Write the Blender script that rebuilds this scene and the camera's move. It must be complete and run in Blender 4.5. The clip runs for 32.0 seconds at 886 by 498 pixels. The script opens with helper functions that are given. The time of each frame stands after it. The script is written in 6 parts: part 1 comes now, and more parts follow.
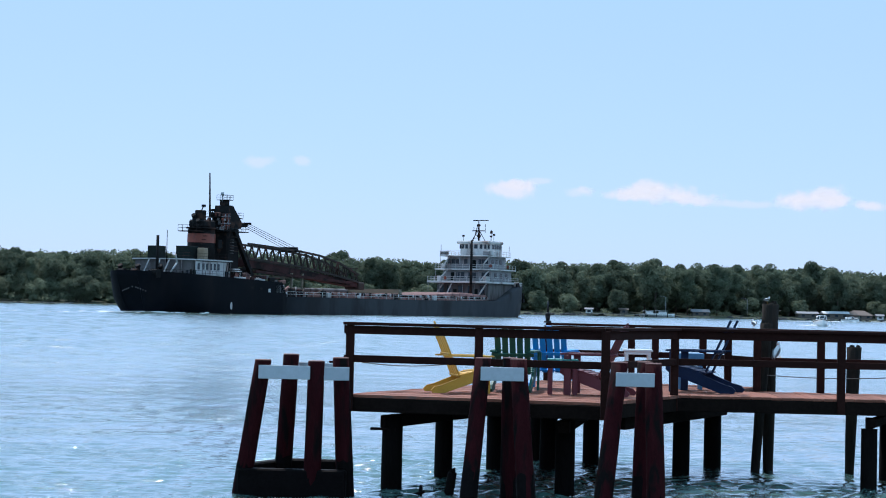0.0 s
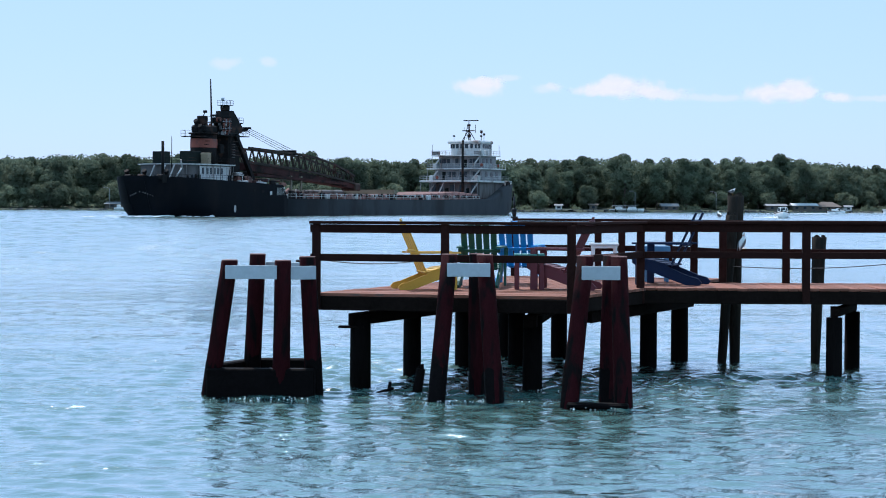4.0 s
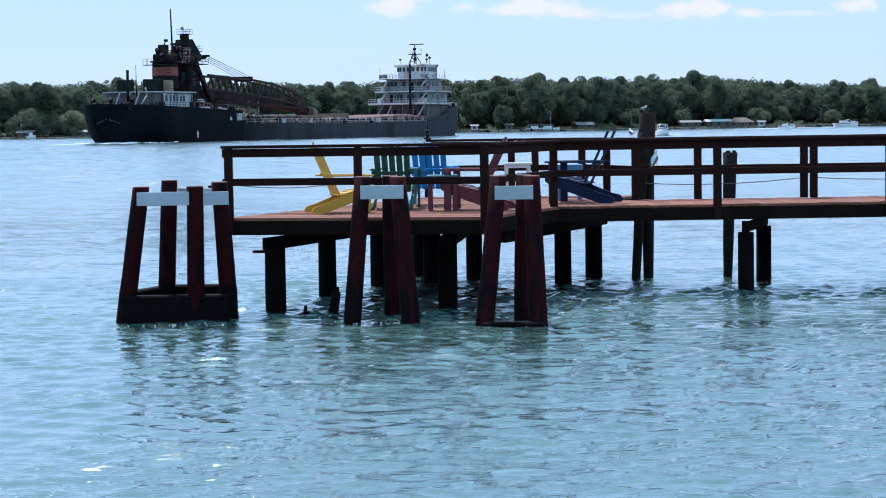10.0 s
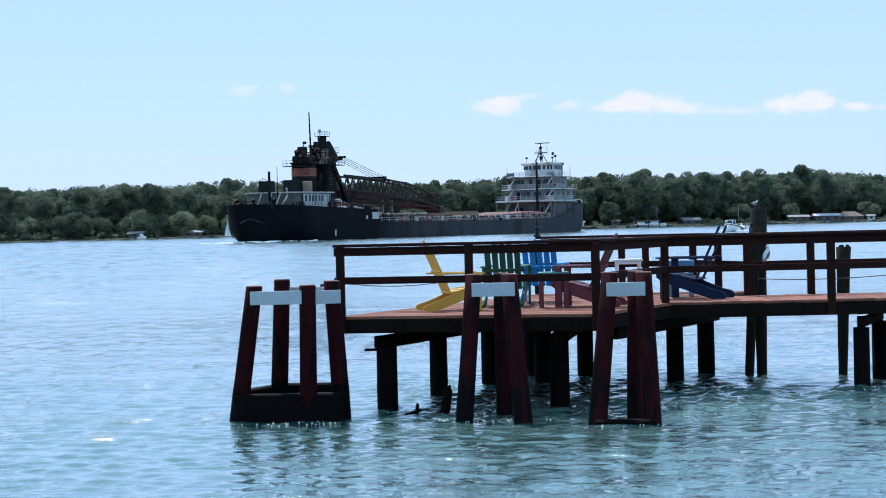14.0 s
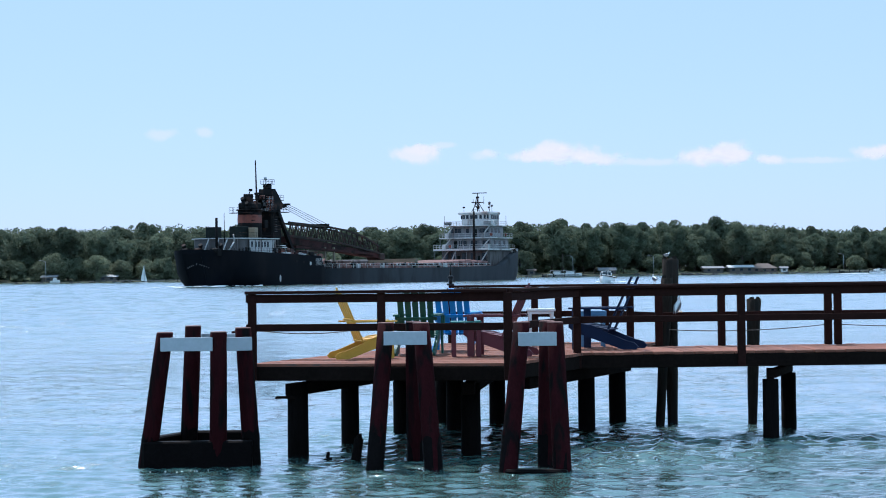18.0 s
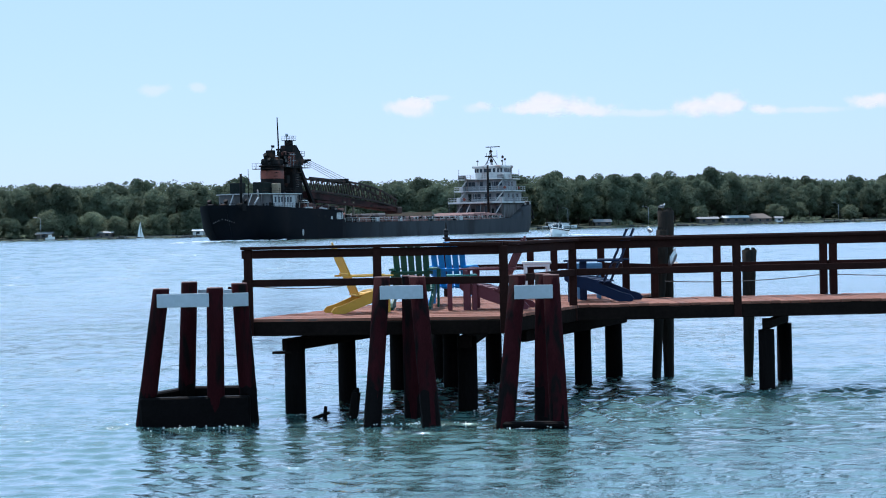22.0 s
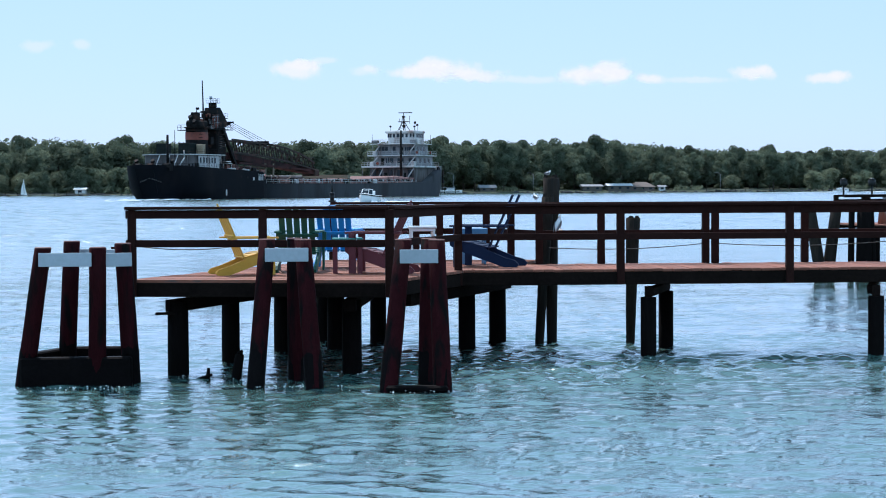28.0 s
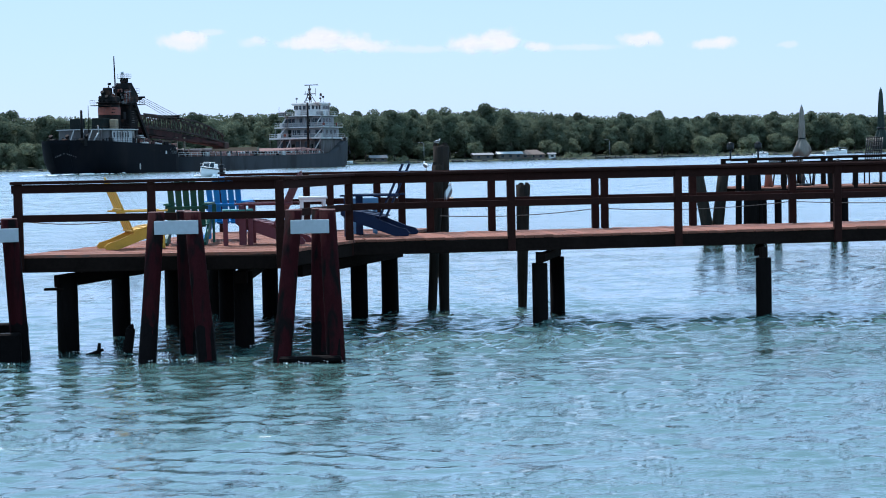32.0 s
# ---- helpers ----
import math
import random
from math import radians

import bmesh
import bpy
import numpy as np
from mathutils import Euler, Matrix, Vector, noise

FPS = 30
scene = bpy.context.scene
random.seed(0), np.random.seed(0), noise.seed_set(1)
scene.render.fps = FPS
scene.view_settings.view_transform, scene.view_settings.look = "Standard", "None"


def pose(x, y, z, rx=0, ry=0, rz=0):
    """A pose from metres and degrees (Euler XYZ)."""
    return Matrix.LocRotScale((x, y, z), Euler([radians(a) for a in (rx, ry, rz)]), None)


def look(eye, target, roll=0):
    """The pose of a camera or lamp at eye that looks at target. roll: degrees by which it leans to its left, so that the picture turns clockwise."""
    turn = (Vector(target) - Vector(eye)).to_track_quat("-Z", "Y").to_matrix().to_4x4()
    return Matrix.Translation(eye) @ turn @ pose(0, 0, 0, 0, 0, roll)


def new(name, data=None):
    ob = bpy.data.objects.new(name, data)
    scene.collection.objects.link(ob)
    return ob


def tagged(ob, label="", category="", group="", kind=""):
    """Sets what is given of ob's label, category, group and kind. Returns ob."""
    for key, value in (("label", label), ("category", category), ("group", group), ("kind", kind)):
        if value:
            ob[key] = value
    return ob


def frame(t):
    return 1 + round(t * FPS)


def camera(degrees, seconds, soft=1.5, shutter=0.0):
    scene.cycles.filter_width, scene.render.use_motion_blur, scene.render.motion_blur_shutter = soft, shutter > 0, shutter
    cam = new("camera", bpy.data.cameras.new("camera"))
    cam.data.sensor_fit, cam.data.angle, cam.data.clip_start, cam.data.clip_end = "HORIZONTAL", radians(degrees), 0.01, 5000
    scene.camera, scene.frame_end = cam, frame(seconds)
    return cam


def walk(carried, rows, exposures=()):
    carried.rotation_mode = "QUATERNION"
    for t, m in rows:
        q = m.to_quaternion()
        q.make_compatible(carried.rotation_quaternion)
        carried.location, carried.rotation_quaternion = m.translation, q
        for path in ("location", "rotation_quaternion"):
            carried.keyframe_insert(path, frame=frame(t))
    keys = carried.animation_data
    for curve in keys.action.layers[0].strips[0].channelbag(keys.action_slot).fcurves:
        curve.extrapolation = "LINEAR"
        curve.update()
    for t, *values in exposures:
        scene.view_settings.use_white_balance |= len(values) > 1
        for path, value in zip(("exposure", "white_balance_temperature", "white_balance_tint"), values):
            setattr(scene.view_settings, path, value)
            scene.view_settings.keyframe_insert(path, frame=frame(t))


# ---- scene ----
H_EYE = 2.42


def aim(yaw, pitch, roll, dx, dz):
    """The hand-held camera on the bank: turned right by yaw, up by pitch."""
    eye = Vector((dx, 0.0, H_EYE + dz))
    y, p = radians(yaw), radians(pitch)
    return look(eye, eye + Vector((math.sin(y) * math.cos(p), math.cos(y) * math.cos(p), math.sin(p))), roll)


cam = camera(27.0, 32.0, soft=1.0)
walk(cam, [
    (0.0, aim(-1.905, 1.759, 1.293, -0.118, 0.040)),
    (0.5, aim(-1.939, 1.896, 1.170, -0.127, 0.039)),
    (1.0, aim(-1.748, 1.741, 1.142, -0.110, 0.042)),
    (1.5, aim(-1.276, 1.303, 1.121, -0.097, 0.035)),
    (2.0, aim(-0.744, 0.547, 1.043, -0.079, 0.035)),
    (2.5, aim(-0.483, -0.160, 0.846, -0.069, 0.033)),
    (3.0, aim(-0.527, -0.718, 0.653, -0.068, 0.037)),
    (3.5, aim(-0.737, -1.086, 0.442, -0.065, 0.026)),
    (5.5, aim(-0.952, -2.360, -0.344, -0.021, 0.005)),
    (6.0, aim(0.000, -2.866, -0.550, 0.000, -0.000)),
    (6.5, aim(1.252, -3.326, -0.752, 0.020, -0.002)),
    (7.0, aim(2.554, -3.779, -0.733, 0.013, 0.001)),
    (7.5, aim(2.946, -4.054, -0.594, 0.014, 0.008)),
    (8.0, aim(2.606, -4.065, -0.604, 0.005, 0.004)),
    (8.5, aim(2.036, -4.086, -0.571, -0.006, 0.014)),
    (9.0, aim(1.541, -4.083, -0.566, -0.007, 0.010)),
    (9.5, aim(1.489, -3.960, -0.720, -0.001, 0.005)),
    (10.0, aim(1.618, -3.804, -0.825, -0.008, 0.014)),
    (10.5, aim(1.655, -3.437, -0.991, -0.020, 0.014)),
    (11.0, aim(1.320, -2.896, -1.168, -0.012, 0.017)),
    (11.5, aim(0.907, -2.202, -1.528, -0.025, 0.015)),
    (12.0, aim(0.505, -1.469, -1.712, -0.015, 0.026)),
    (12.5, aim(0.155, -0.993, -1.820, -0.018, 0.022)),
    (13.0, aim(-0.332, -0.772, -1.723, -0.020, 0.029)),
    (13.5, aim(-0.844, -0.736, -1.563, -0.040, 0.018)),
    (14.0, aim(-1.630, -0.722, -1.372, -0.069, 0.017)),
    (14.5, aim(-2.446, -0.615, -1.273, -0.085, 0.025)),
    (16.5, aim(-1.642, -0.365, -0.953, -0.038, 0.023)),
    (17.0, aim(-0.452, -0.074, -0.926, -0.026, 0.022)),
    (17.5, aim(0.446, 0.378, -0.818, -0.028, 0.032)),
    (18.0, aim(0.983, 0.712, -0.723, -0.020, 0.025)),
    (18.5, aim(1.215, 0.741, -0.471, -0.020, 0.030)),
    (19.0, aim(1.353, 0.358, -0.434, -0.023, 0.019)),
    (19.5, aim(1.303, -0.090, -0.495, -0.033, 0.021)),
    (20.0, aim(1.105, -0.375, -0.686, -0.031, 0.029)),
    (20.5, aim(0.933, -0.378, -0.970, -0.033, 0.028)),
    (21.0, aim(0.747, -0.279, -1.087, -0.028, 0.031)),
    (21.5, aim(0.767, -0.343, -1.278, -0.026, 0.024)),
    (22.0, aim(1.109, -0.745, -1.269, -0.025, 0.033)),
    (22.5, aim(1.756, -1.411, -1.433, -0.017, 0.020)),
    (23.0, aim(2.499, -2.056, -1.626, -0.010, 0.016)),
    (23.5, aim(3.324, -2.571, -1.612, -0.011, 0.025)),
    (24.0, aim(3.834, -2.732, -1.446, -0.023, 0.028)),
    (24.5, aim(4.034, -2.612, -1.242, -0.026, 0.026)),
    (26.5, aim(4.247, -2.552, -0.267, -0.052, 0.028)),
    (27.0, aim(4.308, -2.363, -0.235, -0.040, 0.028)),
    (27.5, aim(4.467, -2.135, -0.239, -0.043, 0.028)),
    (28.0, aim(4.677, -1.913, -0.268, -0.042, 0.035)),
    (28.5, aim(4.934, -1.775, -0.424, -0.043, 0.026)),
    (29.0, aim(5.272, -1.736, -0.541, -0.037, 0.028)),
    (29.5, aim(5.716, -1.832, -0.658, -0.035, 0.032)),
    (30.0, aim(6.258, -1.998, -0.799, -0.042, 0.027)),
    (30.5, aim(6.941, -2.289, -0.899, -0.035, 0.021)),
    (31.0, aim(7.577, -2.641, -1.037, -0.038, 0.020)),
    (31.5, aim(8.013, -2.943, -1.104, -0.048, 0.016)),
    (32.0, aim(8.011, -2.882, -1.180, -0.028, 0.018)),
], exposures=[(0.0, -0.16, 5840, 14), (3.5, -0.09, 5850, 14), (6.0, -0.05, 5880, 14), (12.0, -0.04, 5880, 14), (16.5, -0.08, 5850, 14), (18.5, -0.11, 5820, 14),
               (21.0, -0.07, 5840, 14), (24.0, -0.03, 5880, 14), (32.0, -0.01, 5890, 14)])

# ---- light ----
SUN_EL, SUN_AZ = radians(58), radians(-14)      # azimuth from +y towards +x
world = bpy.data.worlds.new("world")
scene.world = world
world.use_nodes = True
nt = world.node_tree
sky = nt.nodes.new("ShaderNodeTexSky")
sky.sky_type = "NISHITA"
sky.sun_disc = False
sky.sun_elevation, sky.sun_rotation = SUN_EL, SUN_AZ
sky.altitude, sky.air_density, sky.dust_density, sky.ozone_density = 0, 1.0, 0.4, 1.5
haze = nt.nodes.new("ShaderNodeMix")           # clear sky with a pale summer haze
haze.data_type = "RGBA"
where = nt.nodes.new("ShaderNodeTexCoord")
axis = nt.nodes.new("ShaderNodeSeparateXYZ")
thin = nt.nodes.new("ShaderNodeMapRange")      # a little whiter towards the zenith's glare
thin.inputs[1].default_value, thin.inputs[2].default_value = 0.12, 0.5
thin.inputs[3].default_value, thin.inputs[4].default_value = 0.72, 0.90
nt.links.new(where.outputs["Generated"], axis.inputs[0])
nt.links.new(axis.outputs[2], thin.inputs[0])
nt.links.new(thin.outputs[0], haze.inputs[0])
tone = nt.nodes.new("ShaderNodeMix")           # bluer at the horizon, more cyan higher up
tone.data_type = "RGBA"
tone.inputs[6].default_value, tone.inputs[7].default_value = (4.15, 6.05, 8.9, 1), (3.95, 6.75, 8.75, 1)
rise = nt.nodes.new("ShaderNodeMapRange")
rise.inputs[1].default_value, rise.inputs[2].default_value = 0.14, 0.42
nt.links.new(axis.outputs[2], rise.inputs[0])
nt.links.new(rise.outputs[0], tone.inputs[0])
nt.links.new(tone.outputs[2], haze.inputs[7])
nt.links.new(sky.outputs[0], haze.inputs[6])
nt.links.new(haze.outputs[2], nt.nodes["Background"].inputs[0])
nt.nodes["Background"].inputs[1].default_value = 0.13
sun = new("sun", bpy.data.lights.new("sun", "SUN"))
sun.data.energy, sun.data.angle, sun.data.color = 4.6, radians(0.6), (1.0, 0.95, 0.88)
sdir = Vector((math.sin(SUN_AZ) * math.cos(SUN_EL), math.cos(SUN_AZ) * math.cos(SUN_EL), math.sin(SUN_EL)))
sun.matrix_world = look(sdir * 300, (0, 0, 0))


# ---- materials ----
def mat(name, color, rough=0.6, metal=0.0, vary=0.25, scale=4.0, bump=0.0, bump_scale=40.0, stain=None, stain_at=0.6,
        stain_scale=1.0, stretch=(1, 1, 1), rnd=0.0, spec=0.5):
    """A painted or grown surface: colour varied at two scales, optional stains and relief."""
    m = bpy.data.materials.new(name)
    m.use_nodes = True
    t = m.node_tree
    b = t.nodes["Principled BSDF"]
    b.inputs["Roughness"].default_value, b.inputs["Metallic"].default_value = rough, metal
    b.inputs["Specular IOR Level"].default_value = spec
    tc = t.nodes.new("ShaderNodeTexCoord")
    mp = t.nodes.new("ShaderNodeMapping")
    mp.inputs["Scale"].default_value = stretch
    t.links.new(tc.outputs["Object"], mp.inputs[0])
    n1 = t.nodes.new("ShaderNodeTexNoise")
    n1.inputs["Scale"].default_value, n1.inputs["Detail"].default_value = scale, 4
    n2 = t.nodes.new("ShaderNodeTexNoise")
    n2.inputs["Scale"].default_value, n2.inputs["Detail"].default_value = scale * 7, 3
    for n in (n1, n2):
        t.links.new(mp.outputs[0], n.inputs["Vector"])
    add = t.nodes.new("ShaderNodeMath")
    add.operation = "ADD"
    t.links.new(n1.outputs[0], add.inputs[0])
    t.links.new(n2.outputs[0], add.inputs[1])
    ramp = t.nodes.new("ShaderNodeMapRange")
    ramp.inputs[1].default_value, ramp.inputs[2].default_value = 0.6, 1.4
    ramp.inputs[3].default_value, ramp.inputs[4].default_value = 1 - vary, 1 + vary
    t.links.new(add.outputs[0], ramp.inputs[0])
    val = ramp.outputs[0]
    if rnd:
        oi = t.nodes.new("ShaderNodeObjectInfo")
        mr = t.nodes.new("ShaderNodeMapRange")
        mr.inputs[3].default_value, mr.inputs[4].default_value = 1 - rnd, 1 + rnd
        t.links.new(oi.outputs["Random"], mr.inputs[0])
        mm = t.nodes.new("ShaderNodeMath")
        mm.operation = "MULTIPLY"
        t.links.new(val, mm.inputs[0])
        t.links.new(mr.outputs[0], mm.inputs[1])
        val = mm.outputs[0]
    mul = t.nodes.new("ShaderNodeVectorMath")
    mul.operation = "SCALE"
    mul.inputs[0].default_value = color
    t.links.new(val, mul.inputs["Scale"])
    out = mul.outputs[0]
    if stain:
        n3 = t.nodes.new("ShaderNodeTexNoise")
        n3.inputs["Scale"].default_value, n3.inputs["Detail"].default_value = stain_scale, 6
        t.links.new(mp.outputs[0], n3.inputs["Vector"])
        r = t.nodes.new("ShaderNodeMapRange")
        r.inputs[1].default_value, r.inputs[2].default_value = stain_at - 0.06, stain_at + 0.08
        t.links.new(n3.outputs[0], r.inputs[0])
        mx = t.nodes.new("ShaderNodeMix")
        mx.data_type = "RGBA"
        t.links.new(r.outputs[0], mx.inputs[0])
        t.links.new(out, mx.inputs[6])
        mx.inputs[7].default_value = (*stain, 1)
        out = mx.outputs[2]
    t.links.new(out, b.inputs["Base Color"])
    if bump:
        n4 = t.nodes.new("ShaderNodeTexNoise")
        n4.inputs["Scale"].default_value, n4.inputs["Detail"].default_value = bump_scale, 4
        t.links.new(mp.outputs[0], n4.inputs["Vector"])
        bp = t.nodes.new("ShaderNodeBump")
        bp.inputs["Strength"].default_value, bp.inputs["Distance"].default_value = bump, 0.01
        t.links.new(n4.outputs[0], bp.inputs["Height"])
        t.links.new(bp.outputs[0], b.inputs["Normal"])
    return m


def glass(name, color=(0.02, 0.03, 0.04)):
    m = bpy.data.materials.new(name)
    m.use_nodes = True
    b = m.node_tree.nodes["Principled BSDF"]
    b.inputs["Base Color"].default_value = (*color, 1)
    b.inputs["Roughness"].default_value = 0.15
    b.inputs["Specular IOR Level"].default_value = 0.3
    return m


M_DECK = mat("deck_boards", (0.27, 0.102, 0.064), 0.75, vary=0.3, scale=3, bump=0.5, bump_scale=30, stretch=(1, 6, 6), rnd=0.22, spec=0.25,
             stain=(0.16, 0.10, 0.08), stain_at=0.62, stain_scale=3)
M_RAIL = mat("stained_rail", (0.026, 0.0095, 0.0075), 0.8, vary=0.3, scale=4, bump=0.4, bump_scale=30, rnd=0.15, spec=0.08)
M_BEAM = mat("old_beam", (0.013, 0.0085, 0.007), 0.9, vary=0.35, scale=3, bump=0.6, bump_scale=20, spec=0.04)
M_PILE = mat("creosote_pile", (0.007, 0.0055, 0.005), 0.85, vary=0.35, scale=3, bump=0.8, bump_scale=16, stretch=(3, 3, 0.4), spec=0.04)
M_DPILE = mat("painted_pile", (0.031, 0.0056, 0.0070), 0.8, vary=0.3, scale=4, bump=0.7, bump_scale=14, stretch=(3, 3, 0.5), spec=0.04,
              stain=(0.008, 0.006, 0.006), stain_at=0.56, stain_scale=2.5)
M_WETPILE = mat("wet_timber", (0.005, 0.0035, 0.0035), 0.6, vary=0.4, scale=5, bump=1.0, bump_scale=14, spec=0.05)
M_GREYPILE = mat("weathered_pile", (0.030, 0.023, 0.018), 0.9, vary=0.45, scale=3, bump=1.0, bump_scale=12, stretch=(4, 4, 0.4), spec=0.1,
                 stain=(0.02, 0.018, 0.016), stain_at=0.55, stain_scale=2)
M_BOARD = mat("grey_board", (0.42, 0.45, 0.49), 0.6, vary=0.1, scale=3, bump=0.2, rnd=0.05)
M_ENDGRAIN = mat("end_grain", (0.26, 0.13, 0.11), 0.85, vary=0.4, scale=20, bump=0.5, bump_scale=60)
M_YELLOW = mat("yellow_paint", (0.66, 0.38, 0.045), 0.55, vary=0.1, scale=5, bump=0.1, rnd=0.05)
M_GREEN = mat("green_paint", (0.009, 0.095, 0.066), 0.55, vary=0.12, scale=5, bump=0.1, rnd=0.05)
M_BLUE = mat("blue_paint", (0.012, 0.26, 0.64), 0.5, vary=0.1, scale=5, bump=0.1, rnd=0.05)
M_NAVY = mat("navy_paint", (0.007, 0.020, 0.058), 0.6, vary=0.12, scale=5, bump=0.1, rnd=0.05, spec=0.2)
M_MAROON = mat("maroon_paint", (0.125, 0.024, 0.034), 0.55, vary=0.12, scale=5, bump=0.1, rnd=0.05)
M_WHITE = mat("white_paint", (0.72, 0.72, 0.70), 0.5, vary=0.08, scale=4, stain=(0.42, 0.36, 0.30), stain_at=0.68, stain_scale=1.5)
M_PALEBLUE = mat("pale_blue_paint", (0.10, 0.24, 0.40), 0.55, vary=0.12, scale=5, bump=0.1)
M_TEALT = mat("teal_paint", (0.03, 0.22, 0.20), 0.55, vary=0.12, scale=5, bump=0.1)
M_ROPE = mat("rope", (0.12, 0.11, 0.10), 0.9, vary=0.2, scale=30)
M_BLACK = mat("black_metal", (0.012, 0.012, 0.013), 0.45, 0.3, vary=0.3, scale=3)
M_GALV = mat("galvanised", (0.35, 0.36, 0.37), 0.4, 0.7, vary=0.2, scale=4)
M_HULL = mat("ship_hull", (0.0040, 0.0050, 0.0075), 0.65, vary=0.25, scale=0.12, stain=(0.012, 0.010, 0.011), stain_at=0.64, stain_scale=0.10,
             stretch=(1, 1, 0.45), bump=0.15, bump_scale=0.6, spec=0.06)
M_HULLGREY = mat("ship_hull_grey", (0.044, 0.046, 0.052), 0.65, vary=0.2, scale=0.12, stain=(0.024, 0.022, 0.023), stain_at=0.55, stain_scale=0.3, spec=0.15,
                 stretch=(0.6, 0.6, 0.25))

def darker_aft(m, colour):
    """Near-black colour over the after part of the hull, passing unevenly to grey forward."""
    t = m.node_tree
    b = t.nodes["Principled BSDF"]
    old = b.inputs["Base Color"].links[0].from_socket
    tc, ax, n = t.nodes.new("ShaderNodeTexCoord"), t.nodes.new("ShaderNodeSeparateXYZ"), t.nodes.new("ShaderNodeTexNoise")
    n.inputs["Scale"].default_value, n.inputs["Detail"].default_value = 0.12, 5
    t.links.new(tc.outputs["Object"], ax.inputs[0])
    t.links.new(tc.outputs["Object"], n.inputs["Vector"])
    k = t.nodes.new("ShaderNodeMath")
    k.operation = "MULTIPLY_ADD"
    k.inputs[1].default_value = 26.0
    t.links.new(n.outputs[0], k.inputs[0])
    t.links.new(ax.outputs[0], k.inputs[2])
    r = t.nodes.new("ShaderNodeMapRange")
    r.inputs[1].default_value, r.inputs[2].default_value = 44.0, 84.0
    t.links.new(k.outputs[0], r.inputs[0])
    mx = t.nodes.new("ShaderNodeMix")
    mx.data_type = "RGBA"
    mx.inputs[6].default_value = (*colour, 1)
    t.links.new(r.outputs[0], mx.inputs[0])
    t.links.new(old, mx.inputs[7])
    t.links.new(mx.outputs[2], b.inputs["Base Color"])


darker_aft(M_HULLGREY, (0.007, 0.008, 0.011))
M_SHIPWHITE = mat("ship_white", (0.52, 0.51, 0.50), 0.6, vary=0.15, scale=0.4, stain=(0.22, 0.16, 0.14), stain_at=0.60, stain_scale=0.35,
                  stretch=(1, 1, 0.35))
# white house walls, greyed to carry the shade they stand in
M_SHIPWALL = mat("ship_house_shaded", (0.25, 0.245, 0.25), 0.65, vary=0.2, scale=0.4, stain=(0.12, 0.09, 0.08), stain_at=0.60, stain_scale=0.35, stretch=(1, 1, 0.35), spec=0.3)
# grey gear; on the deckhouses this darker tone also carries shade
M_SHIPGREY = mat("ship_grey", (0.135, 0.125, 0.122), 0.7, vary=0.25, scale=0.4, stain=(0.06, 0.045, 0.04), stain_at=0.58, stain_scale=0.35, stretch=(1, 1, 0.35), spec=0.2)
M_SHIPBLACK = mat("ship_black", (0.011, 0.010, 0.010), 0.7, vary=0.3, scale=0.4, stain=(0.07, 0.035, 0.025), stain_at=0.62, stain_scale=0.4, spec=0.1)
M_ORANGE = mat("funnel_band", (0.22, 0.052, 0.03), 0.6, vary=0.2, scale=0.5, stain=(0.12, 0.04, 0.03), stain_at=0.6, stain_scale=0.6)
M_RUST = mat("red_oxide", (0.20, 0.085, 0.065), 0.75, vary=0.3, scale=0.5, stain=(0.07, 0.03, 0.025), stain_at=0.58, stain_scale=0.5)
M_HATCH = mat("hatch_red", (0.33, 0.165, 0.14), 0.7, vary=0.25, scale=0.4, rnd=0.15, stain=(0.20, 0.10, 0.08), stain_at=0.6, stain_scale=0.5)
M_BUFF = mat("buff_paint", (0.19, 0.155, 0.10), 0.6, vary=0.2, scale=0.5)
M_SHIPGREEN = mat("dull_green_box", (0.014, 0.019, 0.018), 0.8, vary=0.3, scale=0.5, spec=0.04)
M_BOOM = mat("boom_steel", (0.040, 0.030, 0.024), 0.75, vary=0.3, scale=0.5, stain=(0.085, 0.035, 0.028), stain_at=0.60, stain_scale=0.5, spec=0.2)
M_TROUGH = mat("conveyor_red", (0.060, 0.026, 0.024), 0.8, vary=0.35, scale=0.5, stain=(0.02, 0.014, 0.013), stain_at=0.55, stain_scale=0.4, spec=0.1)
M_GLASS = glass("dark_glass")
M_TRUNK = mat("bark", (0.09, 0.07, 0.055), 0.9, vary=0.3, scale=2)
M_SOIL = mat("bank_soil", (0.045, 0.055, 0.028), 0.95, vary=0.4, scale=0.05)
M_STONE = mat("riprap", (0.17, 0.165, 0.15), 0.9, vary=0.35, scale=0.4)
M_SHORE = mat("wet_shore_stone", (0.05, 0.05, 0.048), 0.9, vary=0.5, scale=0.3)
M_BOATWHITE = mat("white_gelcoat", (0.86, 0.86, 0.85), 0.25, vary=0.04, scale=2)
M_LAWN = mat("lawn", (0.07, 0.12, 0.035), 0.95, vary=0.3, scale=0.2)
M_ROOFBROWN = mat("brown_roof", (0.16, 0.12, 0.10), 0.85, vary=0.2, scale=1)
M_ROOFGREY = mat("grey_roof", (0.24, 0.24, 0.25), 0.85, vary=0.2, scale=1)
M_ROOFWHITE = mat("white_roof", (0.55, 0.56, 0.57), 0.6, vary=0.1, scale=1)
M_WALLBEIGE = mat("beige_wall", (0.12, 0.105, 0.088), 0.85, vary=0.15, scale=1)
M_GULL = mat("white_feathers", (0.75, 0.75, 0.74), 0.8, vary=0.1, scale=20)
M_GREYF = mat("grey_feathers", (0.16, 0.16, 0.165), 0.8, vary=0.25, scale=20)
M_BEAK = mat("beak", (0.55, 0.32, 0.06), 0.5)
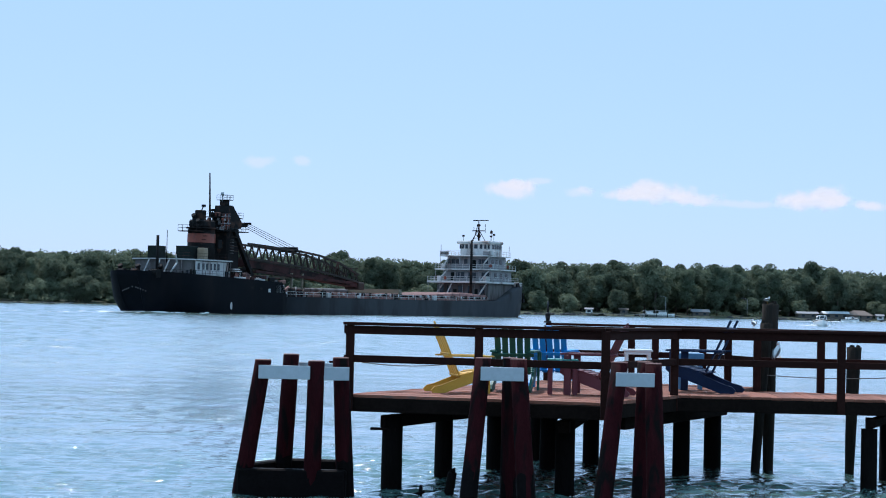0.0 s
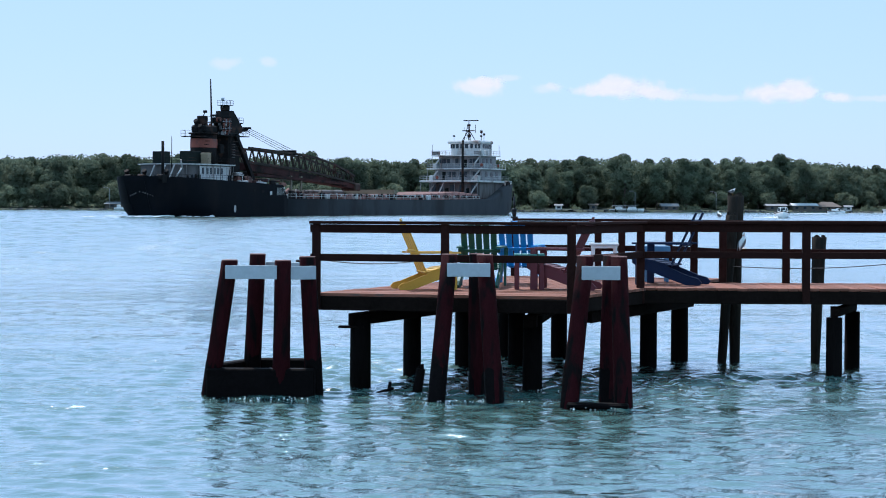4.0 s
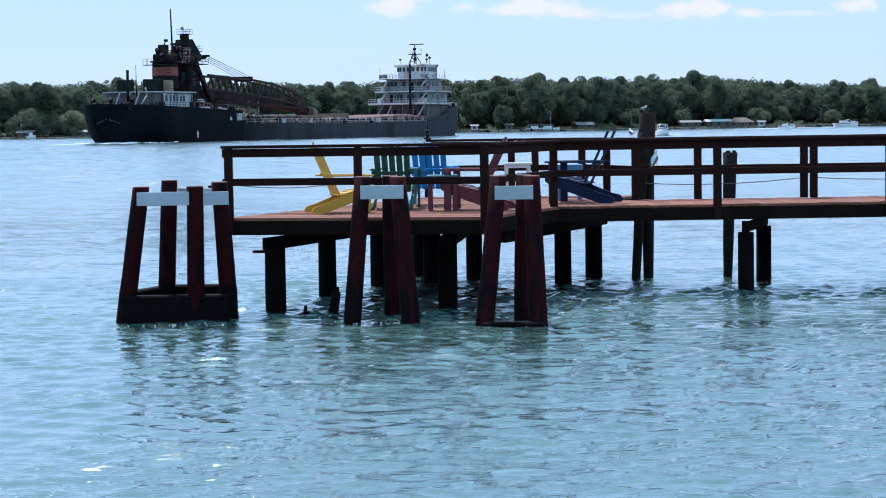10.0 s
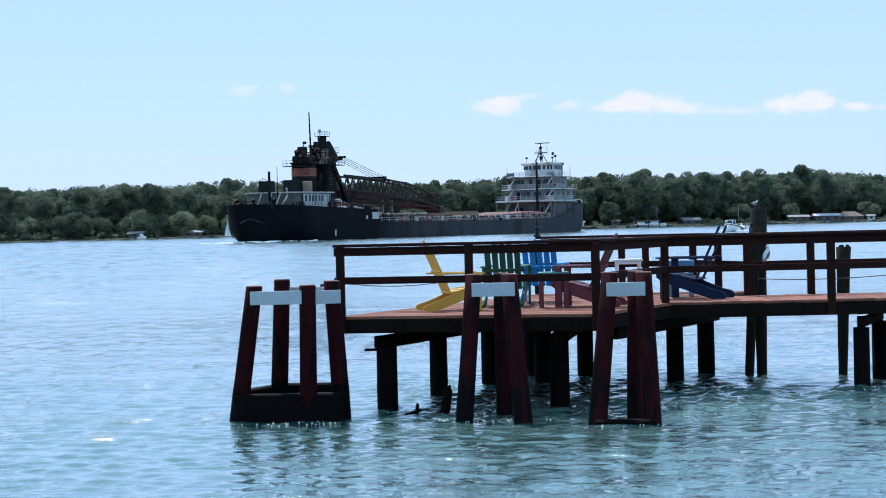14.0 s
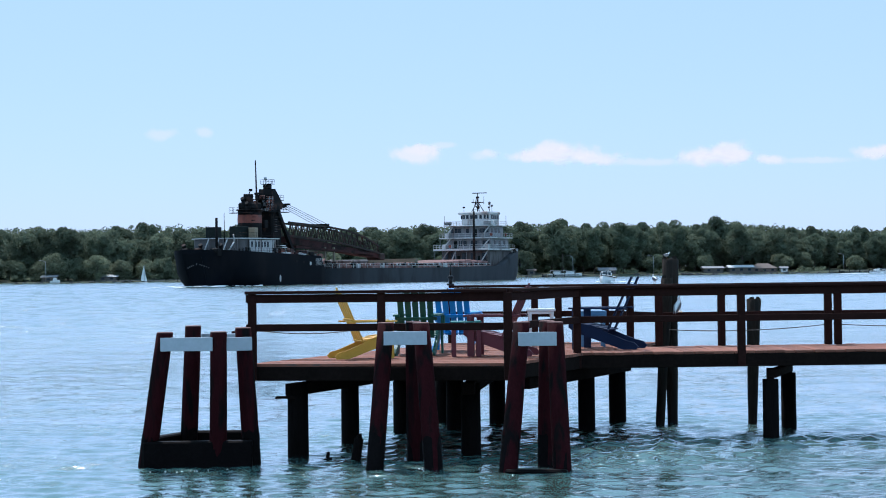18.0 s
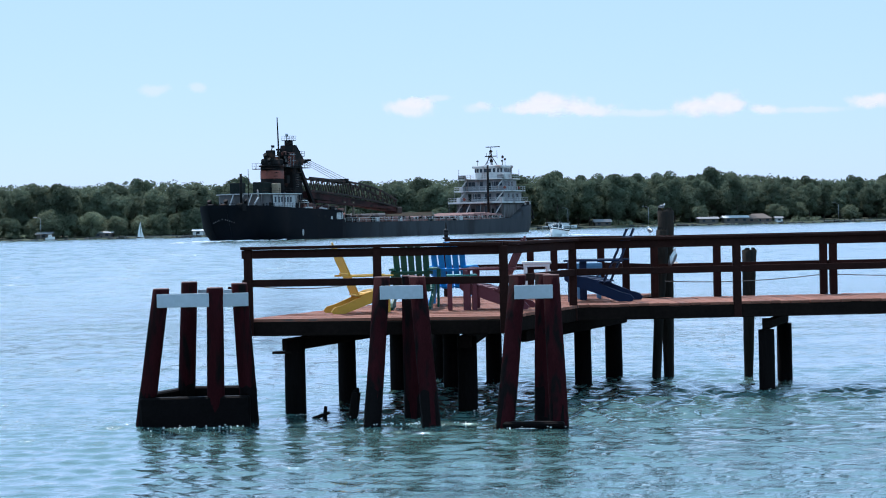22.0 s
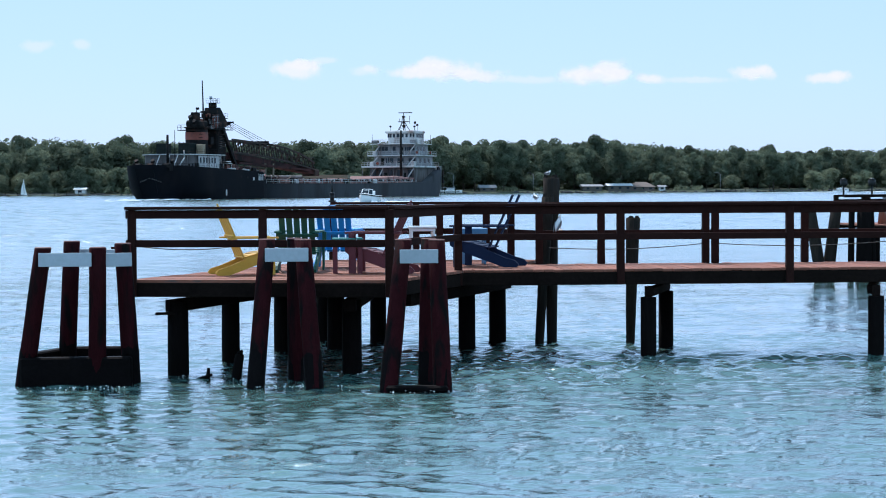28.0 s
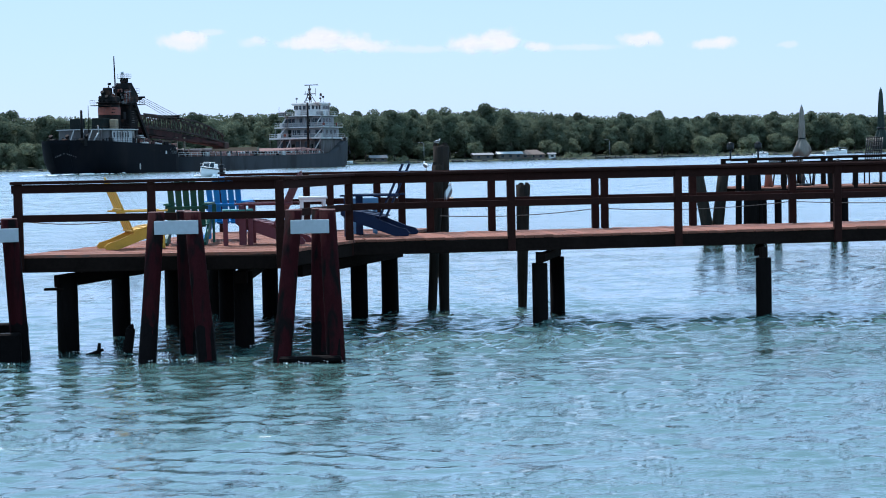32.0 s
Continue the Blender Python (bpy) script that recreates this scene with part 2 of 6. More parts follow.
M_SAIL = mat("sail_cloth", (0.82, 0.82, 0.80), 0.8, vary=0.05, scale=0.5)
M_FOAM = mat("foam", (0.85, 0.88, 0.90), 0.9, vary=0.15, scale=2)
M_CANVAS = mat("grey_canvas", (0.20, 0.205, 0.20), 0.85, vary=0.2, scale=3)


def leaf_mat(name, color):
    m = mat(name, color, 0.8, vary=0.3, scale=0.25, rnd=0.25, spec=0.05)
    t = m.node_tree
    b = t.nodes["Principled BSDF"]
    g = t.nodes.new("ShaderNodeNewGeometry")
    mr = t.nodes.new("ShaderNodeMapRange")
    mr.inputs[3].default_value, mr.inputs[4].default_value = 0.82, 1.2
    t.links.new(g.outputs["Random Per Island"], mr.inputs[0])
    old = b.inputs["Base Color"].links[0].from_socket
    v = t.nodes.new("ShaderNodeVectorMath")
    v.operation = "SCALE"
    t.links.new(old, v.inputs[0])
    t.links.new(mr.outputs[0], v.inputs["Scale"])
    t.links.new(v.outputs[0], b.inputs["Base Color"])
    tr = t.nodes.new("ShaderNodeBsdfTranslucent")
    t.links.new(v.outputs[0], tr.inputs[0])
    mx = t.nodes.new("ShaderNodeMixShader")
    mx.inputs[0].default_value = 0.5
    t.links.new(b.outputs[0], mx.inputs[1])
    t.links.new(tr.outputs[0], mx.inputs[2])
    t.links.new(mx.outputs[0], t.nodes["Material Output"].inputs[0])
    return m


M_LEAF = leaf_mat("leaves_dark", (0.135, 0.162, 0.108))
M_LEAFMID = leaf_mat("leaves_mid", (0.165, 0.190, 0.126))
M_LEAFPALE = leaf_mat("leaves_pale", (0.205, 0.226, 0.146))


def water_material():
    m = bpy.data.materials.new("river_water")
    m.use_nodes = True
    t = m.node_tree
    b = t.nodes["Principled BSDF"]
    b.inputs["Roughness"].default_value = 0.05
    b.inputs["IOR"].default_value = 1.45
    tc = t.nodes.new("ShaderNodeTexCoord")
    big = t.nodes.new("ShaderNodeTexNoise")
    big.inputs["Scale"].default_value, big.inputs["Detail"].default_value = 0.12, 5
    t.links.new(tc.outputs["Object"], big.inputs["Vector"])
    mx = t.nodes.new("ShaderNodeMix")
    mx.data_type = "RGBA"
    mx.inputs[6].default_value = (0.062, 0.124, 0.112, 1)
    mx.inputs[7].default_value = (0.090, 0.165, 0.150, 1)
    t.links.new(big.outputs[0], mx.inputs[0])
    t.links.new(mx.outputs[2], b.inputs["Base Color"])
    h = None
    for scale, stretch, amount in ((1.0, (0.9, 1.9, 1), 0.014), (1.0, (2.7, 6.4, 1), 0.021), (1.0, (6.5, 14.5, 1), 0.0155)):
        mp = t.nodes.new("ShaderNodeMapping")
        mp.inputs["Scale"].default_value = stretch
        mp.inputs["Rotation"].default_value = (0, 0, 0.12)
        t.links.new(tc.outputs["Object"], mp.inputs[0])
        n = t.nodes.new("ShaderNodeTexNoise")
        n.inputs["Scale"].default_value, n.inputs["Detail"].default_value, n.inputs["Roughness"].default_value = scale, 4, 0.6
        t.links.new(mp.outputs[0], n.inputs["Vector"])
        k = t.nodes.new("ShaderNodeMath")
        k.operation = "MULTIPLY"
        k.inputs[1].default_value = amount
        t.links.new(n.outputs[0], k.inputs[0])
        if h is None:
            h = k.outputs[0]
        else:
            a = t.nodes.new("ShaderNodeMath")
            a.operation = "ADD"
            t.links.new(h, a.inputs[0])
            t.links.new(k.outputs[0], a.inputs[1])
            h = a.outputs[0]
    bp = t.nodes.new("ShaderNodeBump")
    bp.inputs["Strength"].default_value, bp.inputs["Distance"].default_value = 1.0, 1.0
    place = t.nodes.new("ShaderNodeNewGeometry")     # the rougher bands stay where they are
    lee = t.nodes.new("ShaderNodeSeparateXYZ")
    t.links.new(place.outputs["Position"], lee.inputs[0])

    def ramp(socket, a, b, lo, hi):
        r = t.nodes.new("ShaderNodeMapRange")
        r.interpolation_type = "SMOOTHSTEP"
        for k, v in zip((1, 2, 3, 4), (a, b, lo, hi)):
            r.inputs[k].default_value = v
        t.links.new(socket, r.inputs[0])
        return r.outputs[0]

    def both(op, p, q):
        k = t.nodes.new("ShaderNodeMath")
        k.operation = op
        t.links.new(p, k.inputs[0])
        t.links.new(q, k.inputs[1])
        return k.outputs[0]

    patchy = t.nodes.new("ShaderNodeMapping")
    patchy.inputs["Scale"].default_value = (0.16, 0.55, 1)
    t.links.new(tc.outputs["Object"], patchy.inputs[0])
    pn = t.nodes.new("ShaderNodeTexNoise")
    pn.inputs["Scale"].default_value, pn.inputs["Detail"].default_value = 1.0, 4
    t.links.new(patchy.outputs[0], pn.inputs["Vector"])
    gusts = ramp(pn.outputs[0], 0.36, 0.64, 0.45, 1.6)
    open_water = ramp(lee.outputs[0], -8.0, 1.0, 1.3, 0.0)
    sheltered = ramp(lee.outputs[1], 24.6, 28.0, 0.64, 0.72)
    near_band = both("MULTIPLY", ramp(lee.outputs[1], 21.6, 23.6, 0.0, 1.0), ramp(lee.outputs[1], 25.8, 27.8, 1.0, 0.0))
    band = both("MULTIPLY", near_band, ramp(lee.outputs[0], -2.4, 0.4, 0.0, 0.4))
    total = both("MULTIPLY", both("ADD", both("MAXIMUM", open_water, sheltered), band), gusts)
    ruffle = t.nodes.new("ShaderNodeMath")
    ruffle.operation = "MULTIPLY"
    t.links.new(h, ruffle.inputs[0])
    t.links.new(total, ruffle.inputs[1])
    t.links.new(ruffle.outputs[0], bp.inputs["Height"])
    t.links.new(bp.outputs[0], b.inputs["Normal"])
    t.links.new(bp.outputs[0], b.inputs["Coat Normal"])
    blur = ramp(lee.outputs[1], 20.0, 80.0, 0.05, 0.18)      # ripples too fine to tell apart
    t.links.new(blur, b.inputs["Roughness"])
    t.links.new(blur, b.inputs["Coat Roughness"])
    b.inputs["Coat Weight"].default_value = 1.0
    b.inputs["Coat IOR"].default_value = 1.6
    return m


M_WATER = water_material()


# ---- mesh building ----
class Shape:
    """Collects verts and faces; every call adds one solid piece."""

    def __init__(self):
        self.v, self.f, self.smooth = [], [], []

    def add(self, verts, faces, smooth=False):
        k = len(self.v)
        self.v += [tuple(p) for p in verts]
        self.f += [tuple(i + k for i in f) for f in faces]
        self.smooth += [smooth] * len(faces)
        return self

    def box(self, lo, hi, m=None, c=0.0):
        """A block from lo to hi, its edges chamfered by c."""
        lo, hi = [min(a, b) for a, b in zip(lo, hi)], [max(a, b) for a, b in zip(lo, hi)]
        if not c:
            vs = [Vector((x, y, z)) for z in (lo[2], hi[2]) for y in (lo[1], hi[1]) for x in (lo[0], hi[0])]
            fs = [(0, 2, 3, 1), (4, 5, 7, 6), (0, 1, 5, 4), (2, 6, 7, 3), (0, 4, 6, 2), (1, 3, 7, 5)]
        else:
            c = min(c, *[(h - l) * 0.45 for l, h in zip(lo, hi)])
            vs, ix = [], {}
            for i in range(8):
                s = [(i >> k) & 1 for k in range(3)]
                for ax in range(3):
                    p = [(hi[k] if s[k] else lo[k]) if k == ax else ((hi[k] - c) if s[k] else (lo[k] + c)) for k in range(3)]
                    ix[i, ax] = len(vs)
                    vs.append(Vector(p))
            fs = []
            for ax in range(3):
                u, w = [(1, 2), (2, 0), (0, 1)][ax]
                for s in (0, 1):
                    q = [(s << ax) | (a << u) | (b << w) for a, b in ((0, 0), (1, 0), (1, 1), (0, 1))]
                    q = [ix[i, ax] for i in q]
                    fs.append(tuple(q if s else q[::-1]))
                for a in (0, 1):
                    for b in (0, 1):
                        i = (a << u) | (b << w)
                        j = i | (1 << ax)
                        q = (ix[i, u], ix[j, u], ix[j, w], ix[i, w])
                        fs.append(q if a == b else q[::-1])
            for i in range(8):
                q = (ix[i, 0], ix[i, 1], ix[i, 2])
                fs.append(q if bin(i).count("1") % 2 else q[::-1])
        return self.add([m @ p for p in vs] if m else vs, fs)

    def beam(self, p, q, w, h, c=0.0, up=(0, 0, 1)):
        """A squared timber from p to q, w wide and h high about its axis."""
        p, q = Vector(p), Vector(q)
        d = q - p
        x = d.normalized()
        y = Vector(up).cross(x)
        y = y.normalized() if y.length > 1e-6 else Vector((0, 1, 0))
        z = x.cross(y)
        m = Matrix((x, y, z)).transposed().to_4x4()
        m.translation = p
        return self.box((0, -w / 2, -h / 2), (d.length, w / 2, h / 2), m, c)

    def rod(self, p, q, r0, r1=None, n=10, smooth=True, caps=True):
        r1 = r0 if r1 is None else r1
        p, q = Vector(p), Vector(q)
        x = (q - p).normalized()
        y = x.orthogonal().normalized()
        z = x.cross(y)
        vs = [o + (y * math.cos(a) + z * math.sin(a)) * r for o, r in ((p, r0), (q, r1)) for a in [2 * math.pi * i / n for i in range(n)]]
        fs = [(i, (i + 1) % n, n + (i + 1) % n, n + i) for i in range(n)]
        self.add(vs, fs, smooth)
        if caps:
            k = len(self.v) - 2 * n
            self.f += [tuple(k + i for i in range(n))[::-1], tuple(k + n + i for i in range(n))]
            self.smooth += [False, False]
        return self

    def loft(self, rings, closed=True, smooth=True, caps=True):
        """Skins rings of equal point count."""
        n = len(rings[0])
        vs = [p for r in rings for p in r]
        fs = []
        for k in range(len(rings) - 1):
            for i in range(n if closed else n - 1):
                j = (i + 1) % n
                fs.append((k * n + i, k * n + j, (k + 1) * n + j, (k + 1) * n + i))
        self.add(vs, fs, smooth)
        if caps and closed:
            k = len(self.v) - len(vs)
            self.f += [tuple(k + i for i in range(n))[::-1], tuple(k + (len(rings) - 1) * n + i for i in range(n))]
            self.smooth += [False, False]
        return self

    def plate(self, outline, z0, z1, m=None):
        """A slab with that outline (anticlockwise x, y) between two heights."""
        n = len(outline)
        vs = [Vector((x, y, z)) for z in (z0, z1) for x, y in outline]
        fs = [tuple(range(n))[::-1], tuple(range(n, 2 * n))] + [(i, (i + 1) % n, n + (i + 1) % n, n + i) for i in range(n)]
        return self.add([m @ p for p in vs] if m else vs, fs)

    def tube(self, path, r, n=6):
        for a, b in zip(path, path[1:]):
            self.rod(a, b, r, n=n, caps=True)
        return self

    def data(self, name):
        me = bpy.data.meshes.new(name)
        me.from_pydata(self.v, [], self.f)
        me.polygons.foreach_set("use_smooth", self.smooth)
        me.update()
        return me


def part(name, shape, material, parent=None, label="", m=None):
    me = shape if isinstance(shape, bpy.types.Mesh) else shape.data(name)
    if not me.materials:
        me.materials.append(material)
    ob = new(name, me)
    if parent:
        ob.parent = parent
        if parent.name == "lake_freighter" and name != "hull":
            ob.location, ob.scale = (AFT[0], 0, AFT[1]), AFT[2]
    if m is not None:
        ob.matrix_basis = m
    if label:
        ob["label"] = label
    return ob


def thing(name, label, category, m=None, group="", kind=""):
    ob = new(name)
    ob.empty_display_size = 0.2
    if m is not None:
        ob.matrix_basis = m
    return tagged(ob, label, category, group, kind)


def ring(c, rx, ry, n, z, a0=0.0, rough=0.0, rng=None):
    return [(c[0] + rx * math.cos(a0 + 2 * math.pi * i / n) * (1 + (rng.uniform(-rough, rough) if rng else 0)),
             c[1] + ry * math.sin(a0 + 2 * math.pi * i / n) * (1 + (rng.uniform(-rough, rough) if rng else 0)), z) for i in range(n)]


def ball(sh, c, r, rx=1.0, ry=1.0, rz=1.0, n=8, k=5):
    rings = []
    for j in range(k + 1):
        a = -math.pi / 2 + math.pi * j / k
        rr = max(math.cos(a), 0.02) * r
        rings.append([(c[0] + rr * rx * math.cos(2 * math.pi * i / n), c[1] + rr * ry * math.sin(2 * math.pi * i / n), c[2] + r * rz * math.sin(a)) for i in range(n)])
    return sh.loft(rings)


# ---- river ----
STEEP = 0.046      # slope that each ripple adds in rough water


def river():
    """One sheet of water, finely waved near the bank and plain towards the horizon."""
    ys = [-60.0, 0.0]
    y, q = 8.0, 1.0042
    while y < 900:
        ys.append(y)
        y *= 1.0022 if 19.0 < y < 31.0 else q
    ys += [1000, 1600, 2600, 4700]
    s = np.concatenate([[-6, -1.2], np.linspace(-0.42, 0.52, 430), [1.4, 6]])
    ys = np.array(ys)
    w = np.maximum(ys, 8.0)[:, None]
    X = w * s[None, :]
    Y = np.repeat(ys[:, None], len(s), 1)
    Z = np.zeros_like(X)
    rng = np.random.RandomState(5)
    near = np.clip((900 - Y) / 100, 0, 1) * (np.abs(s)[None, :] < 0.6) * (Y > 5)
    for k in range(70):
        lam = 0.22 * (2.6 ** (k / 69.0))
        ang = rng.normal(0.08, 0.5)
        kx, ky = 2 * np.pi / lam * math.sin(ang), 2 * np.pi / lam * math.cos(ang)
        steep = 0.024 * (1.0 if lam < 0.5 else (0.5 / lam) ** 1.2)
        amp = steep * lam / 6.28 * rng.uniform(0.5, 1.1)
        ph = rng.uniform(0, 6.28)
        seen = np.clip((lam / (w * 0.0042) - 1.8) / 1.6, 0, 1)
        ph2 = 1.3 * np.sin(X * 0.23 + k) + 1.1 * np.sin(Y * 0.17 + 2.1 * k)
        patch = 0.7 + 0.6 * np.sin(X * 0.13 + 0.31 * k) * np.sin(Y * 0.11 + 0.17 * k)
        q2 = 0.5 + 0.5 * np.sin(kx * X + ky * Y + ph + ph2)
        Z += amp * seen * patch * 1.4 * (q2 ** 2.2 * 2 - 0.75)
    # steep chop under the dock and along the walkway's shadow darkens the water there
    smooth = lambda v, a, b: (lambda t: t * t * (3 - 2 * t))(np.clip((v - a) / (b - a), 0, 1))
    shade_band = smooth(Y, 24.4, 25.4) * (1 - smooth(Y, 26.8, 27.6)) * smooth(X, 1.0, 3.0)
    lee = smooth(Y, 22.9, 23.7) * (1 - smooth(Y, 29.6, 31.5)) * smooth(X, -2.4, -0.6) * (1 - smooth(X, 3.4, 5.2))
    front = smooth(Y, 15.5, 19.0) * (1 - smooth(Y, 22.5, 24.0)) * 0.05
    steep_at = np.maximum(np.maximum(shade_band * 1.8, lee * 1.5), front)
    for k in range(46):
        lam = 0.20 * (2.4 ** (k / 45.0))
        ang = rng.normal(0.0, 0.75)
        kx, ky = 2 * np.pi / lam * math.sin(ang), 2 * np.pi / lam * math.cos(ang)
        bend = 1.2 * np.sin(X * 0.9 + 1.7 * k) + 1.0 * np.sin(Y * 0.55 + 0.9 * k)
        gust = 0.75 + 0.45 * np.sin(X * 0.7 + 0.5 * k) * np.sin(Y * 0.8 + 0.23 * k)
        Z += STEEP * lam / 6.28 * steep_at * gust * np.sin(kx * X + ky * Y + rng.uniform(0, 6.28) + bend)
    # open-river chop, its length growing with the distance over the reach
    far = np.clip((Y - 35) / 60, 0, 1)
    for rows in (3.7, 4.9, 6.3, 8.8, 12.0):
        lam = rows * (q - 1) * w
        bend = rng.uniform(1.5, 3.0) * np.sin(s[None, :] * rng.uniform(25, 60) + 3 * np.log(w) * rng.uniform(1, 4)) + rng.uniform(1, 2) * np.sin(s[None, :] * rng.uniform(90, 180) + rng.uniform(0, 6))
        Z += far * (0.018 + 0.12 * np.clip(0.03 - s[None, :], 0.0, 0.25)) * lam / 6.28 * np.sin(2 * np.pi * np.log(w) / (rows * math.log(q)) + bend)
    Z = Z * near
    n, m = X.shape
    i = np.arange(n * m).reshape(n, m)
    quads = np.stack([i[:-1, :-1], i[:-1, 1:], i[1:, 1:], i[1:, :-1]], -1).reshape(-1, 4)
    me = bpy.data.meshes.new("water")
    me.vertices.add(n * m)
    me.vertices.foreach_set("co", np.stack([X, Y, Z], -1).ravel())
    me.loops.add(quads.size)
    me.loops.foreach_set("vertex_index", quads.ravel().astype(np.int32))
    me.polygons.add(len(quads))
    me.polygons.foreach_set("loop_start", np.arange(0, quads.size, 4, dtype=np.int32))
    me.polygons.foreach_set("use_smooth", np.ones(len(quads), bool))
    me.update(calc_edges=True)
    ob = part("water", me, M_WATER)
    return tagged(ob, "rippled blue-green river water with a light current", "water", kind="structure")


WATER = river()


# ---- far shore ----
def shore_y(x):
    return 600 + 0.42 * (x + 150) if x < 230 else 760 + 0.12 * (x - 230)


def far_bank():
    sh, rng = Shape(), random.Random(3)
    xs = [-900 + 12 * i for i in range(190)]
    for rows, name in (((-0.4, -1.5), (0.55, 0.0), (0.75, 8.0), (1.8, 40.0), (3.0, 1500.0)), "bank"),:
        rings = [[(x, shore_y(x) + dy, z + (rng.uniform(-0.1, 0.15) if z > 0 else 0)) for x in xs] for z, dy in rows]
        sh.loft(rings, closed=False, caps=False)
    ob = part("far_bank", sh, M_SOIL)
    tagged(ob, "low grassy far bank of the river under woods", "bank", kind="structure")
    st = Shape()
    for k in range(700):
        x = rng.uniform(-260, 420)
        r = rng.uniform(0.35, 1.0)
        y = shore_y(x) + rng.uniform(-1.5, 0.3)
        st.loft([ring((x, y), r * 0.9, r * 0.7, 6, 0.0, rng.random(), 0.2, rng), ring((x, y), r, r * 0.8, 6, r * 0.5, rng.random(), 0.2, rng),
                 ring((x, y), r * 0.5, r * 0.4, 6, r * 0.95, rng.random(), 0.2, rng)], smooth=False)
    tagged(part("shore_stones", st, M_SHORE), "dark grey stones along the far shore", "stones", kind="stuff")


far_bank()


def near_bank():
    """The lawn and low sea wall on which the viewer stands."""
    sh, rng = Shape(), random.Random(6)
    xs = [-160 + 4 * i for i in range(81)]
    sh.loft([[(x, y, z + (rng.uniform(-0.03, 0.03) if z > 0.5 else 0)) for x in xs] for y, z in ((-58, 1.3), (-20, 1.0), (0, 0.8), (3.4, 0.74), (3.7, 0.70))], closed=False, caps=False)
    tagged(part("near_bank", sh, M_LAWN), "mown grass bank above the river", "bank", kind="structure")
    wall = Shape()
    for k in range(80):
        x = -160 + k * 4
        wall.box((x, 3.7, -1.2), (x + 3.96, 4.15, 0.76 + rng.uniform(-0.02, 0.02)), None, 0.03)
    tagged(part("sea_wall", wall, M_STONE), "low grey stone sea wall along the near bank", "wall", kind="structure")


near_bank()

ICO = [(0, 0, 1), (0.894, 0, 0.447), (0.276, 0.851, 0.447), (-0.724, 0.526, 0.447), (-0.724, -0.526, 0.447), (0.276, -0.851, 0.447),
       (0.724, 0.526, -0.447), (-0.276, 0.851, -0.447), (-0.894, 0, -0.447), (-0.276, -0.851, -0.447), (0.724, -0.526, -0.447), (0, 0, -1)]
ICOF = [(0, 1, 2), (0, 2, 3), (0, 3, 4), (0, 4, 5), (0, 5, 1), (1, 6, 2), (2, 7, 3), (3, 8, 4), (4, 9, 5), (5, 10, 1), (1, 10, 6), (2, 6, 7),
        (3, 7, 8), (4, 8, 9), (5, 9, 10), (11, 7, 6), (11, 8, 7), (11, 9, 8), (11, 10, 9), (11, 6, 10)]


def clump(sh, c, r, rng):
    """A ragged tuft of leaves."""
    e = Euler((rng.uniform(0, 6), rng.uniform(0, 6), rng.uniform(0, 6))).to_matrix()
    vs = []
    for p in ICO:
        q = e @ Vector(p)
        k = r * rng.uniform(0.7, 1.25)
        vs.append((c[0] + q.x * k, c[1] + q.y * k, c[2] + q.z * k * 0.75))
    sh.add(vs, ICOF)


def leaves(sh, c, out, r, rng):
    """A flat spray of leaves that faces roughly outwards."""
    n = (Vector(out) + Vector((rng.uniform(-0.8, 0.8), rng.uniform(-0.8, 0.8), rng.uniform(-0.7, 0.9)))).normalized()
    a = n.orthogonal().normalized() * r
    b = n.cross(a) * rng.uniform(0.5, 0.9)
    c = Vector(c)
    sh.add([c - a * rng.uniform(0.7, 1.2), c - b * rng.uniform(0.6, 1.2), c + a * rng.uniform(0.7, 1.2), c + b * rng.uniform(0.6, 1.2)], [(0, 1, 2, 3)])


def tuft(sh, c, r, rng, n=9):
    for k in range(n):
        v = Vector((rng.gauss(0, 1), rng.gauss(0, 1), rng.gauss(0.2, 0.9))).normalized()
        leaves(sh, (c[0] + v.x * r, c[1] + v.y * r, c[2] + v.z * r * 0.8), v, r * rng.uniform(0.30, 0.52), rng)


def crown_mesh(seed, h, w, n, low=0.22):
    """A crown of lobes, each made of many tufts; h high and w wide, base at z = 0."""
    rng, sh = random.Random(seed), Shape()
    lobes = []
    for k in range(14):
        z = h * (low + (0.88 - low) * (k + rng.uniform(-0.4, 0.4)) / 13)
        reach = w * 0.5 * math.sin(math.pi * min(max((z / h - low * 0.5) / (1.06 - low * 0.5), 0.08), 0.98)) ** 1.05
        a = rng.uniform(0, 6.28)
        d = reach * rng.uniform(0.2, 0.85)
        lobes.append((math.cos(a) * d, math.sin(a) * d, z, reach * rng.uniform(0.36, 0.72) + 0.25))
    for k in range(n):
        x, y, z, r = lobes[k % len(lobes)]
        v = Vector((rng.gauss(0, 1), rng.gauss(0, 1), rng.gauss(0.25, 1))).normalized() * r * rng.uniform(0.78, 1.04)
        leaves(sh, (x + v.x, y + v.y, z + v.z * 0.85), v.normalized(), rng.uniform(0.20, 0.44) * (w / 11) ** 0.5, rng)
    for x, y, z, r in lobes:
        for k in range(4):
            clump(sh, (x + rng.uniform(-0.3, 0.3) * r, y + rng.uniform(-0.3, 0.3) * r, z + rng.uniform(-0.25, 0.25) * r), r * 0.45, rng)
    return sh.data("crown")


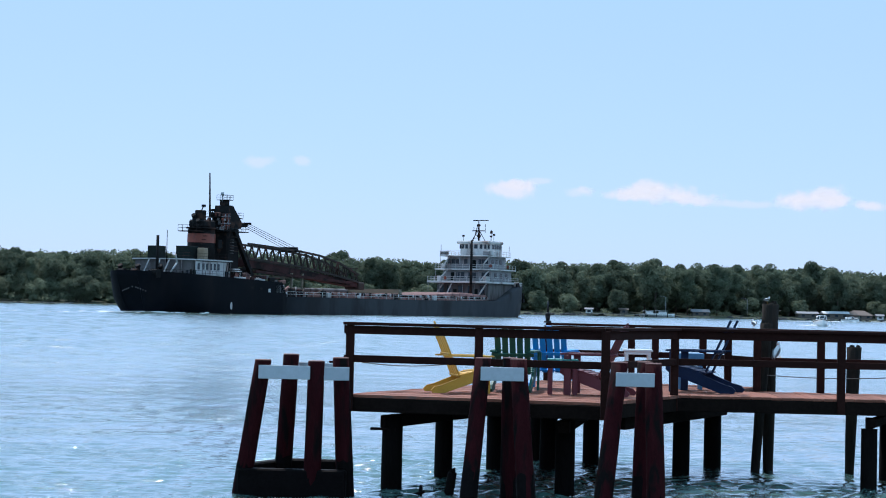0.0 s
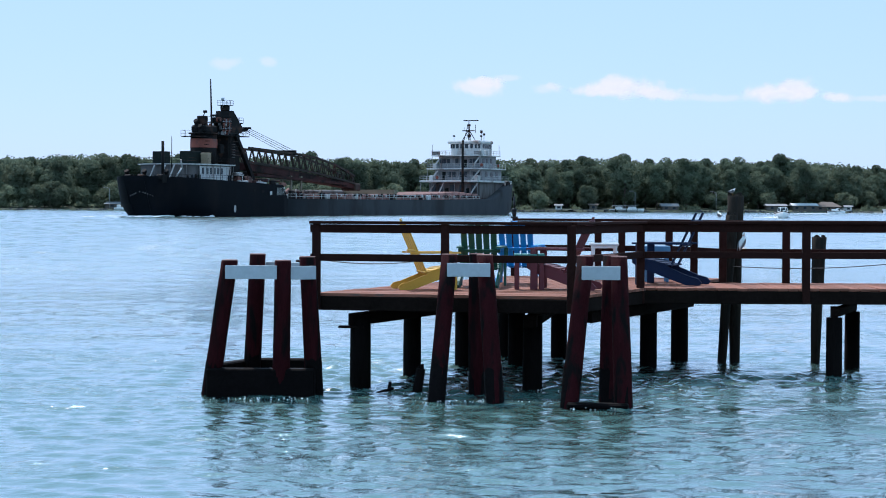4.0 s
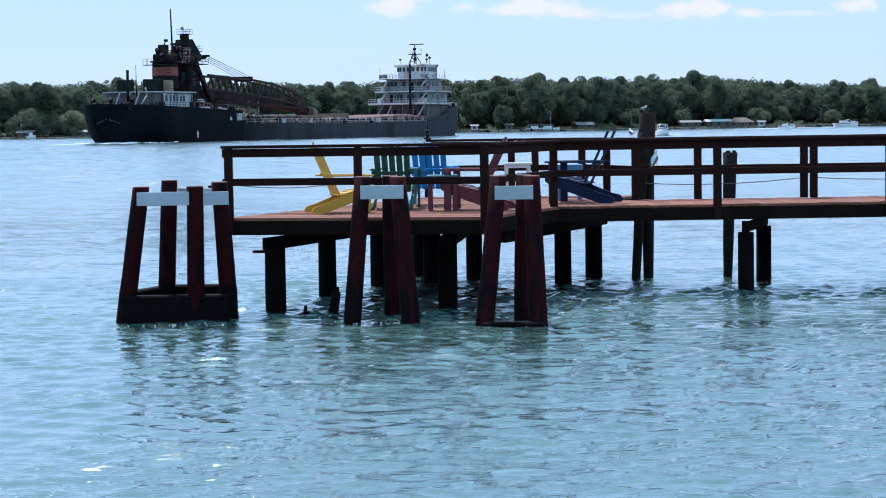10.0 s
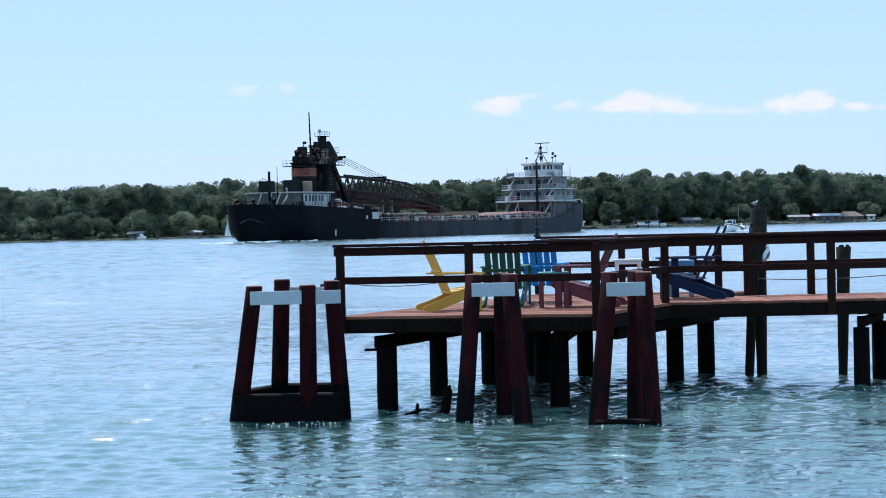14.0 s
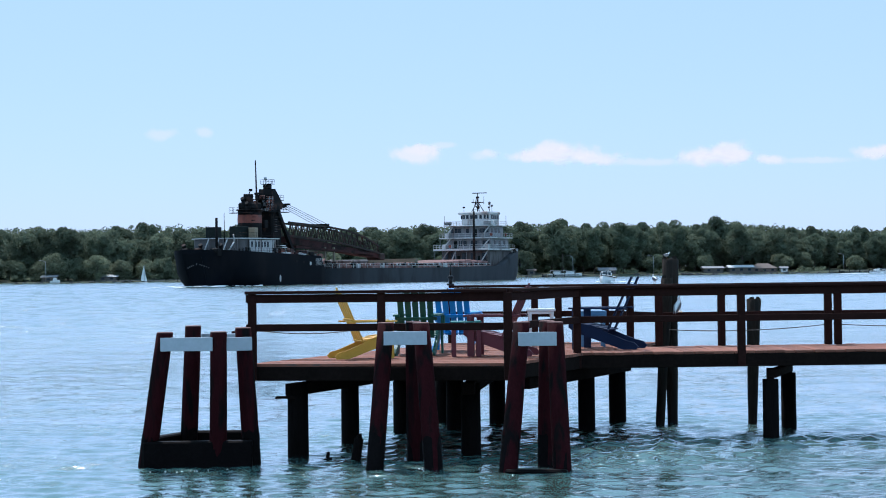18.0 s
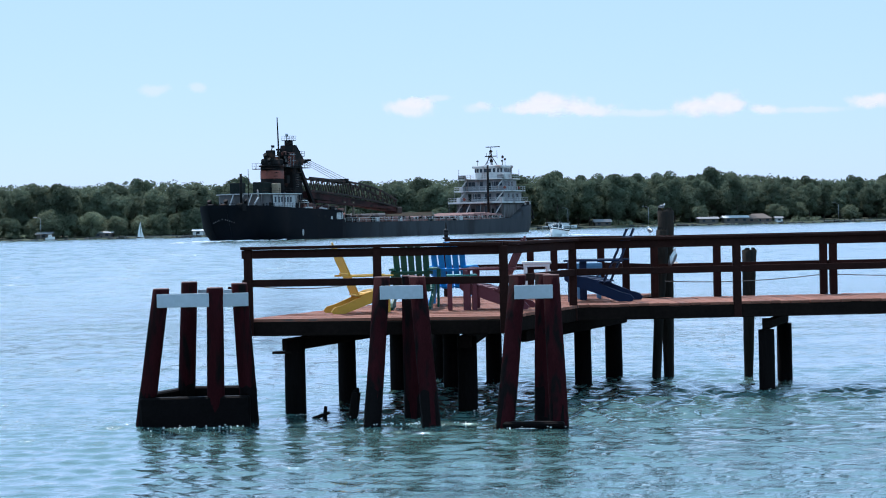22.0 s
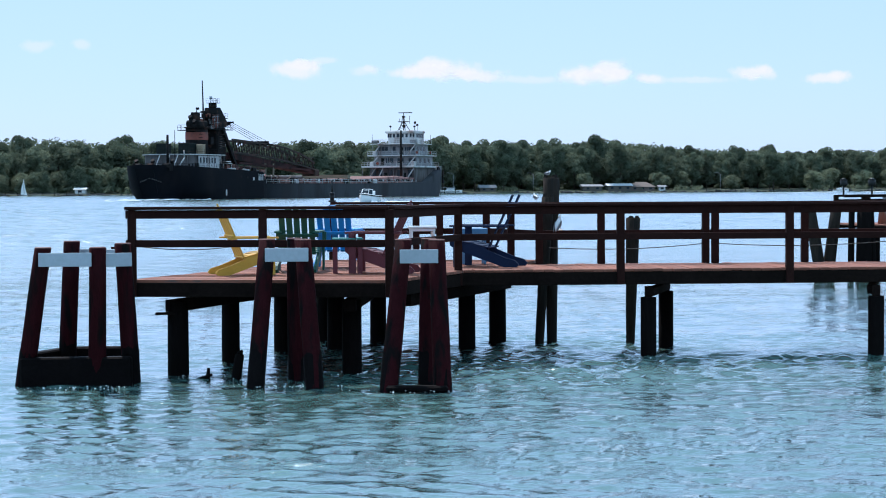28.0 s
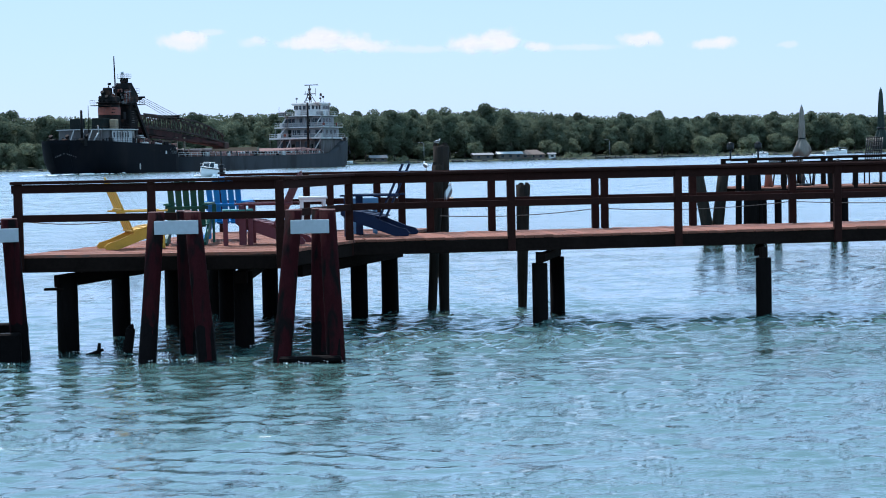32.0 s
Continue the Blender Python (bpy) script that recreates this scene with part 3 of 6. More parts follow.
def trunk_mesh(seed, h, r):
    rng, sh = random.Random(seed), Shape()
    sh.rod((0, 0, -1.0), (0.2, 0.1, h * 0.45), r, r * 0.7, 7)
    sh.rod((0.2, 0.1, h * 0.45), (rng.uniform(-0.5, 0.5), 0, h * 0.85), r * 0.7, r * 0.2, 6)
    for k in range(5):
        z = h * rng.uniform(0.3, 0.65)
        a = rng.uniform(0, 6.28)
        sh.rod((0.1, 0.05, z), (math.cos(a) * h * 0.2, math.sin(a) * h * 0.2, z + h * 0.2), r * 0.35, r * 0.1, 5)
    return sh.data("trunk")


def top_line(u):
    """Slope from the water to the tree tops, towards the direction u."""
    pts = ((-0.5, 0.0305), (-0.2, 0.0300), (-0.1, 0.0284), (0.0, 0.0274), (0.16, 0.0276), (0.21, 0.0238), (0.27, 0.0222), (0.31, 0.0222), (0.6, 0.0195))
    for (a, va), (b, vb) in zip(pts, pts[1:]):
        if u <= b:
            return va + (vb - va) * (u - a) / (b - a)
    return 0.0185


def woods():
    rng = random.Random(11)
    kinds = []
    for k in range(9):
        h = (20, 22, 18, 23, 21, 19, 11, 9, 12)[k]
        w = (12, 11, 13, 12, 14, 10, 10, 9, 12)[k]
        kinds.append((crown_mesh(100 + k, h, w, 6500 if k < 6 else 4500, 0.2 if k < 6 else 0.08), trunk_mesh(200 + k, h, 0.35), h))
    groups = ((0, 1, 2, 3, 4, 5), (6, 7, 8))
    spots = []
    x = -235.0
    while x < 385:
        spots.append((x, rng.uniform(20, 28), 0, rng.uniform(0.72, 0.98)))
        spots.append((x + rng.uniform(-3, 3), rng.uniform(36, 50), 0, rng.uniform(0.88, 1.07)))
        x += rng.uniform(4.5, 7.5)
    x = -230.0
    while x < 385:
        spots.append((x, rng.uniform(8, 17), 1 if rng.random() < 0.75 or x < -20 else 0, rng.uniform(0.75, 1.1)))
        x += rng.uniform(8, 22) if x > -30 else rng.uniform(4, 8)
    leaf = (M_LEAF, M_LEAFMID, M_LEAFPALE)
    words = {0: ("tall dark green broadleaf tree in the far woods", "trees of the far woods"),
             1: ("small pale green bushy tree by the far shore", "trees along the far shore")}
    protos = {}
    for x, d, g, sc in spots:
        k = rng.choice(groups[g])
        y = shore_y(x) + d
        col = 2 if g and rng.random() < 0.6 else rng.choice((0, 0, 1))
        crown, trunk, h = kinds[k]
        sc *= (top_line(x / y) * y + 1.0) / h * (1.0 if g == 0 else 0.46)
        if (k, col) not in protos:
            c = crown.copy()
            c.materials.append(leaf[col])
            protos[k, col] = c
        t = thing("tree", words[g][0], "tree", group=words[g][1])
        part("trunk", trunk, M_TRUNK, t)
        part("crown", protos[k, col], leaf[col], t)
        t.matrix_basis = Matrix.LocRotScale((x, y, 0.6), Euler((0, 0, rng.uniform(0, 6.28))), (sc, sc, sc * rng.uniform(0.94, 1.02)))
    back = Shape()
    for i in range(9500):
        x = rng.uniform(-300, 440)
        h = (top_line(x / (shore_y(x) + 58)) - 0.0012) * (shore_y(x) + 58) + 0.6 + 0.6 * math.sin(x * 0.05) + 0.5 * math.sin(x * 0.13 + 1)
        tuft(back, (x, shore_y(x) + rng.uniform(46, 68), rng.uniform(1.5, h) if rng.random() < 0.6 else h + rng.uniform(-3.2, -0.6)), rng.uniform(0.8, 1.5), rng)
    for i in range(3200):
        x = rng.uniform(-300, 440)
        clump(back, (x, shore_y(x) + rng.uniform(28, 66), rng.uniform(1.0, 9.5)), rng.uniform(1.4, 2.8), rng)
    x = -300.0
    while x < 440:
        h = (top_line(x / (shore_y(x) + 70)) - 0.0012) * (shore_y(x) + 70) - 3.0
        for z in (2.0, 6.0, 10.0, h - 2.0, h):
            clump(back, (x + rng.uniform(-1, 1), shore_y(x) + rng.uniform(69, 72), min(z, h)), rng.uniform(3.0, 3.8), rng)
        x += 2.6
    tagged(part("far_woods", back, M_LEAF), "dense dark green woods behind the shore trees", "woods", kind="stuff")

    low = Shape()
    for i in range(2200):
        x = rng.uniform(-60, 430)
        if math.sin(x * 0.09) + math.sin(x * 0.31 + 2) > 0.5:
            tuft(low, (x, shore_y(x) + rng.uniform(5, 12), rng.uniform(0.6, 2.4)), rng.uniform(0.5, 1.0), rng)
    for i in range(900):
        x = rng.uniform(-280, -60)
        tuft(low, (x, shore_y(x) + rng.uniform(8, 16), rng.uniform(1.4, 3.2)), rng.uniform(0.6, 1.1), rng)
    tagged(part("shore_shrubs", low, M_LEAFMID), "low green shrubs along the far shore", "shrubs", kind="stuff")


woods()

# ---- the near dock ----
DECK = 1.27
P0, P1, P2 = (-2.15, 24.32), (1.20, 23.62), (2.36, 26.25)
P3, P4 = (3.95, 29.75), (0.62, 30.45)
WALK_N, WALK_F, WALK_END = 26.3, 28.05, 15.0
RAIL_Z = DECK + 0.95


def dock():
    d = thing("dock", "old wooden dock with red-brown deck and dark railings", "dock")
    rng = random.Random(2)
    # main timbers under the deck
    z1 = DECK - 0.045

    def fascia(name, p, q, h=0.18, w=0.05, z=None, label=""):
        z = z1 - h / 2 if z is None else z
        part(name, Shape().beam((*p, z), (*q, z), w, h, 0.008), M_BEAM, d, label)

    fascia("rim_joist", P0, P1)
    fascia("rim_joist", P1, P2)
    fascia("rim_joist", P0, P4)
    fascia("rim_joist", P4, P3)
    fascia("rim_joist", P2, (WALK_END, WALK_N))
    fascia("rim_joist", (3.3, WALK_F), (WALK_END, WALK_F))
    for k in range(3):
        f = (k + 1) / 4
        a = [P0[i] + (P1[i] - P0[i]) * f for i in (0, 1)]
        b = [P4[i] + (P3[i] - P4[i]) * f for i in (0, 1)]
        fascia("joist", a, b, 0.19)
    fascia("joist", (2.5, 27.2), (WALK_END, 27.2), 0.19)
    # cross heads on the piles
    for p, q in (((-1.64, 24.46), (0.62, 30.1)), ((0.70, 24.2), (1.45, 29.9)), ((1.5, 25.2), (3.4, 29.5))):
        fascia("cross_beam", p, q, 0.16, 0.16, DECK - 0.36)
    for x in (5.15, 8.42, 11.2, 14.2):
        fascia("cross_beam", (x - 0.03, WALK_N + 0.05), (x + 0.55, WALK_F - 0.05), 0.12, 0.12, DECK - 0.34)
    # piles
    piles = [(-1.55, 24.55), (-0.92, 26.35), (-0.2, 27.95), (0.62, 28.3), (0.74, 24.5), (1.32, 29.4), (2.62, 28.1), (3.22, 29.25), (0.45, 29.75)]
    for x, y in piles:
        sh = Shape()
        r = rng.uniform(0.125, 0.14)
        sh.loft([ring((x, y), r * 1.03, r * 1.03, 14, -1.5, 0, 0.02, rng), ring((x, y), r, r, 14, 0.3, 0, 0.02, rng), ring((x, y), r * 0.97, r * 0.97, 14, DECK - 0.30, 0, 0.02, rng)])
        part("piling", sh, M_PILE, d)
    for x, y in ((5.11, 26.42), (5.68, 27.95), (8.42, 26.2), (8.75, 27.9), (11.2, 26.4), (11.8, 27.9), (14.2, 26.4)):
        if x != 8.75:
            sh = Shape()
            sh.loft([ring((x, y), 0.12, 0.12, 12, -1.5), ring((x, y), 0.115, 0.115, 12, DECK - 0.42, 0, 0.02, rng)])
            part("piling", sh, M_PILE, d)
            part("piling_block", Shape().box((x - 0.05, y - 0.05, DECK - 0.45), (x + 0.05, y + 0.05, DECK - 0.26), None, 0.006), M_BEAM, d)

    # railings
    def rail(path, posts, low=None, skirt=True):
        for a, b in zip(path, path[1:]):
            A, B = Vector((*a, 0)), Vector((*b, 0))
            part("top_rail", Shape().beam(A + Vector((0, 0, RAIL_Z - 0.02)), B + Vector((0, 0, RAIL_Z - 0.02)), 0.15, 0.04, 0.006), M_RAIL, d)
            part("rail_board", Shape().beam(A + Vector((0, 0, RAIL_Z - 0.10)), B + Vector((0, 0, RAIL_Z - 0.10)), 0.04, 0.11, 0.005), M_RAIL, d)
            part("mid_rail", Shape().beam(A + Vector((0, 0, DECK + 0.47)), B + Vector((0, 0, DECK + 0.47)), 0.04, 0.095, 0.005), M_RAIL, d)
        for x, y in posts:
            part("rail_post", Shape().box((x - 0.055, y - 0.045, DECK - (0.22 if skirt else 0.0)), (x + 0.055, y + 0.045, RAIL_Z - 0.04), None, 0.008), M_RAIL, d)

    near = [P0, P1, P2, (WALK_END, WALK_N)]
    near = [(x - (0.05 if k == 0 else 0.0), y - 0.03) for k, (x, y) in enumerate(near)]
    rail(near, [(P0[0] + 0.03, P0[1] - 0.04), (-0.42, 23.93), (P1[0], P1[1] - 0.05), (P2[0] - 0.04, P2[1] - 0.05), (4.67, WALK_N - 0.05), (7.15, WALK_N - 0.05),
                (9.58, WALK_N - 0.05), (12.0, WALK_N - 0.05), (14.4, WALK_N - 0.05)])
    far = [(0.60, 30.42), (3.15, 29.9), (3.74, 28.1), (WALK_END, WALK_F)]
    rail(far, [(0.62, 30.4), (1.98, 30.1), (2.36, 30.02), (3.05, 29.3), (3.38, 28.75), (3.74, 28.1), (4.69, 28.05), (6.32, 28.05), (6.47, 28.05), (7.88, 28.05), (9.5, 28.05),
               (11.4, 28.05), (13.4, 28.05)], skirt=False)
    # lantern on the far corner post
    sh = Shape()
    sh.box((0.56, 30.34, RAIL_Z), (0.68, 30.46, RAIL_Z + 0.03), None, 0.005).rod((0.62, 30.4, RAIL_Z + 0.03), (0.62, 30.4, RAIL_Z + 0.13), 0.03, 0.045, 8)
    sh.rod((0.62, 30.4, RAIL_Z + 0.13), (0.62, 30.4, RAIL_Z + 0.17), 0.06, 0.02, 8).rod((0.62, 30.4, RAIL_Z + 0.17), (0.62, 30.4, RAIL_Z + 0.36), 0.018, 0.012, 6)
    part("post_lantern", sh, M_BLACK, d, "small black lantern on a rail post")
    # ropes slung in place of rails
    for a, b, sag in (((-2.05, 24.4, DECK + 0.43), (-0.3, 28.2, DECK + 0.43), 0.10), ((3.9, 28.12, DECK + 0.25), (6.3, 28.12, DECK + 0.30), 0.05), ((6.5, 28.12, DECK + 0.30), (9.5, 28.12, DECK + 0.34), 0.06),
                      ((9.5, 28.12, DECK + 0.34), (13.4, 28.12, DECK + 0.34), 0.06)):
        pts = [Vector(a).lerp(Vector(b), k / 10) - Vector((0, 0, sag * 4 * (k / 10) * (1 - k / 10))) for k in range(11)]
        part("rope", Shape().tube(pts, 0.007, 5), M_ROPE, d)
    part("rope", Shape().tube([(-0.58, 26.2, DECK - 0.25), (-0.60, 26.15, 1.0), (-0.54, 26.15, 0.82), (-0.55, 26.15, 0.66), (-0.58, 26.15, 0.56)], 0.009, 5), M_ROPE, d)
    part("bracket_board", Shape().box((-1.84, 24.42, DECK - 0.475), (-1.5, 24.56, DECK - 0.445), None, 0.004), M_BEAM, d)
    part("post_foot", Shape().box((P0[0] - 0.25, P0[1] + 0.02, DECK + 0.40), (P0[0] - 0.03, P0[1] + 0.07, DECK + 0.43), None, 0.004), M_RAIL, d)
    return d


DOCK = dock()


def deck_boards():
    rng = random.Random(7)
    n = 47
    for k in range(n):
        f0, f1 = k / n + 0.0008, (k + 1) / n - 0.0008
        a0 = [P0[i] + (P4[i] - P0[i]) * f0 for i in (0, 1)]
        a1 = [P0[i] + (P4[i] - P0[i]) * f1 for i in (0, 1)]
        b0 = [P1[i] + (P3[i] - P1[i]) * f0 for i in (0, 1)]
        b1 = [P1[i] + (P3[i] - P1[i]) * f1 for i in (0, 1)]
        e = rng.uniform(-0.012, 0.012)
        part("plank", Shape().plate([(a0[0] - 0.03 + e, a0[1]), (b0[0] + 0.03, b0[1]), (b1[0] + 0.03, b1[1]), (a1[0] - 0.03 + e, a1[1])],
                                    DECK - 0.04, DECK + rng.uniform(-0.003, 0.004)), M_DECK, DOCK)
    x = P2[0] + 0.12
    meshes = []
    for v in range(5):
        w = 0.138
        meshes.append(Shape().box((-w / 2, -0.92 + rng.uniform(-0.02, 0.02), -0.04), (w / 2, 0.92, rng.uniform(-0.003, 0.003)), None, 0.006).data("plank"))
    while x < WALK_END:
        part("plank", rng.choice(meshes), M_DECK, DOCK, m=pose(x, 27.17, DECK, rng.uniform(-0.2, 0.2), rng.uniform(-0.8, 0.8), rng.uniform(-0.6, 0.6)))
        x += 0.144


# ---- pile clusters before the dock ----
def dolphin(name_label, piles, boards, crib=None):
    """piles: foot x, y; head x, y, z. boards: two ends and height."""
    rng = random.Random(int(abs(piles[0][0]) * 100))
    t = thing("pile_cluster", name_label, "pile cluster", group="pile clusters before the dock")
    for fx, fy, hx, hy, hz in piles:
        sh, r = Shape(), rng.uniform(0.098, 0.108)
        foot, head = Vector((fx, fy, 0)), Vector((hx, hy, hz))
        rings = []
        for k in range(6):
            f = -0.5 + 1.5 * k / 5
            c = foot.lerp(head, f)
            rings.append(ring((c.x, c.y), r * (1.1 - 0.1 * f), r * (1.1 - 0.1 * f), 14, c.z, 0.2, 0.025, rng))
        sh.loft(rings)
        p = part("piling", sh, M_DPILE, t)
        wet, top = [], rng.uniform(0.22, 0.5)
        for f in (-0.3 / hz, 0.0, top / hz):
            c = foot.lerp(head, f)
            q = ring((c.x, c.y), r * (1.112 - 0.1 * f), r * (1.112 - 0.1 * f), 14, c.z, 0.2, 0.015, rng)
            wet.append([(x, y, z + (rng.uniform(-0.07, 0.07) if f > 0 else 0)) for x, y, z in q])
        part("waterline_stain", Shape().loft(wet, caps=False), M_WETPILE, p, "black wet band at the waterline")
        part("piling_head", Shape().loft([ring((hx, hy), r * 0.99, r * 0.99, 14, hz + 0.002), ring((hx, hy), r * 0.93, r * 0.93, 14, hz + 0.014)]), M_ENDGRAIN, p, "bare sawn pile head")
    for a, b, z, h in boards:
        part("board", Shape().beam((*a, z), (*b, z), 0.03, h, 0.004), M_BOARD, t, "pale grey painted board")
    if crib:
        for a, b, z, h in crib:
            part("crib_timber", Shape().beam((*a, z), (*b, z), 0.16, h, 0.02), M_WETPILE, t, "wet black timber at the waterline")
    return t


def dolphins():
    dolphin("cluster of four leaning red-brown piles in a black crib", [(-3.41, 23.5, -3.13, 23.25, 1.72), (-2.97, 24.2, -2.85, 23.9, 1.78), (-2.50, 23.45, -2.45, 23.2, 1.72), (-2.08, 23.6, -2.17, 23.5, 1.76)],
            [((-3.17, 23.13), (-2.52, 23.13), 1.58, 0.17), ((-2.37, 23.22), (-2.05, 23.36), 1.57, 0.17), ((-3.05, 23.3), (-2.75, 24.0), 1.60, 0.05), ((-2.75, 24.0), (-2.1, 23.6), 1.66, 0.05)],
            [((-3.44, 23.38), (-2.06, 23.40), 0.04, 0.62), ((-3.39, 23.5), (-2.97, 24.4), 0.07, 0.64), ((-2.08, 23.55), (-2.12, 24.3), 0.05, 0.66), ((-2.97, 24.35), (-2.10, 24.3), 0.08, 0.64)])
    dolphin("cluster of three leaning red-brown piles with a pale board", [(-0.505, 22.85, -0.355, 23.45, 1.80), (0.0, 23.7, -0.01, 23.75, 1.80), (0.225, 22.7, 0.09, 23.25, 1.80)],
            [((-0.38, 23.03), (0.16, 23.03), 1.625, 0.17)])
    dolphin("cluster of three leaning red-brown piles with a pale board", [(1.115, 22.3, 1.34, 22.95, 1.80), (1.62, 22.9, 1.68, 23.3, 1.80), (1.765, 22.2, 1.74, 22.75, 1.80)],
            [((1.27, 22.52), (1.74, 22.52), 1.612, 0.168)], [((1.08, 22.2), (1.82, 22.1), 0.03, 0.07)])


dolphins()


def lone_pilings():
    rng = random.Random(8)

    def pole(name, label, pieces):
        t = thing(name, label, "piling", group="weathered mooring piles behind the dock")
        for (fx, fy), (hx, hy, hz), r in pieces:
            sh, rings = Shape(), []
            r0, r1 = r if isinstance(r, tuple) else (r * 1.06, r * 0.98)
            for k in range(8):
                f = -0.3 + 1.3 * k / 7
                w = r0 + (r1 - r0) * f
                rings.append(ring((fx + (hx - fx) * f, fy + (hy - fy) * f), w, w, 13, hz * f, 0.3, 0.06, rng))
            sh.loft(rings)
            body = part("pole", sh, M_GREYPILE, t)
            for k in range(5):
                a = 1.3 * k + rng.random()
                c = (hx + 0.6 * r1 * math.cos(a), hy + 0.6 * r1 * math.sin(a))
                part("split_top", Shape().loft([ring(c, r1 * 0.36, r1 * 0.3, 6, hz - 0.01, a, 0.2, rng), ring(c, r1 * 0.22, r1 * 0.16, 6, hz + rng.uniform(0.01, 0.05), a, 0.3, rng)], smooth=False), M_GREYPILE, body)
        return t

    pole("mooring_pile", "tall weathered grey piles lashed together behind the dock", [((4.05, 28.95), (4.05, 29.0, 2.60), (0.082, 0.128)), ((3.83, 28.80), (3.97, 28.78, 2.30), (0.07, 0.095))])
    pole("mooring_pile", "single weathered grey mooring pile behind the dock", [((5.27, 28.75), (5.33, 28.8, 1.96), (0.070, 0.114))])
    # broken stumps by the dock
    t = thing("broken_stump", "broken old pile stump leaning at the waterline", "stump")
    part("stump", Shape().rod((-0.84, 24.0, -0.4), (-0.73, 24.02, 0.30), 0.075, 0.06, 9).rod((-0.73, 24.02, 0.30), (-0.70, 24.02, 0.36), 0.05, 0.01, 6), M_PILE, t)
    t = thing("broken_stump", "low broken pile stub awash beside the dock", "stump")
    part("stump", Shape().rod((-1.18, 24.0, -0.4), (-1.13, 24.0, 0.13), 0.06, 0.02, 8).rod((-1.30, 23.98, -0.03), (-1.08, 23.96, 0.05), 0.03, 0.02, 7), M_WETPILE, t)


lone_pilings()


# ---- chairs on the deck ----
def adirondack(label, material, m, group="", tall=0.98, slats=5, gap=0.124, wide=0.097):
    """A slatted garden chair; it faces +x, its origin under the seat."""
    t = thing("adirondack_chair", label, "chair", m, group or "wooden chairs on the deck")
    side = [(-0.52, 0.0), (-0.34, 0.0), (0.34, 0.24), (0.42, 0.30), (0.42, 0.37), (0.10, 0.335), (-0.05, 0.28), (-0.12, 0.23), (-0.38, 0.125), (-0.50, 0.095), (-0.55, 0.04)]
    for y in (-0.27, 0.27):
        w = Matrix(((1, 0, 0, 0), (0, 0, -1, y + 0.016), (0, 1, 0, 0), (0, 0, 0, 1)))
        part("side_rail", Shape().plate(side, 0, 0.032, w), material, t)
        part("front_leg", Shape().box((0.26, y + (0.034 if y > 0 else -0.064), 0.0), (0.36, y + (0.064 if y > 0 else -0.034), 0.55), None, 0.005), material, t)
        part("arm", Shape().plate([(-0.36, y - 0.045), (0.30, y - 0.075), (0.40, y - 0.05), (0.43, y), (0.40, y + 0.05), (0.30, y + 0.075), (-0.36, y + 0.045)], 0.55, 0.575), material, t)
        part("arm_bracket", Shape().box((0.28, y + (0.066 if y > 0 else -0.09), 0.42), (0.33, y + (0.09 if y > 0 else -0.066), 0.55), None, 0.004), material, t)
    for k in range(6):
        f = k / 5
        x, z = -0.10 + 0.48 * f, 0.265 + 0.105 * f
        part("seat_slat", Shape().box((-0.04, -0.29, 0), (0.04, 0.29, 0.018), pose(x, 0, z, 0, -10, 0), 0.004), material, t)
    top, base = Vector((-0.46, 0, tall)), Vector((-0.10, 0, 0.24))
    for k in range(slats):
        y = (k - (slats - 1) / 2) * gap
        f = 1 - 0.10 * abs(k - (slats - 1) / 2) ** 1.5 / 2
        a, b = base + Vector((0, y * 0.98, 0)), base.lerp(top, f) + Vector((0, y * 1.02, 0))
        part("back_slat", Shape().beam(a, b, wide, 0.018, 0.004, up=(1, 0, 0.4)), material, t)
    for f in (0.42, 0.82):
        c = base.lerp(top, f)
        part("back_batten", Shape().box((-0.035, -0.30, -0.025), (-0.012, 0.30, 0.025), pose(c.x, 0, c.z, 0, -26, 0), 0.004), material, t)
    return t


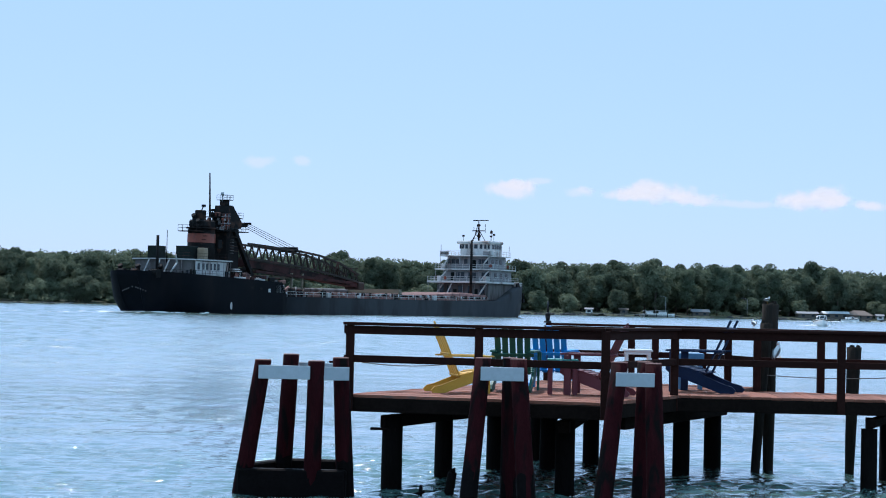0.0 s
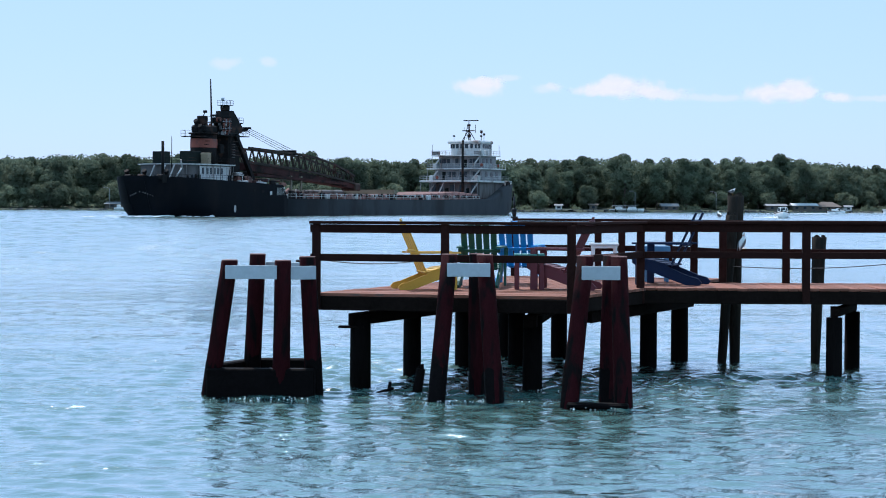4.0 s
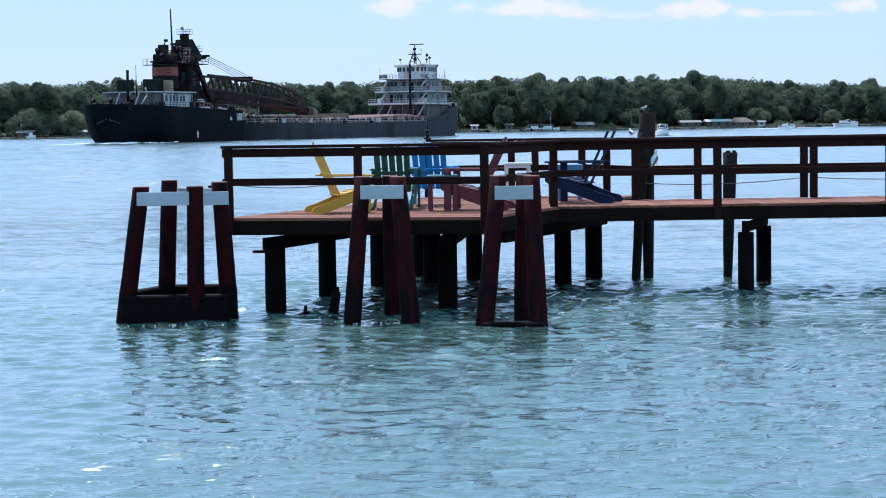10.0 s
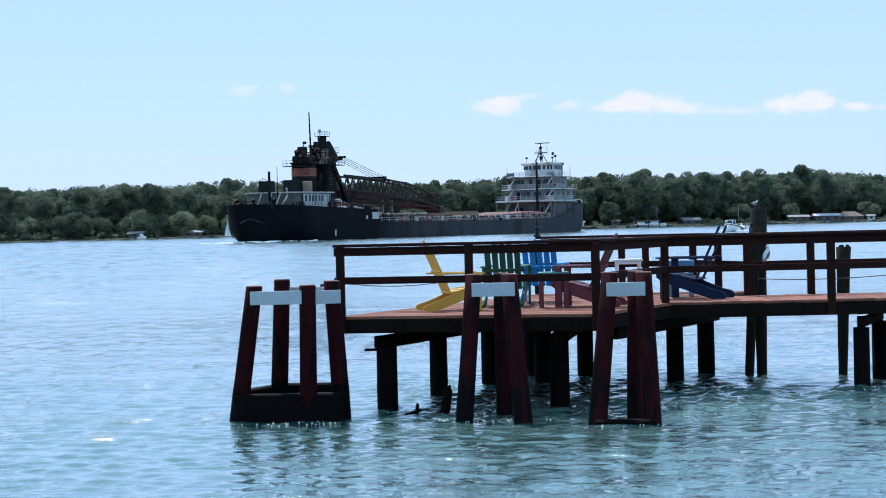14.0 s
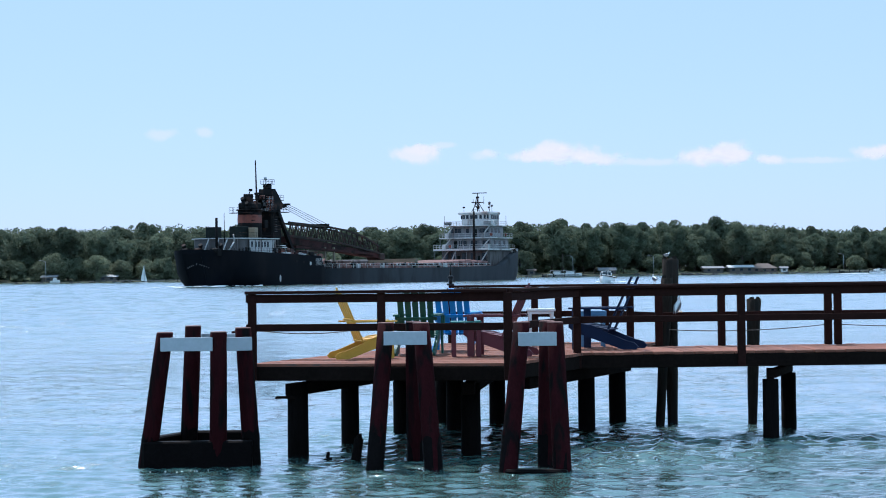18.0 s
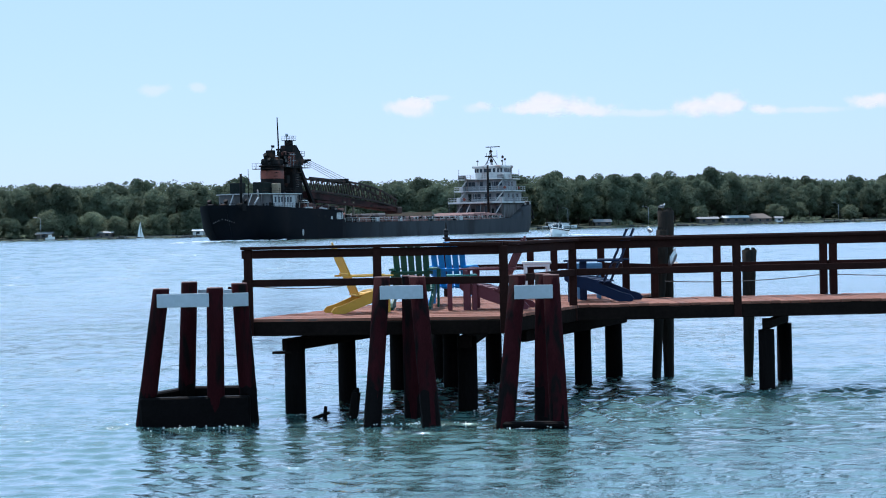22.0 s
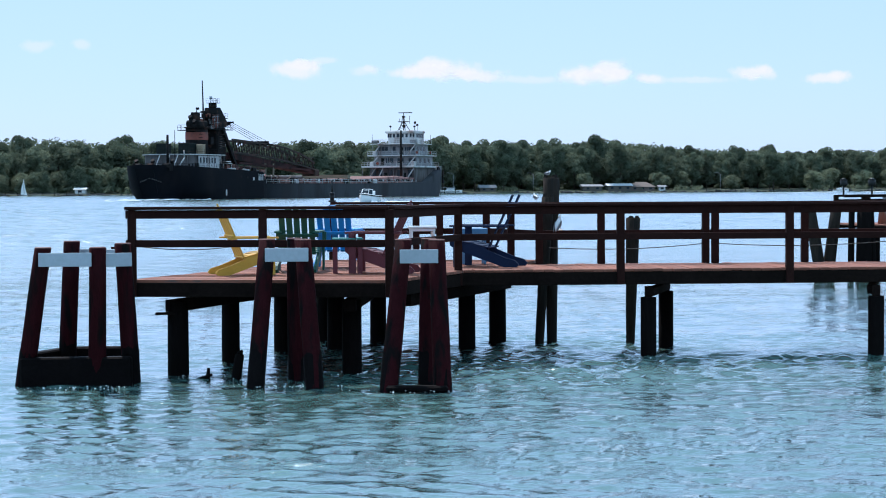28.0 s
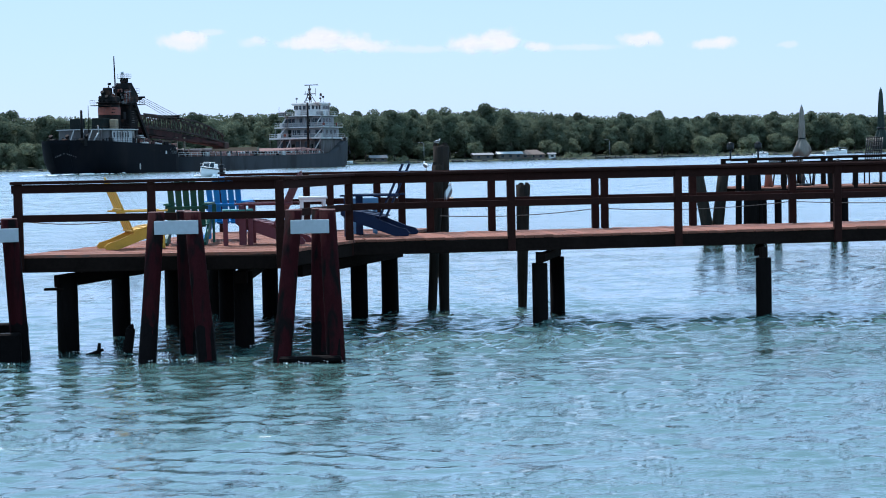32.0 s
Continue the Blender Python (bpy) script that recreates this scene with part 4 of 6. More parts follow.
def chairs():
    z = DECK + 0.004
    adirondack("bright yellow slatted wooden garden chair on the deck", M_YELLOW, pose(-0.66, 25.45, z, 0, 0, 15) @ Matrix.Scale(0.9, 4), tall=1.08, gap=0.128, wide=0.074)
    adirondack("dark green slatted wooden garden chair facing the river", M_GREEN, pose(0.06, 26.35, z, 0, 0, 84), tall=0.92, gap=0.104, wide=0.084)
    adirondack("sky blue slatted wooden garden chair facing the river", M_BLUE, pose(0.63, 27.4, z, 0, 0, 80), tall=0.93, gap=0.104, wide=0.084)
    adirondack("maroon slatted wooden garden chair on the deck", M_MAROON, pose(1.16, 25.6, z, 0, 0, 166), tall=1.0)
    adirondack("navy blue slatted wooden garden chair behind the railing", M_NAVY, pose(2.82, 27.4, z, 0, 0, 160) @ Matrix.Scale(1.08, 4), tall=1.0, slats=2, gap=0.40, wide=0.09)
    t = thing("side_table", "small dark teal slatted table between the chairs", "table", pose(0.72, 25.5, z))
    for k in range(4):
        part("table_slat", Shape().box((-0.21 + k * 0.107, -0.2, 0.47), (-0.21 + k * 0.107 + 0.098, 0.2, 0.49), None, 0.003), M_TEALT, t)
    for x in (-0.17, 0.17):
        for y in (-0.16, 0.16):
            part("table_leg", Shape().box((x - 0.03, y - 0.015, 0), (x + 0.03, y + 0.015, 0.47), None, 0.004), M_MAROON, t, "maroon table leg")
    t = thing("side_table", "small pale blue table beside the navy chair", "table", pose(2.74, 28.25, z))
    part("table_top", Shape().box((-0.2, -0.18, 0.40), (0.2, 0.18, 0.55), None, 0.006), M_PALEBLUE, t)
    for x in (-0.16, 0.16):
        for y in (-0.14, 0.14):
            part("table_leg", Shape().box((x - 0.02, y - 0.02, 0), (x + 0.02, y + 0.02, 0.40), None, 0.004), M_PALEBLUE, t)
    t = thing("side_table", "white low table with slim legs behind the railing", "table", pose(1.98, 28.7, z) @ Matrix.Diagonal((0.82, 0.82, 1.0, 1.0)))
    part("table_top", Shape().box((-0.27, -0.2, 0.545), (0.27, 0.2, 0.58), None, 0.006), M_WHITE, t)
    part("table_apron", Shape().box((-0.24, -0.18, 0.50), (0.24, 0.18, 0.543), None, 0.004), M_WHITE, t)
    for x in (-0.21, 0.21):
        for y in (-0.16, 0.16):
            part("table_leg", Shape().box((x - 0.025, y - 0.025, 0), (x + 0.025, y + 0.025, 0.50), None, 0.004), M_WHITE, t)


chairs()


# ---- the freighter ----
SHIP = thing("lake_freighter", "long dark-hulled bulk freighter with white pilothouse forward and black funnel aft", "ship")
HB = 8.5


def half_beam(s):
    if s < 14:
        return HB * math.sqrt(max(1 - ((14 - s) / 14) ** 2.4, 0))
    if s > 143:
        return HB * max(1 - ((s - 143) / 15.05) ** 2.2, 0.02)
    return HB


def sheer(s):
    """Height of the hull's upper edge above the water."""
    if s < 38:
        return 7.45 - 1.25 * min(s / 38, 1) ** 0.9
    if s < 39.5:
        return 6.2 - 2.65 * (s - 38) / 1.5
    if s < 135:
        return 3.55 + 0.35 * max((s - 85) / 45, 0) ** 2
    if s < 144:
        return 3.99 + 3.36 * (s - 135) / 9
    return 7.35 + 0.6 * (s - 144) / 14


def hull():
    ss = [0.4, 1, 2, 3.5, 5.5, 8, 11, 14, 20, 27, 37.9, 39.6, 48, 60, 80, 100, 115, 127.9, 134.9, 138, 141.1, 144.1, 146.5, 149, 151.5, 153.5, 155, 156.4, 157.4, 157.95]

    def strip(lo, hi, out=1.0):
        sh, rings = Shape(), []
        for s in ss:
            if lo <= s <= hi:
                b, t = half_beam(s), sheer(s)
                fl = 0.0
                under = 3.2 * max(1 - s / 12, 0) ** 1.3
                r = []
                for z, k in ((-1.5, 0.86), (0.0, 0.92), (1.2, 0.97), (2.6, 1.0), (t * 0.9, 1.0), (t, 1.0)):
                    kk = 1 - (1 - k) * (2.6 if s < 14 else (1.2 if s > 146 else 0.0))
                    rake = under * max(1 - z / 5.5, 0) - (2.0 * max((s - 140) / 25, 0) * (1 - z / 8))
                    r.append((s + rake, -b * kk, z))
                r += [(p[0], -p[1], p[2]) for p in r[::-1]]
                rings.append(r)
        return sh.loft(rings, closed=False, caps=False), rings

    for name, lo, hi, material, label in (("hull", 0, 39.6, M_HULL, "black steel stern quarter of the hull"), ("hull", 39.6, 200, M_HULLGREY, "weathered dark grey steel hull side")):
        close(name, *strip(lo, hi), material, label)


def close(name, sh, rings, material, label):
    """Decks the hull over and links it."""
    m = len(rings[0])
    fs = [(i * m + 5, (i + 1) * m + 5, (i + 1) * m + 6, i * m + 6) for i in range(len(rings) - 1) if not 134.5 < rings[i][5][0] < 144.0]
    fs += [tuple(range(m))[::-1], tuple((len(rings) - 1) * m + i for i in range(m))]
    sh.f += fs
    sh.smooth += [False] * len(fs)
    part(name, sh, material, SHIP, label)


hull()
AFT = (0.0, 0.0, (1, 1, 1))      # where the gear of each stretch is set: along the ship, up
SIDE = -1      # starboard faces the near bank: y runs to port


def blockpart(name, lo, hi, material, parent=None, c=0.08, label=""):
    return part(name, Shape().box(lo, hi, None, c), material, parent or SHIP, label)


def house(name, s0, s1, b, z0, z1, material, parent=None, aft_round=0.0, label=""):
    """A deckhouse with its aft end rounded."""
    n = 8
    out = []
    if aft_round:
        for k in range(n + 1):
            a = math.pi / 2 + math.pi * k / n
            out.append((s0 + aft_round + aft_round * math.cos(a), b * math.sin(a)))
    else:
        out += [(s0, b), (s0, -b)]
    out += [(s1, -b), (s1, b)]
    return part(name, Shape().plate(out, z0, z1), material, parent or SHIP, label)


def ship_rail(path, z, parent=None, h=1.05, gap=2.0, r=0.045, dark=False):
    sh = Shape()
    for a, b in zip(path, path[1:]):
        A, B = Vector((*a, z)), Vector((*b, z))
        for k in (0.5, 1.0):
            sh.rod(A + Vector((0, 0, h * k)), B + Vector((0, 0, h * k)), r, n=4, smooth=False)
        n = max(int((B - A).length / gap), 1)
        for i in range(n + 1):
            p = A.lerp(B, i / n)
            sh.rod(p, p + Vector((0, 0, h)), r, n=4, smooth=False)
    return part("railing", sh, M_SHIPBLACK if dark else M_SHIPWHITE, parent or SHIP, "thin guard rail")


def windows(wall, pts, w, h, along, t=0.05):
    """Dark panes set on a wall; along: 0 runs fore and aft, 1 athwart."""
    for x, y, z in pts:
        lo = (x - w / 2, y - t, z - h / 2) if along == 0 else (x - t, y - w / 2, z - h / 2)
        hi = (x + w / 2, y + t, z + h / 2) if along == 0 else (x + t, y + w / 2, z + h / 2)
        part("window", Shape().box(lo, hi), M_GLASS, wall)


def ship_aft():
    global AFT
    AFT = (4.6, -0.75, (1, 1, 1))
    # poop house with rounded stern end
    h = house("aft_house", 2.6, 17.6, 6.6, 6.5, 10.4, M_SHIPGREY, None, 6.0, "grey-white aft deckhouse with rounded end")
    house("boat_deck", 2.0, 18.2, 7.2, 10.4, 10.6, M_SHIPWHITE, None, 6.8, "pale boat deck edge")
    windows(h, [(x, SIDE * 6.62, 7.6) for x in (4.9, 17.0)], 0.9, 1.8, 0)
    ship_rail([(3.0, 4.4), (2.1, 0), (3.0, -4.4), (6.4, -6.8), (9, -7.1), (18, -7.1)], 10.6, r=0.03, dark=True)
    ship_rail([(-3.6, 3.5), (-4.0, 0), (-3.6, -3.5), (-1.0, -6.2), (3, -7.5), (8, -8.2), (27, -8.3)], 7.6, h=0.9, r=0.035, dark=True)
    for x, y in ((6.6, -6.9), (8.8, -7.05), (11.0, -7.1), (13.2, -7.1), (15.4, -7.1), (17.6, -7.1), (4.2, -5.6), (2.7, -3.2), (2.2, 0.0)):
        part("deck_stanchion", Shape().rod((x, y, 6.4), (x, y, 10.4), 0.06, n=5), M_SHIPGREY, SHIP)
    for x in (6.4, 16.4):
        part("door", Shape().box((x, SIDE * 6.66, 6.6), (x + 0.9, SIDE * 6.58, 8.6)), M_SHIPGREEN, h)
    for k in range(12):
        a = math.pi * (0.62 + 0.076 * k)
        part("bollard", Shape().rod((6.2 + 8.6 * math.cos(a), 7.2 * math.sin(a), 7.4), (6.2 + 8.6 * math.cos(a), 7.2 * math.sin(a), 8.1 + 0.3 * (k % 3)), 0.22, n=7), M_SHIPBLACK, SHIP)
    part("house_side", Shape().box((7.0, SIDE * 6.64, 6.5), (17.55, SIDE * 6.58, 10.2)), M_SHIPWHITE, h, "white-painted after house side")
    windows(h, [(x, SIDE * 6.66, 9.3) for x in (8.0, 9.5, 10.7, 11.9, 13.1, 14.3)], 0.6, 1.15, 0)
    part("rust_run", Shape().box((11.6, SIDE * 6.665, 6.6), (14.6, SIDE * 6.64, 7.3)), M_RUST, h, "rust-streaked plating")
    part("deck_edge", Shape().box((18.3, SIDE * 7.2, 9.0), (20.6, SIDE * 4.6, 9.2)), M_SHIPWHITE, h)
    for x in (16.2, 16.9):
        part("house_ladder", Shape().beam((x, SIDE * 6.72, 6.6), (x + 0.9, SIDE * 6.72, 10.1), 0.08, 0.1), M_SHIPBLACK, h)
    for x, y in ((-3.0, 2.0), (-2.4, -4.6), (-3.3, -1.0)):
        part("mooring_winch", Shape().rod((x, y - 0.7, 8.0), (x, y + 0.7, 8.0), 0.5, n=10).box((x - 0.6, y - 0.95, 7.0), (x + 0.6, y - 0.75, 8.3)).box((x - 0.6, y + 0.75, 7.0), (x + 0.6, y + 0.95, 8.3)), M_SHIPBLACK, SHIP)
    for y in (-4.2, -2.2, 0.2):
        part("strut", Shape().beam((0.4, y, 7.2), (1.6, y - 0.6, 10.3), 0.16, 0.18), M_SHIPWHITE, SHIP)
    # plain black block forward of the aft house
    part("dark_block", Shape().box((21.5, SIDE * 6.2, 6.8), (23.0, SIDE * 5.4, 9.0), None, 0.1), M_SHIPBLACK, SHIP)
    # boxes and vents
    blockpart("deck_box", (4.8, 0.0, 10.6), (7.2, 2.4, 12.9), M_SHIPGREEN, None, 0.1, "dull green equipment box")
    blockpart("deck_box", (10.4, -2.6, 10.6), (13.6, 0.2, 13.1), M_SHIPGREEN, None, 0.1, "dull green equipment box")
    blockpart("deck_box", (12.6, -4.6, 10.6), (13.9, -3.0, 12.8), M_BUFF, None, 0.1, "buff equipment box")
    part("stern_post", Shape().rod((0.8, -2.8, 7.0), (0.8, -2.8, 14.6), 0.30, 0.26, 8), M_SHIPBLACK, SHIP, "stout black stern mast")
    part("flag_staff", Shape().rod((2.6, -3.5, 9.8), (2.6, -3.5, 15.6), 0.10, 0.05, 6), M_SHIPBLACK, SHIP)
    part("davit", Shape().tube([(1.2, -5.4, 8.0), (2.0, -6.2, 9.8), (1.0, -6.6, 11.2)], 0.16, 6), M_SHIPWHITE, SHIP)
    for y in (-5.0, -1.2, 3.0):
        part("vent", Shape().rod((-2.6 + 0.06 * y * y, y, 7.4), (-2.6 + 0.06 * y * y, y, 8.8), 0.3, 0.3, 8).rod((-2.6 + 0.06 * y * y, y, 8.8), (-2.9 + 0.06 * y * y, y, 9.2), 0.45, 0.45, 8), M_SHIPBLACK, SHIP)
    # funnel
    f = Shape()
    f.loft([ring((18.2, 0), 3.2, 2.3, 16, 10.2), ring((18.2, 0), 3.1, 2.2, 16, 16.5)])
    fun = part("funnel", f, M_SHIPBLACK, SHIP, "black funnel with an orange-red band")
    part("funnel_band", Shape().loft([ring((18.2, 0), 3.20, 2.30, 16, 13.9), ring((18.2, 0), 3.16, 2.27, 16, 15.6)], caps=False), M_ORANGE, fun, "faded orange-red band")
    part("funnel_top", Shape().loft([ring((18.2, 0), 3.5, 2.6, 16, 16.5), ring((18.2, 0), 3.5, 2.6, 16, 16.75)]), M_SHIPBLACK, fun)
    for x, y, z in ((16.6, 0.5, 18.6), (17.8, -0.9, 17.8), (19.4, 0.6, 18.4), (16.4, -0.6, 17.6)):
        part("exhaust_pipe", Shape().rod((x, y, 16.2), (x, y, z), 0.55, 0.5, 8).rod((x, y, z), (x - 0.5, y, z + 0.5), 0.5, 0.45, 8), M_SHIPBLACK, fun)
    # aft mast
    part("aft_mast", Shape().rod((19.0, -1.5, 9), (18.2, -1.5, 27.0), 0.30, 0.12, 7), M_SHIPBLACK, SHIP, "tall black mast")
    part("exhaust_casing", Shape().box((16.2, -1.7, 16.7), (20.4, 1.7, 18.2), None, 0.3).box((16.9, -0.8, 18.2), (18.5, 0.8, 20.0), None, 0.15).rod((18.0, 0, 20.0), (18.6, 0, 20.8), 0.10, n=5).box((18.3, -0.3, 20.6), (19.0, 0.3, 21.1), None, 0.08), M_SHIPBLACK, fun)
    part("funnel_platform", Shape().box((14.3, -2.6, 15.9), (15.6, 2.6, 16.05)), M_SHIPBLACK, fun)
    ship_rail([(15.6, 2.6), (14.3, 2.6), (14.3, -2.6), (15.6, -2.6)], 16.05, fun, 1.1, 1.0, 0.03, True)
    part("funnel_panel", Shape().box((20.2, -2.45, 12.9), (21.5, -1.7, 14.6), None, 0.1), M_SHIPBLACK, fun)
    # unloading tower
    tw = blockpart("hoist_tower", (23.6, -2.2, 6.0), (27.6, 2.2, 17.0), M_SHIPBLACK, None, 0.3, "black unloading tower with rusty machinery")
    side = Matrix(((1, 0, 0, 0), (0, 0, -1, 1.7), (0, 1, 0, 0), (0, 0, 0, 1)))
    part("tower_head", Shape().plate([(23.8, 17.0), (28.8, 17.0), (29.0, 18.3), (26.6, 20.6), (25.9, 21.3), (24.9, 21.3), (24.3, 19.0)], 0.0, 3.4, side), M_SHIPBLACK, tw, "sloping black tower head")
    blockpart("tower_lookout", (24.9, -0.8, 21.3), (26.1, 0.8, 22.3), M_SHIPBLACK, tw, 0.15)
    part("tower_lamp", Shape().rod((24.7, 0, 21.9), (24.7, 0, 23.3), 0.08, n=5).rod((24.7, 0, 23.2), (24.7, 0, 23.8), 0.32, 0.32, 8), M_GALV, tw)
    for z, a, b, w in ((16.3, 21.2, 30.0, 2.7), (18.9, 21.6, 24.4, 2.0), (18.9, 28.0, 29.4, 1.7)):
        part("tower_platform", Shape().box((a, -w, z), (b, w, z + 0.15)), M_SHIPBLACK, tw)
        ship_rail([(a, w), (a, -w), (b, -w), (b, w)], z + 0.15, tw, 1.0, 1.1, 0.03, True)
    for k in range(6):
        part("tower_rung", Shape().box((24.4, -2.32, 12.2 + 0.5 * k), (25.6, -2.2, 12.3 + 0.5 * k)), M_SHIPGREY, tw)
    for y in (-2.9, 2.9):
        part("tower_leg", Shape().beam((25.4, y * 0.85, 16.6), (33.2, y * 0.85, 6.0), 0.7, 0.8), M_SHIPBLACK, tw)
    part("tower_jib", Shape().beam((28, 0, 17.4), (33.0, 0, 18.0), 0.8, 0.7).beam((32.4, -1.4, 18.2), (32.4, 1.4, 18.2), 0.7, 0.4), M_SHIPBLACK, tw)
    for k in range(4):
        z = 12.6 + k * 0.9
        part("tower_brace", Shape().beam((24.1, -2.75, z), (26.4 - 0.2 * k, -2.75, z), 0.10, 0.12), M_BOOM, tw)
    part("tower_catwalk", Shape().box((24.6, -1.2, 22.3), (26.6, 1.2, 22.4)), M_SHIPBLACK, tw)
    ship_rail([(24.6, 1.2), (24.6, -1.2), (26.6, -1.2), (26.6, 1.2)], 22.4, tw, 0.9, 0.8, 0.03, True)
    for k in range(7):
        part("tower_hoist", Shape().rod((21.6 + 0.4 * k, -2.2, 17.2 + 0.6 * (k % 4)), (22.4 + 0.4 * k, -1.4, 17.5 + 0.6 * (k % 4)), 0.11, n=6).beam((21.6 + 0.4 * k, -2.1, 16.6), (22.0 + 0.4 * k, -2.1, 19.6), 0.07, 0.07).beam((21.5, -2.1, 16.8 + 0.45 * k), (24.6, -2.1, 17.0 + 0.45 * k), 0.07, 0.07), (M_RUST, M_ORANGE, M_GALV)[k % 3], tw)
    rng = random.Random(31)
    for k in range(26):
        x, y, z = rng.uniform(21.4, 24.4), rng.uniform(-2.2, 2.0), rng.choice((16.5, 16.5, 17.5, 18.3, 19.1))
        w, h = rng.uniform(0.2, 0.65), rng.uniform(0.3, 0.9)
        part("machinery_box", Shape().box((x, y - w / 2, z), (x + w, y + w / 2, z + h), None, 0.06), rng.choice((M_SHIPBLACK, M_RUST, M_RUST, M_ORANGE, M_SHIPGREY, M_SHIPWHITE)), tw)
    for k in range(3):
        x, y = rng.uniform(21.6, 24.0), rng.uniform(-2.2, 2.0)
        part("floodlight", Shape().rod((x, y, 18.9), (x, y, 20.2), 0.06, n=4).box((x - 0.22, y - 0.22, 20.1), (x + 0.22, y + 0.22, 20.5), None, 0.05), M_SHIPBLACK, tw)
    for k in range(9):
        x, z = 13.0 + k * 0.35, 10.0 + k * 0.72
        part("funnel_step", Shape().box((x, -2.9, z), (x + 0.5, -2.2, z + 0.12)), M_SHIPBLACK, fun)
    for x, y in ((20.5, -5.5), (23.5, -6.0), (22.0, 3.0)):
        part("winch", Shape().rod((x, y - 0.9, 8.0), (x, y + 0.9, 8.0), 0.6, n=10).box((x - 0.7, y - 1.1, 6.8), (x + 0.7, y - 0.9, 8.3)).box((x - 0.7, y + 0.9, 6.8), (x + 0.7, y + 1.1, 8.3)), M_RUST, SHIP)
    part("deck_awning", Shape().box((18.5, -7.6, 8.6), (20.5, -5.2, 8.8), None, 0.03), M_SHIPWHITE, SHIP)
    for x in (16.7, 20.3):
        part("awning_post", Shape().rod((x, -7.4, 6.6), (x, -7.4, 8.6), 0.08, n=5), M_SHIPWHITE, SHIP)
    part("white_bin", Shape().box((18.5, -8.0, 6.9), (21.5, -7.2, 7.7), None, 0.1), M_SHIPWHITE, SHIP)
    # boom
    boom = thing_part("unloading_boom")
    top = [(31.5, 14.3), (49.0, 13.6), (58.0, 12.9), (66.0, 11.6), (74.0, 9.4)]
    bot = [(31.5, 11.5), (49.0, 10.5), (58.0, 9.7), (66.0, 8.8), (74.0, 7.8)]

    def at(line, s):
        for (a, za), (b, zb) in zip(line, line[1:]):
            if s <= b:
                return za + (zb - za) * (s - a) / (b - a)
        return line[-1][1]

    for y in (-1.6, 1.6):
        for line in (top, bot):
            for (a, za), (b, zb) in zip(line, line[1:]):
                part("boom_chord", Shape().beam((a, y, za), (b, y, zb), 0.35, 0.4), M_BOOM, boom)
        s = 31.5
        while s < 74:
            e = s + 2.5
            part("boom_lattice", Shape().beam((s, y, at(bot, s)), (s + 1.25, y, at(top, s + 1.25)), 0.16, 0.16).beam((s + 1.25, y, at(top, s + 1.25)), (e, y, at(bot, e)), 0.2, 0.2), M_BOOM, boom)
            s = e
    part("boom_conveyor", Shape().beam((31, 0, 10.6), (76, 0, 7.2), 2.8, 1.3), M_TROUGH, boom, "red-brown conveyor trough")
    part("boom_walkway", Shape().beam((33, -2.2, 9.0), (70, -2.2, 7.6), 0.9, 0.5), M_TROUGH, boom)
    part("boom_head", Shape().box((74, -1.8, 6.2), (76.5, 1.8, 7.8), None, 0.2), M_BOOM, boom)
    part("boom_platform", Shape().box((68.5, -1.8, 10.6), (73.5, 1.8, 10.75)).beam((69.0, -1.6, 9.0), (69.0, -1.6, 10.6), 0.15, 0.15).beam((73.0, -1.6, 8.2), (73.0, -1.6, 10.6), 0.15, 0.15), M_BOOM, boom)
    for y in (-1.2, -0.4, 0.4, 1.2):
        part("hoist_cable", Shape().rod((32.4, y, 18.1), (49.0, y * 1.4, 14.1), 0.05, n=4), M_SHIPBLACK, boom)
    part("boom_bridle", Shape().box((48.2, -2.2, 13.3), (50.2, 2.2, 13.7), None, 0.05).box((48.6, -1.8, 13.7), (49.4, 1.8, 14.3), None, 0.05), M_SHIPBLACK, boom)
    for k in range(26):
        x, y, z = rng.uniform(33, 56), rng.choice((-6.8, -5.6, -4.4, 3.0, 5.5)), rng.uniform(3.6, 4.2)
        L = rng.uniform(0.6, 4.0)
        sh = Shape().box((x, y - 0.3, z), (x + L, y + 0.3, z + rng.uniform(0.4, 2.2)), None, 0.08) if k % 2 else Shape().rod((x, y, z + 0.6), (x + L, y + 0.4, z + 0.6 + rng.uniform(0, 1.6)), 0.22, n=6)
        part("deck_gear", sh, rng.choice((M_RUST, M_TROUGH, M_BOOM, M_SHIPBLACK, M_SHIPGREY)), SHIP)
    for k in range(34):
        x, y = rng.uniform(22.5, 34.5), rng.choice((-7.6, -7.0, -6.0, -4.5))
        z, L = 6.6 + rng.uniform(0.0, 0.9), rng.uniform(0.5, 2.6)
        sh = Shape().box((x, y - 0.25, z), (x + L, y + 0.25, z + rng.uniform(0.3, 0.9)), None, 0.06) if k % 3 else Shape().rod((x, y, z + 0.4), (x + L, y, z + 0.5), 0.14, n=6)
        part("deck_gear", sh, rng.choice((M_RUST, M_TROUGH, M_SHIPBLACK, M_SHIPGREY, M_SHIPWHITE)), SHIP)
    for s in (46.5, 50.5):
        part("boom_crutch", Shape().beam((s, -2.2, 4.0), (s, -2.2, 9.0), 0.4, 0.4).beam((s, 2.2, 4.0), (s, 2.2, 9.0), 0.4, 0.4).beam((s, -2.4, 8.2), (s, 2.4, 8.2), 0.4, 0.4), M_BUFF, SHIP)


def thing_part(name):
    """An empty part of the ship that carries sub-parts."""
    return part(name, Shape().rod((31.0, -2.0, 9.0), (31.0, 2.0, 9.0), 0.6, n=8), M_SHIPBLACK, SHIP, "long lattice unloading boom laid forward along the deck")


ship_aft()


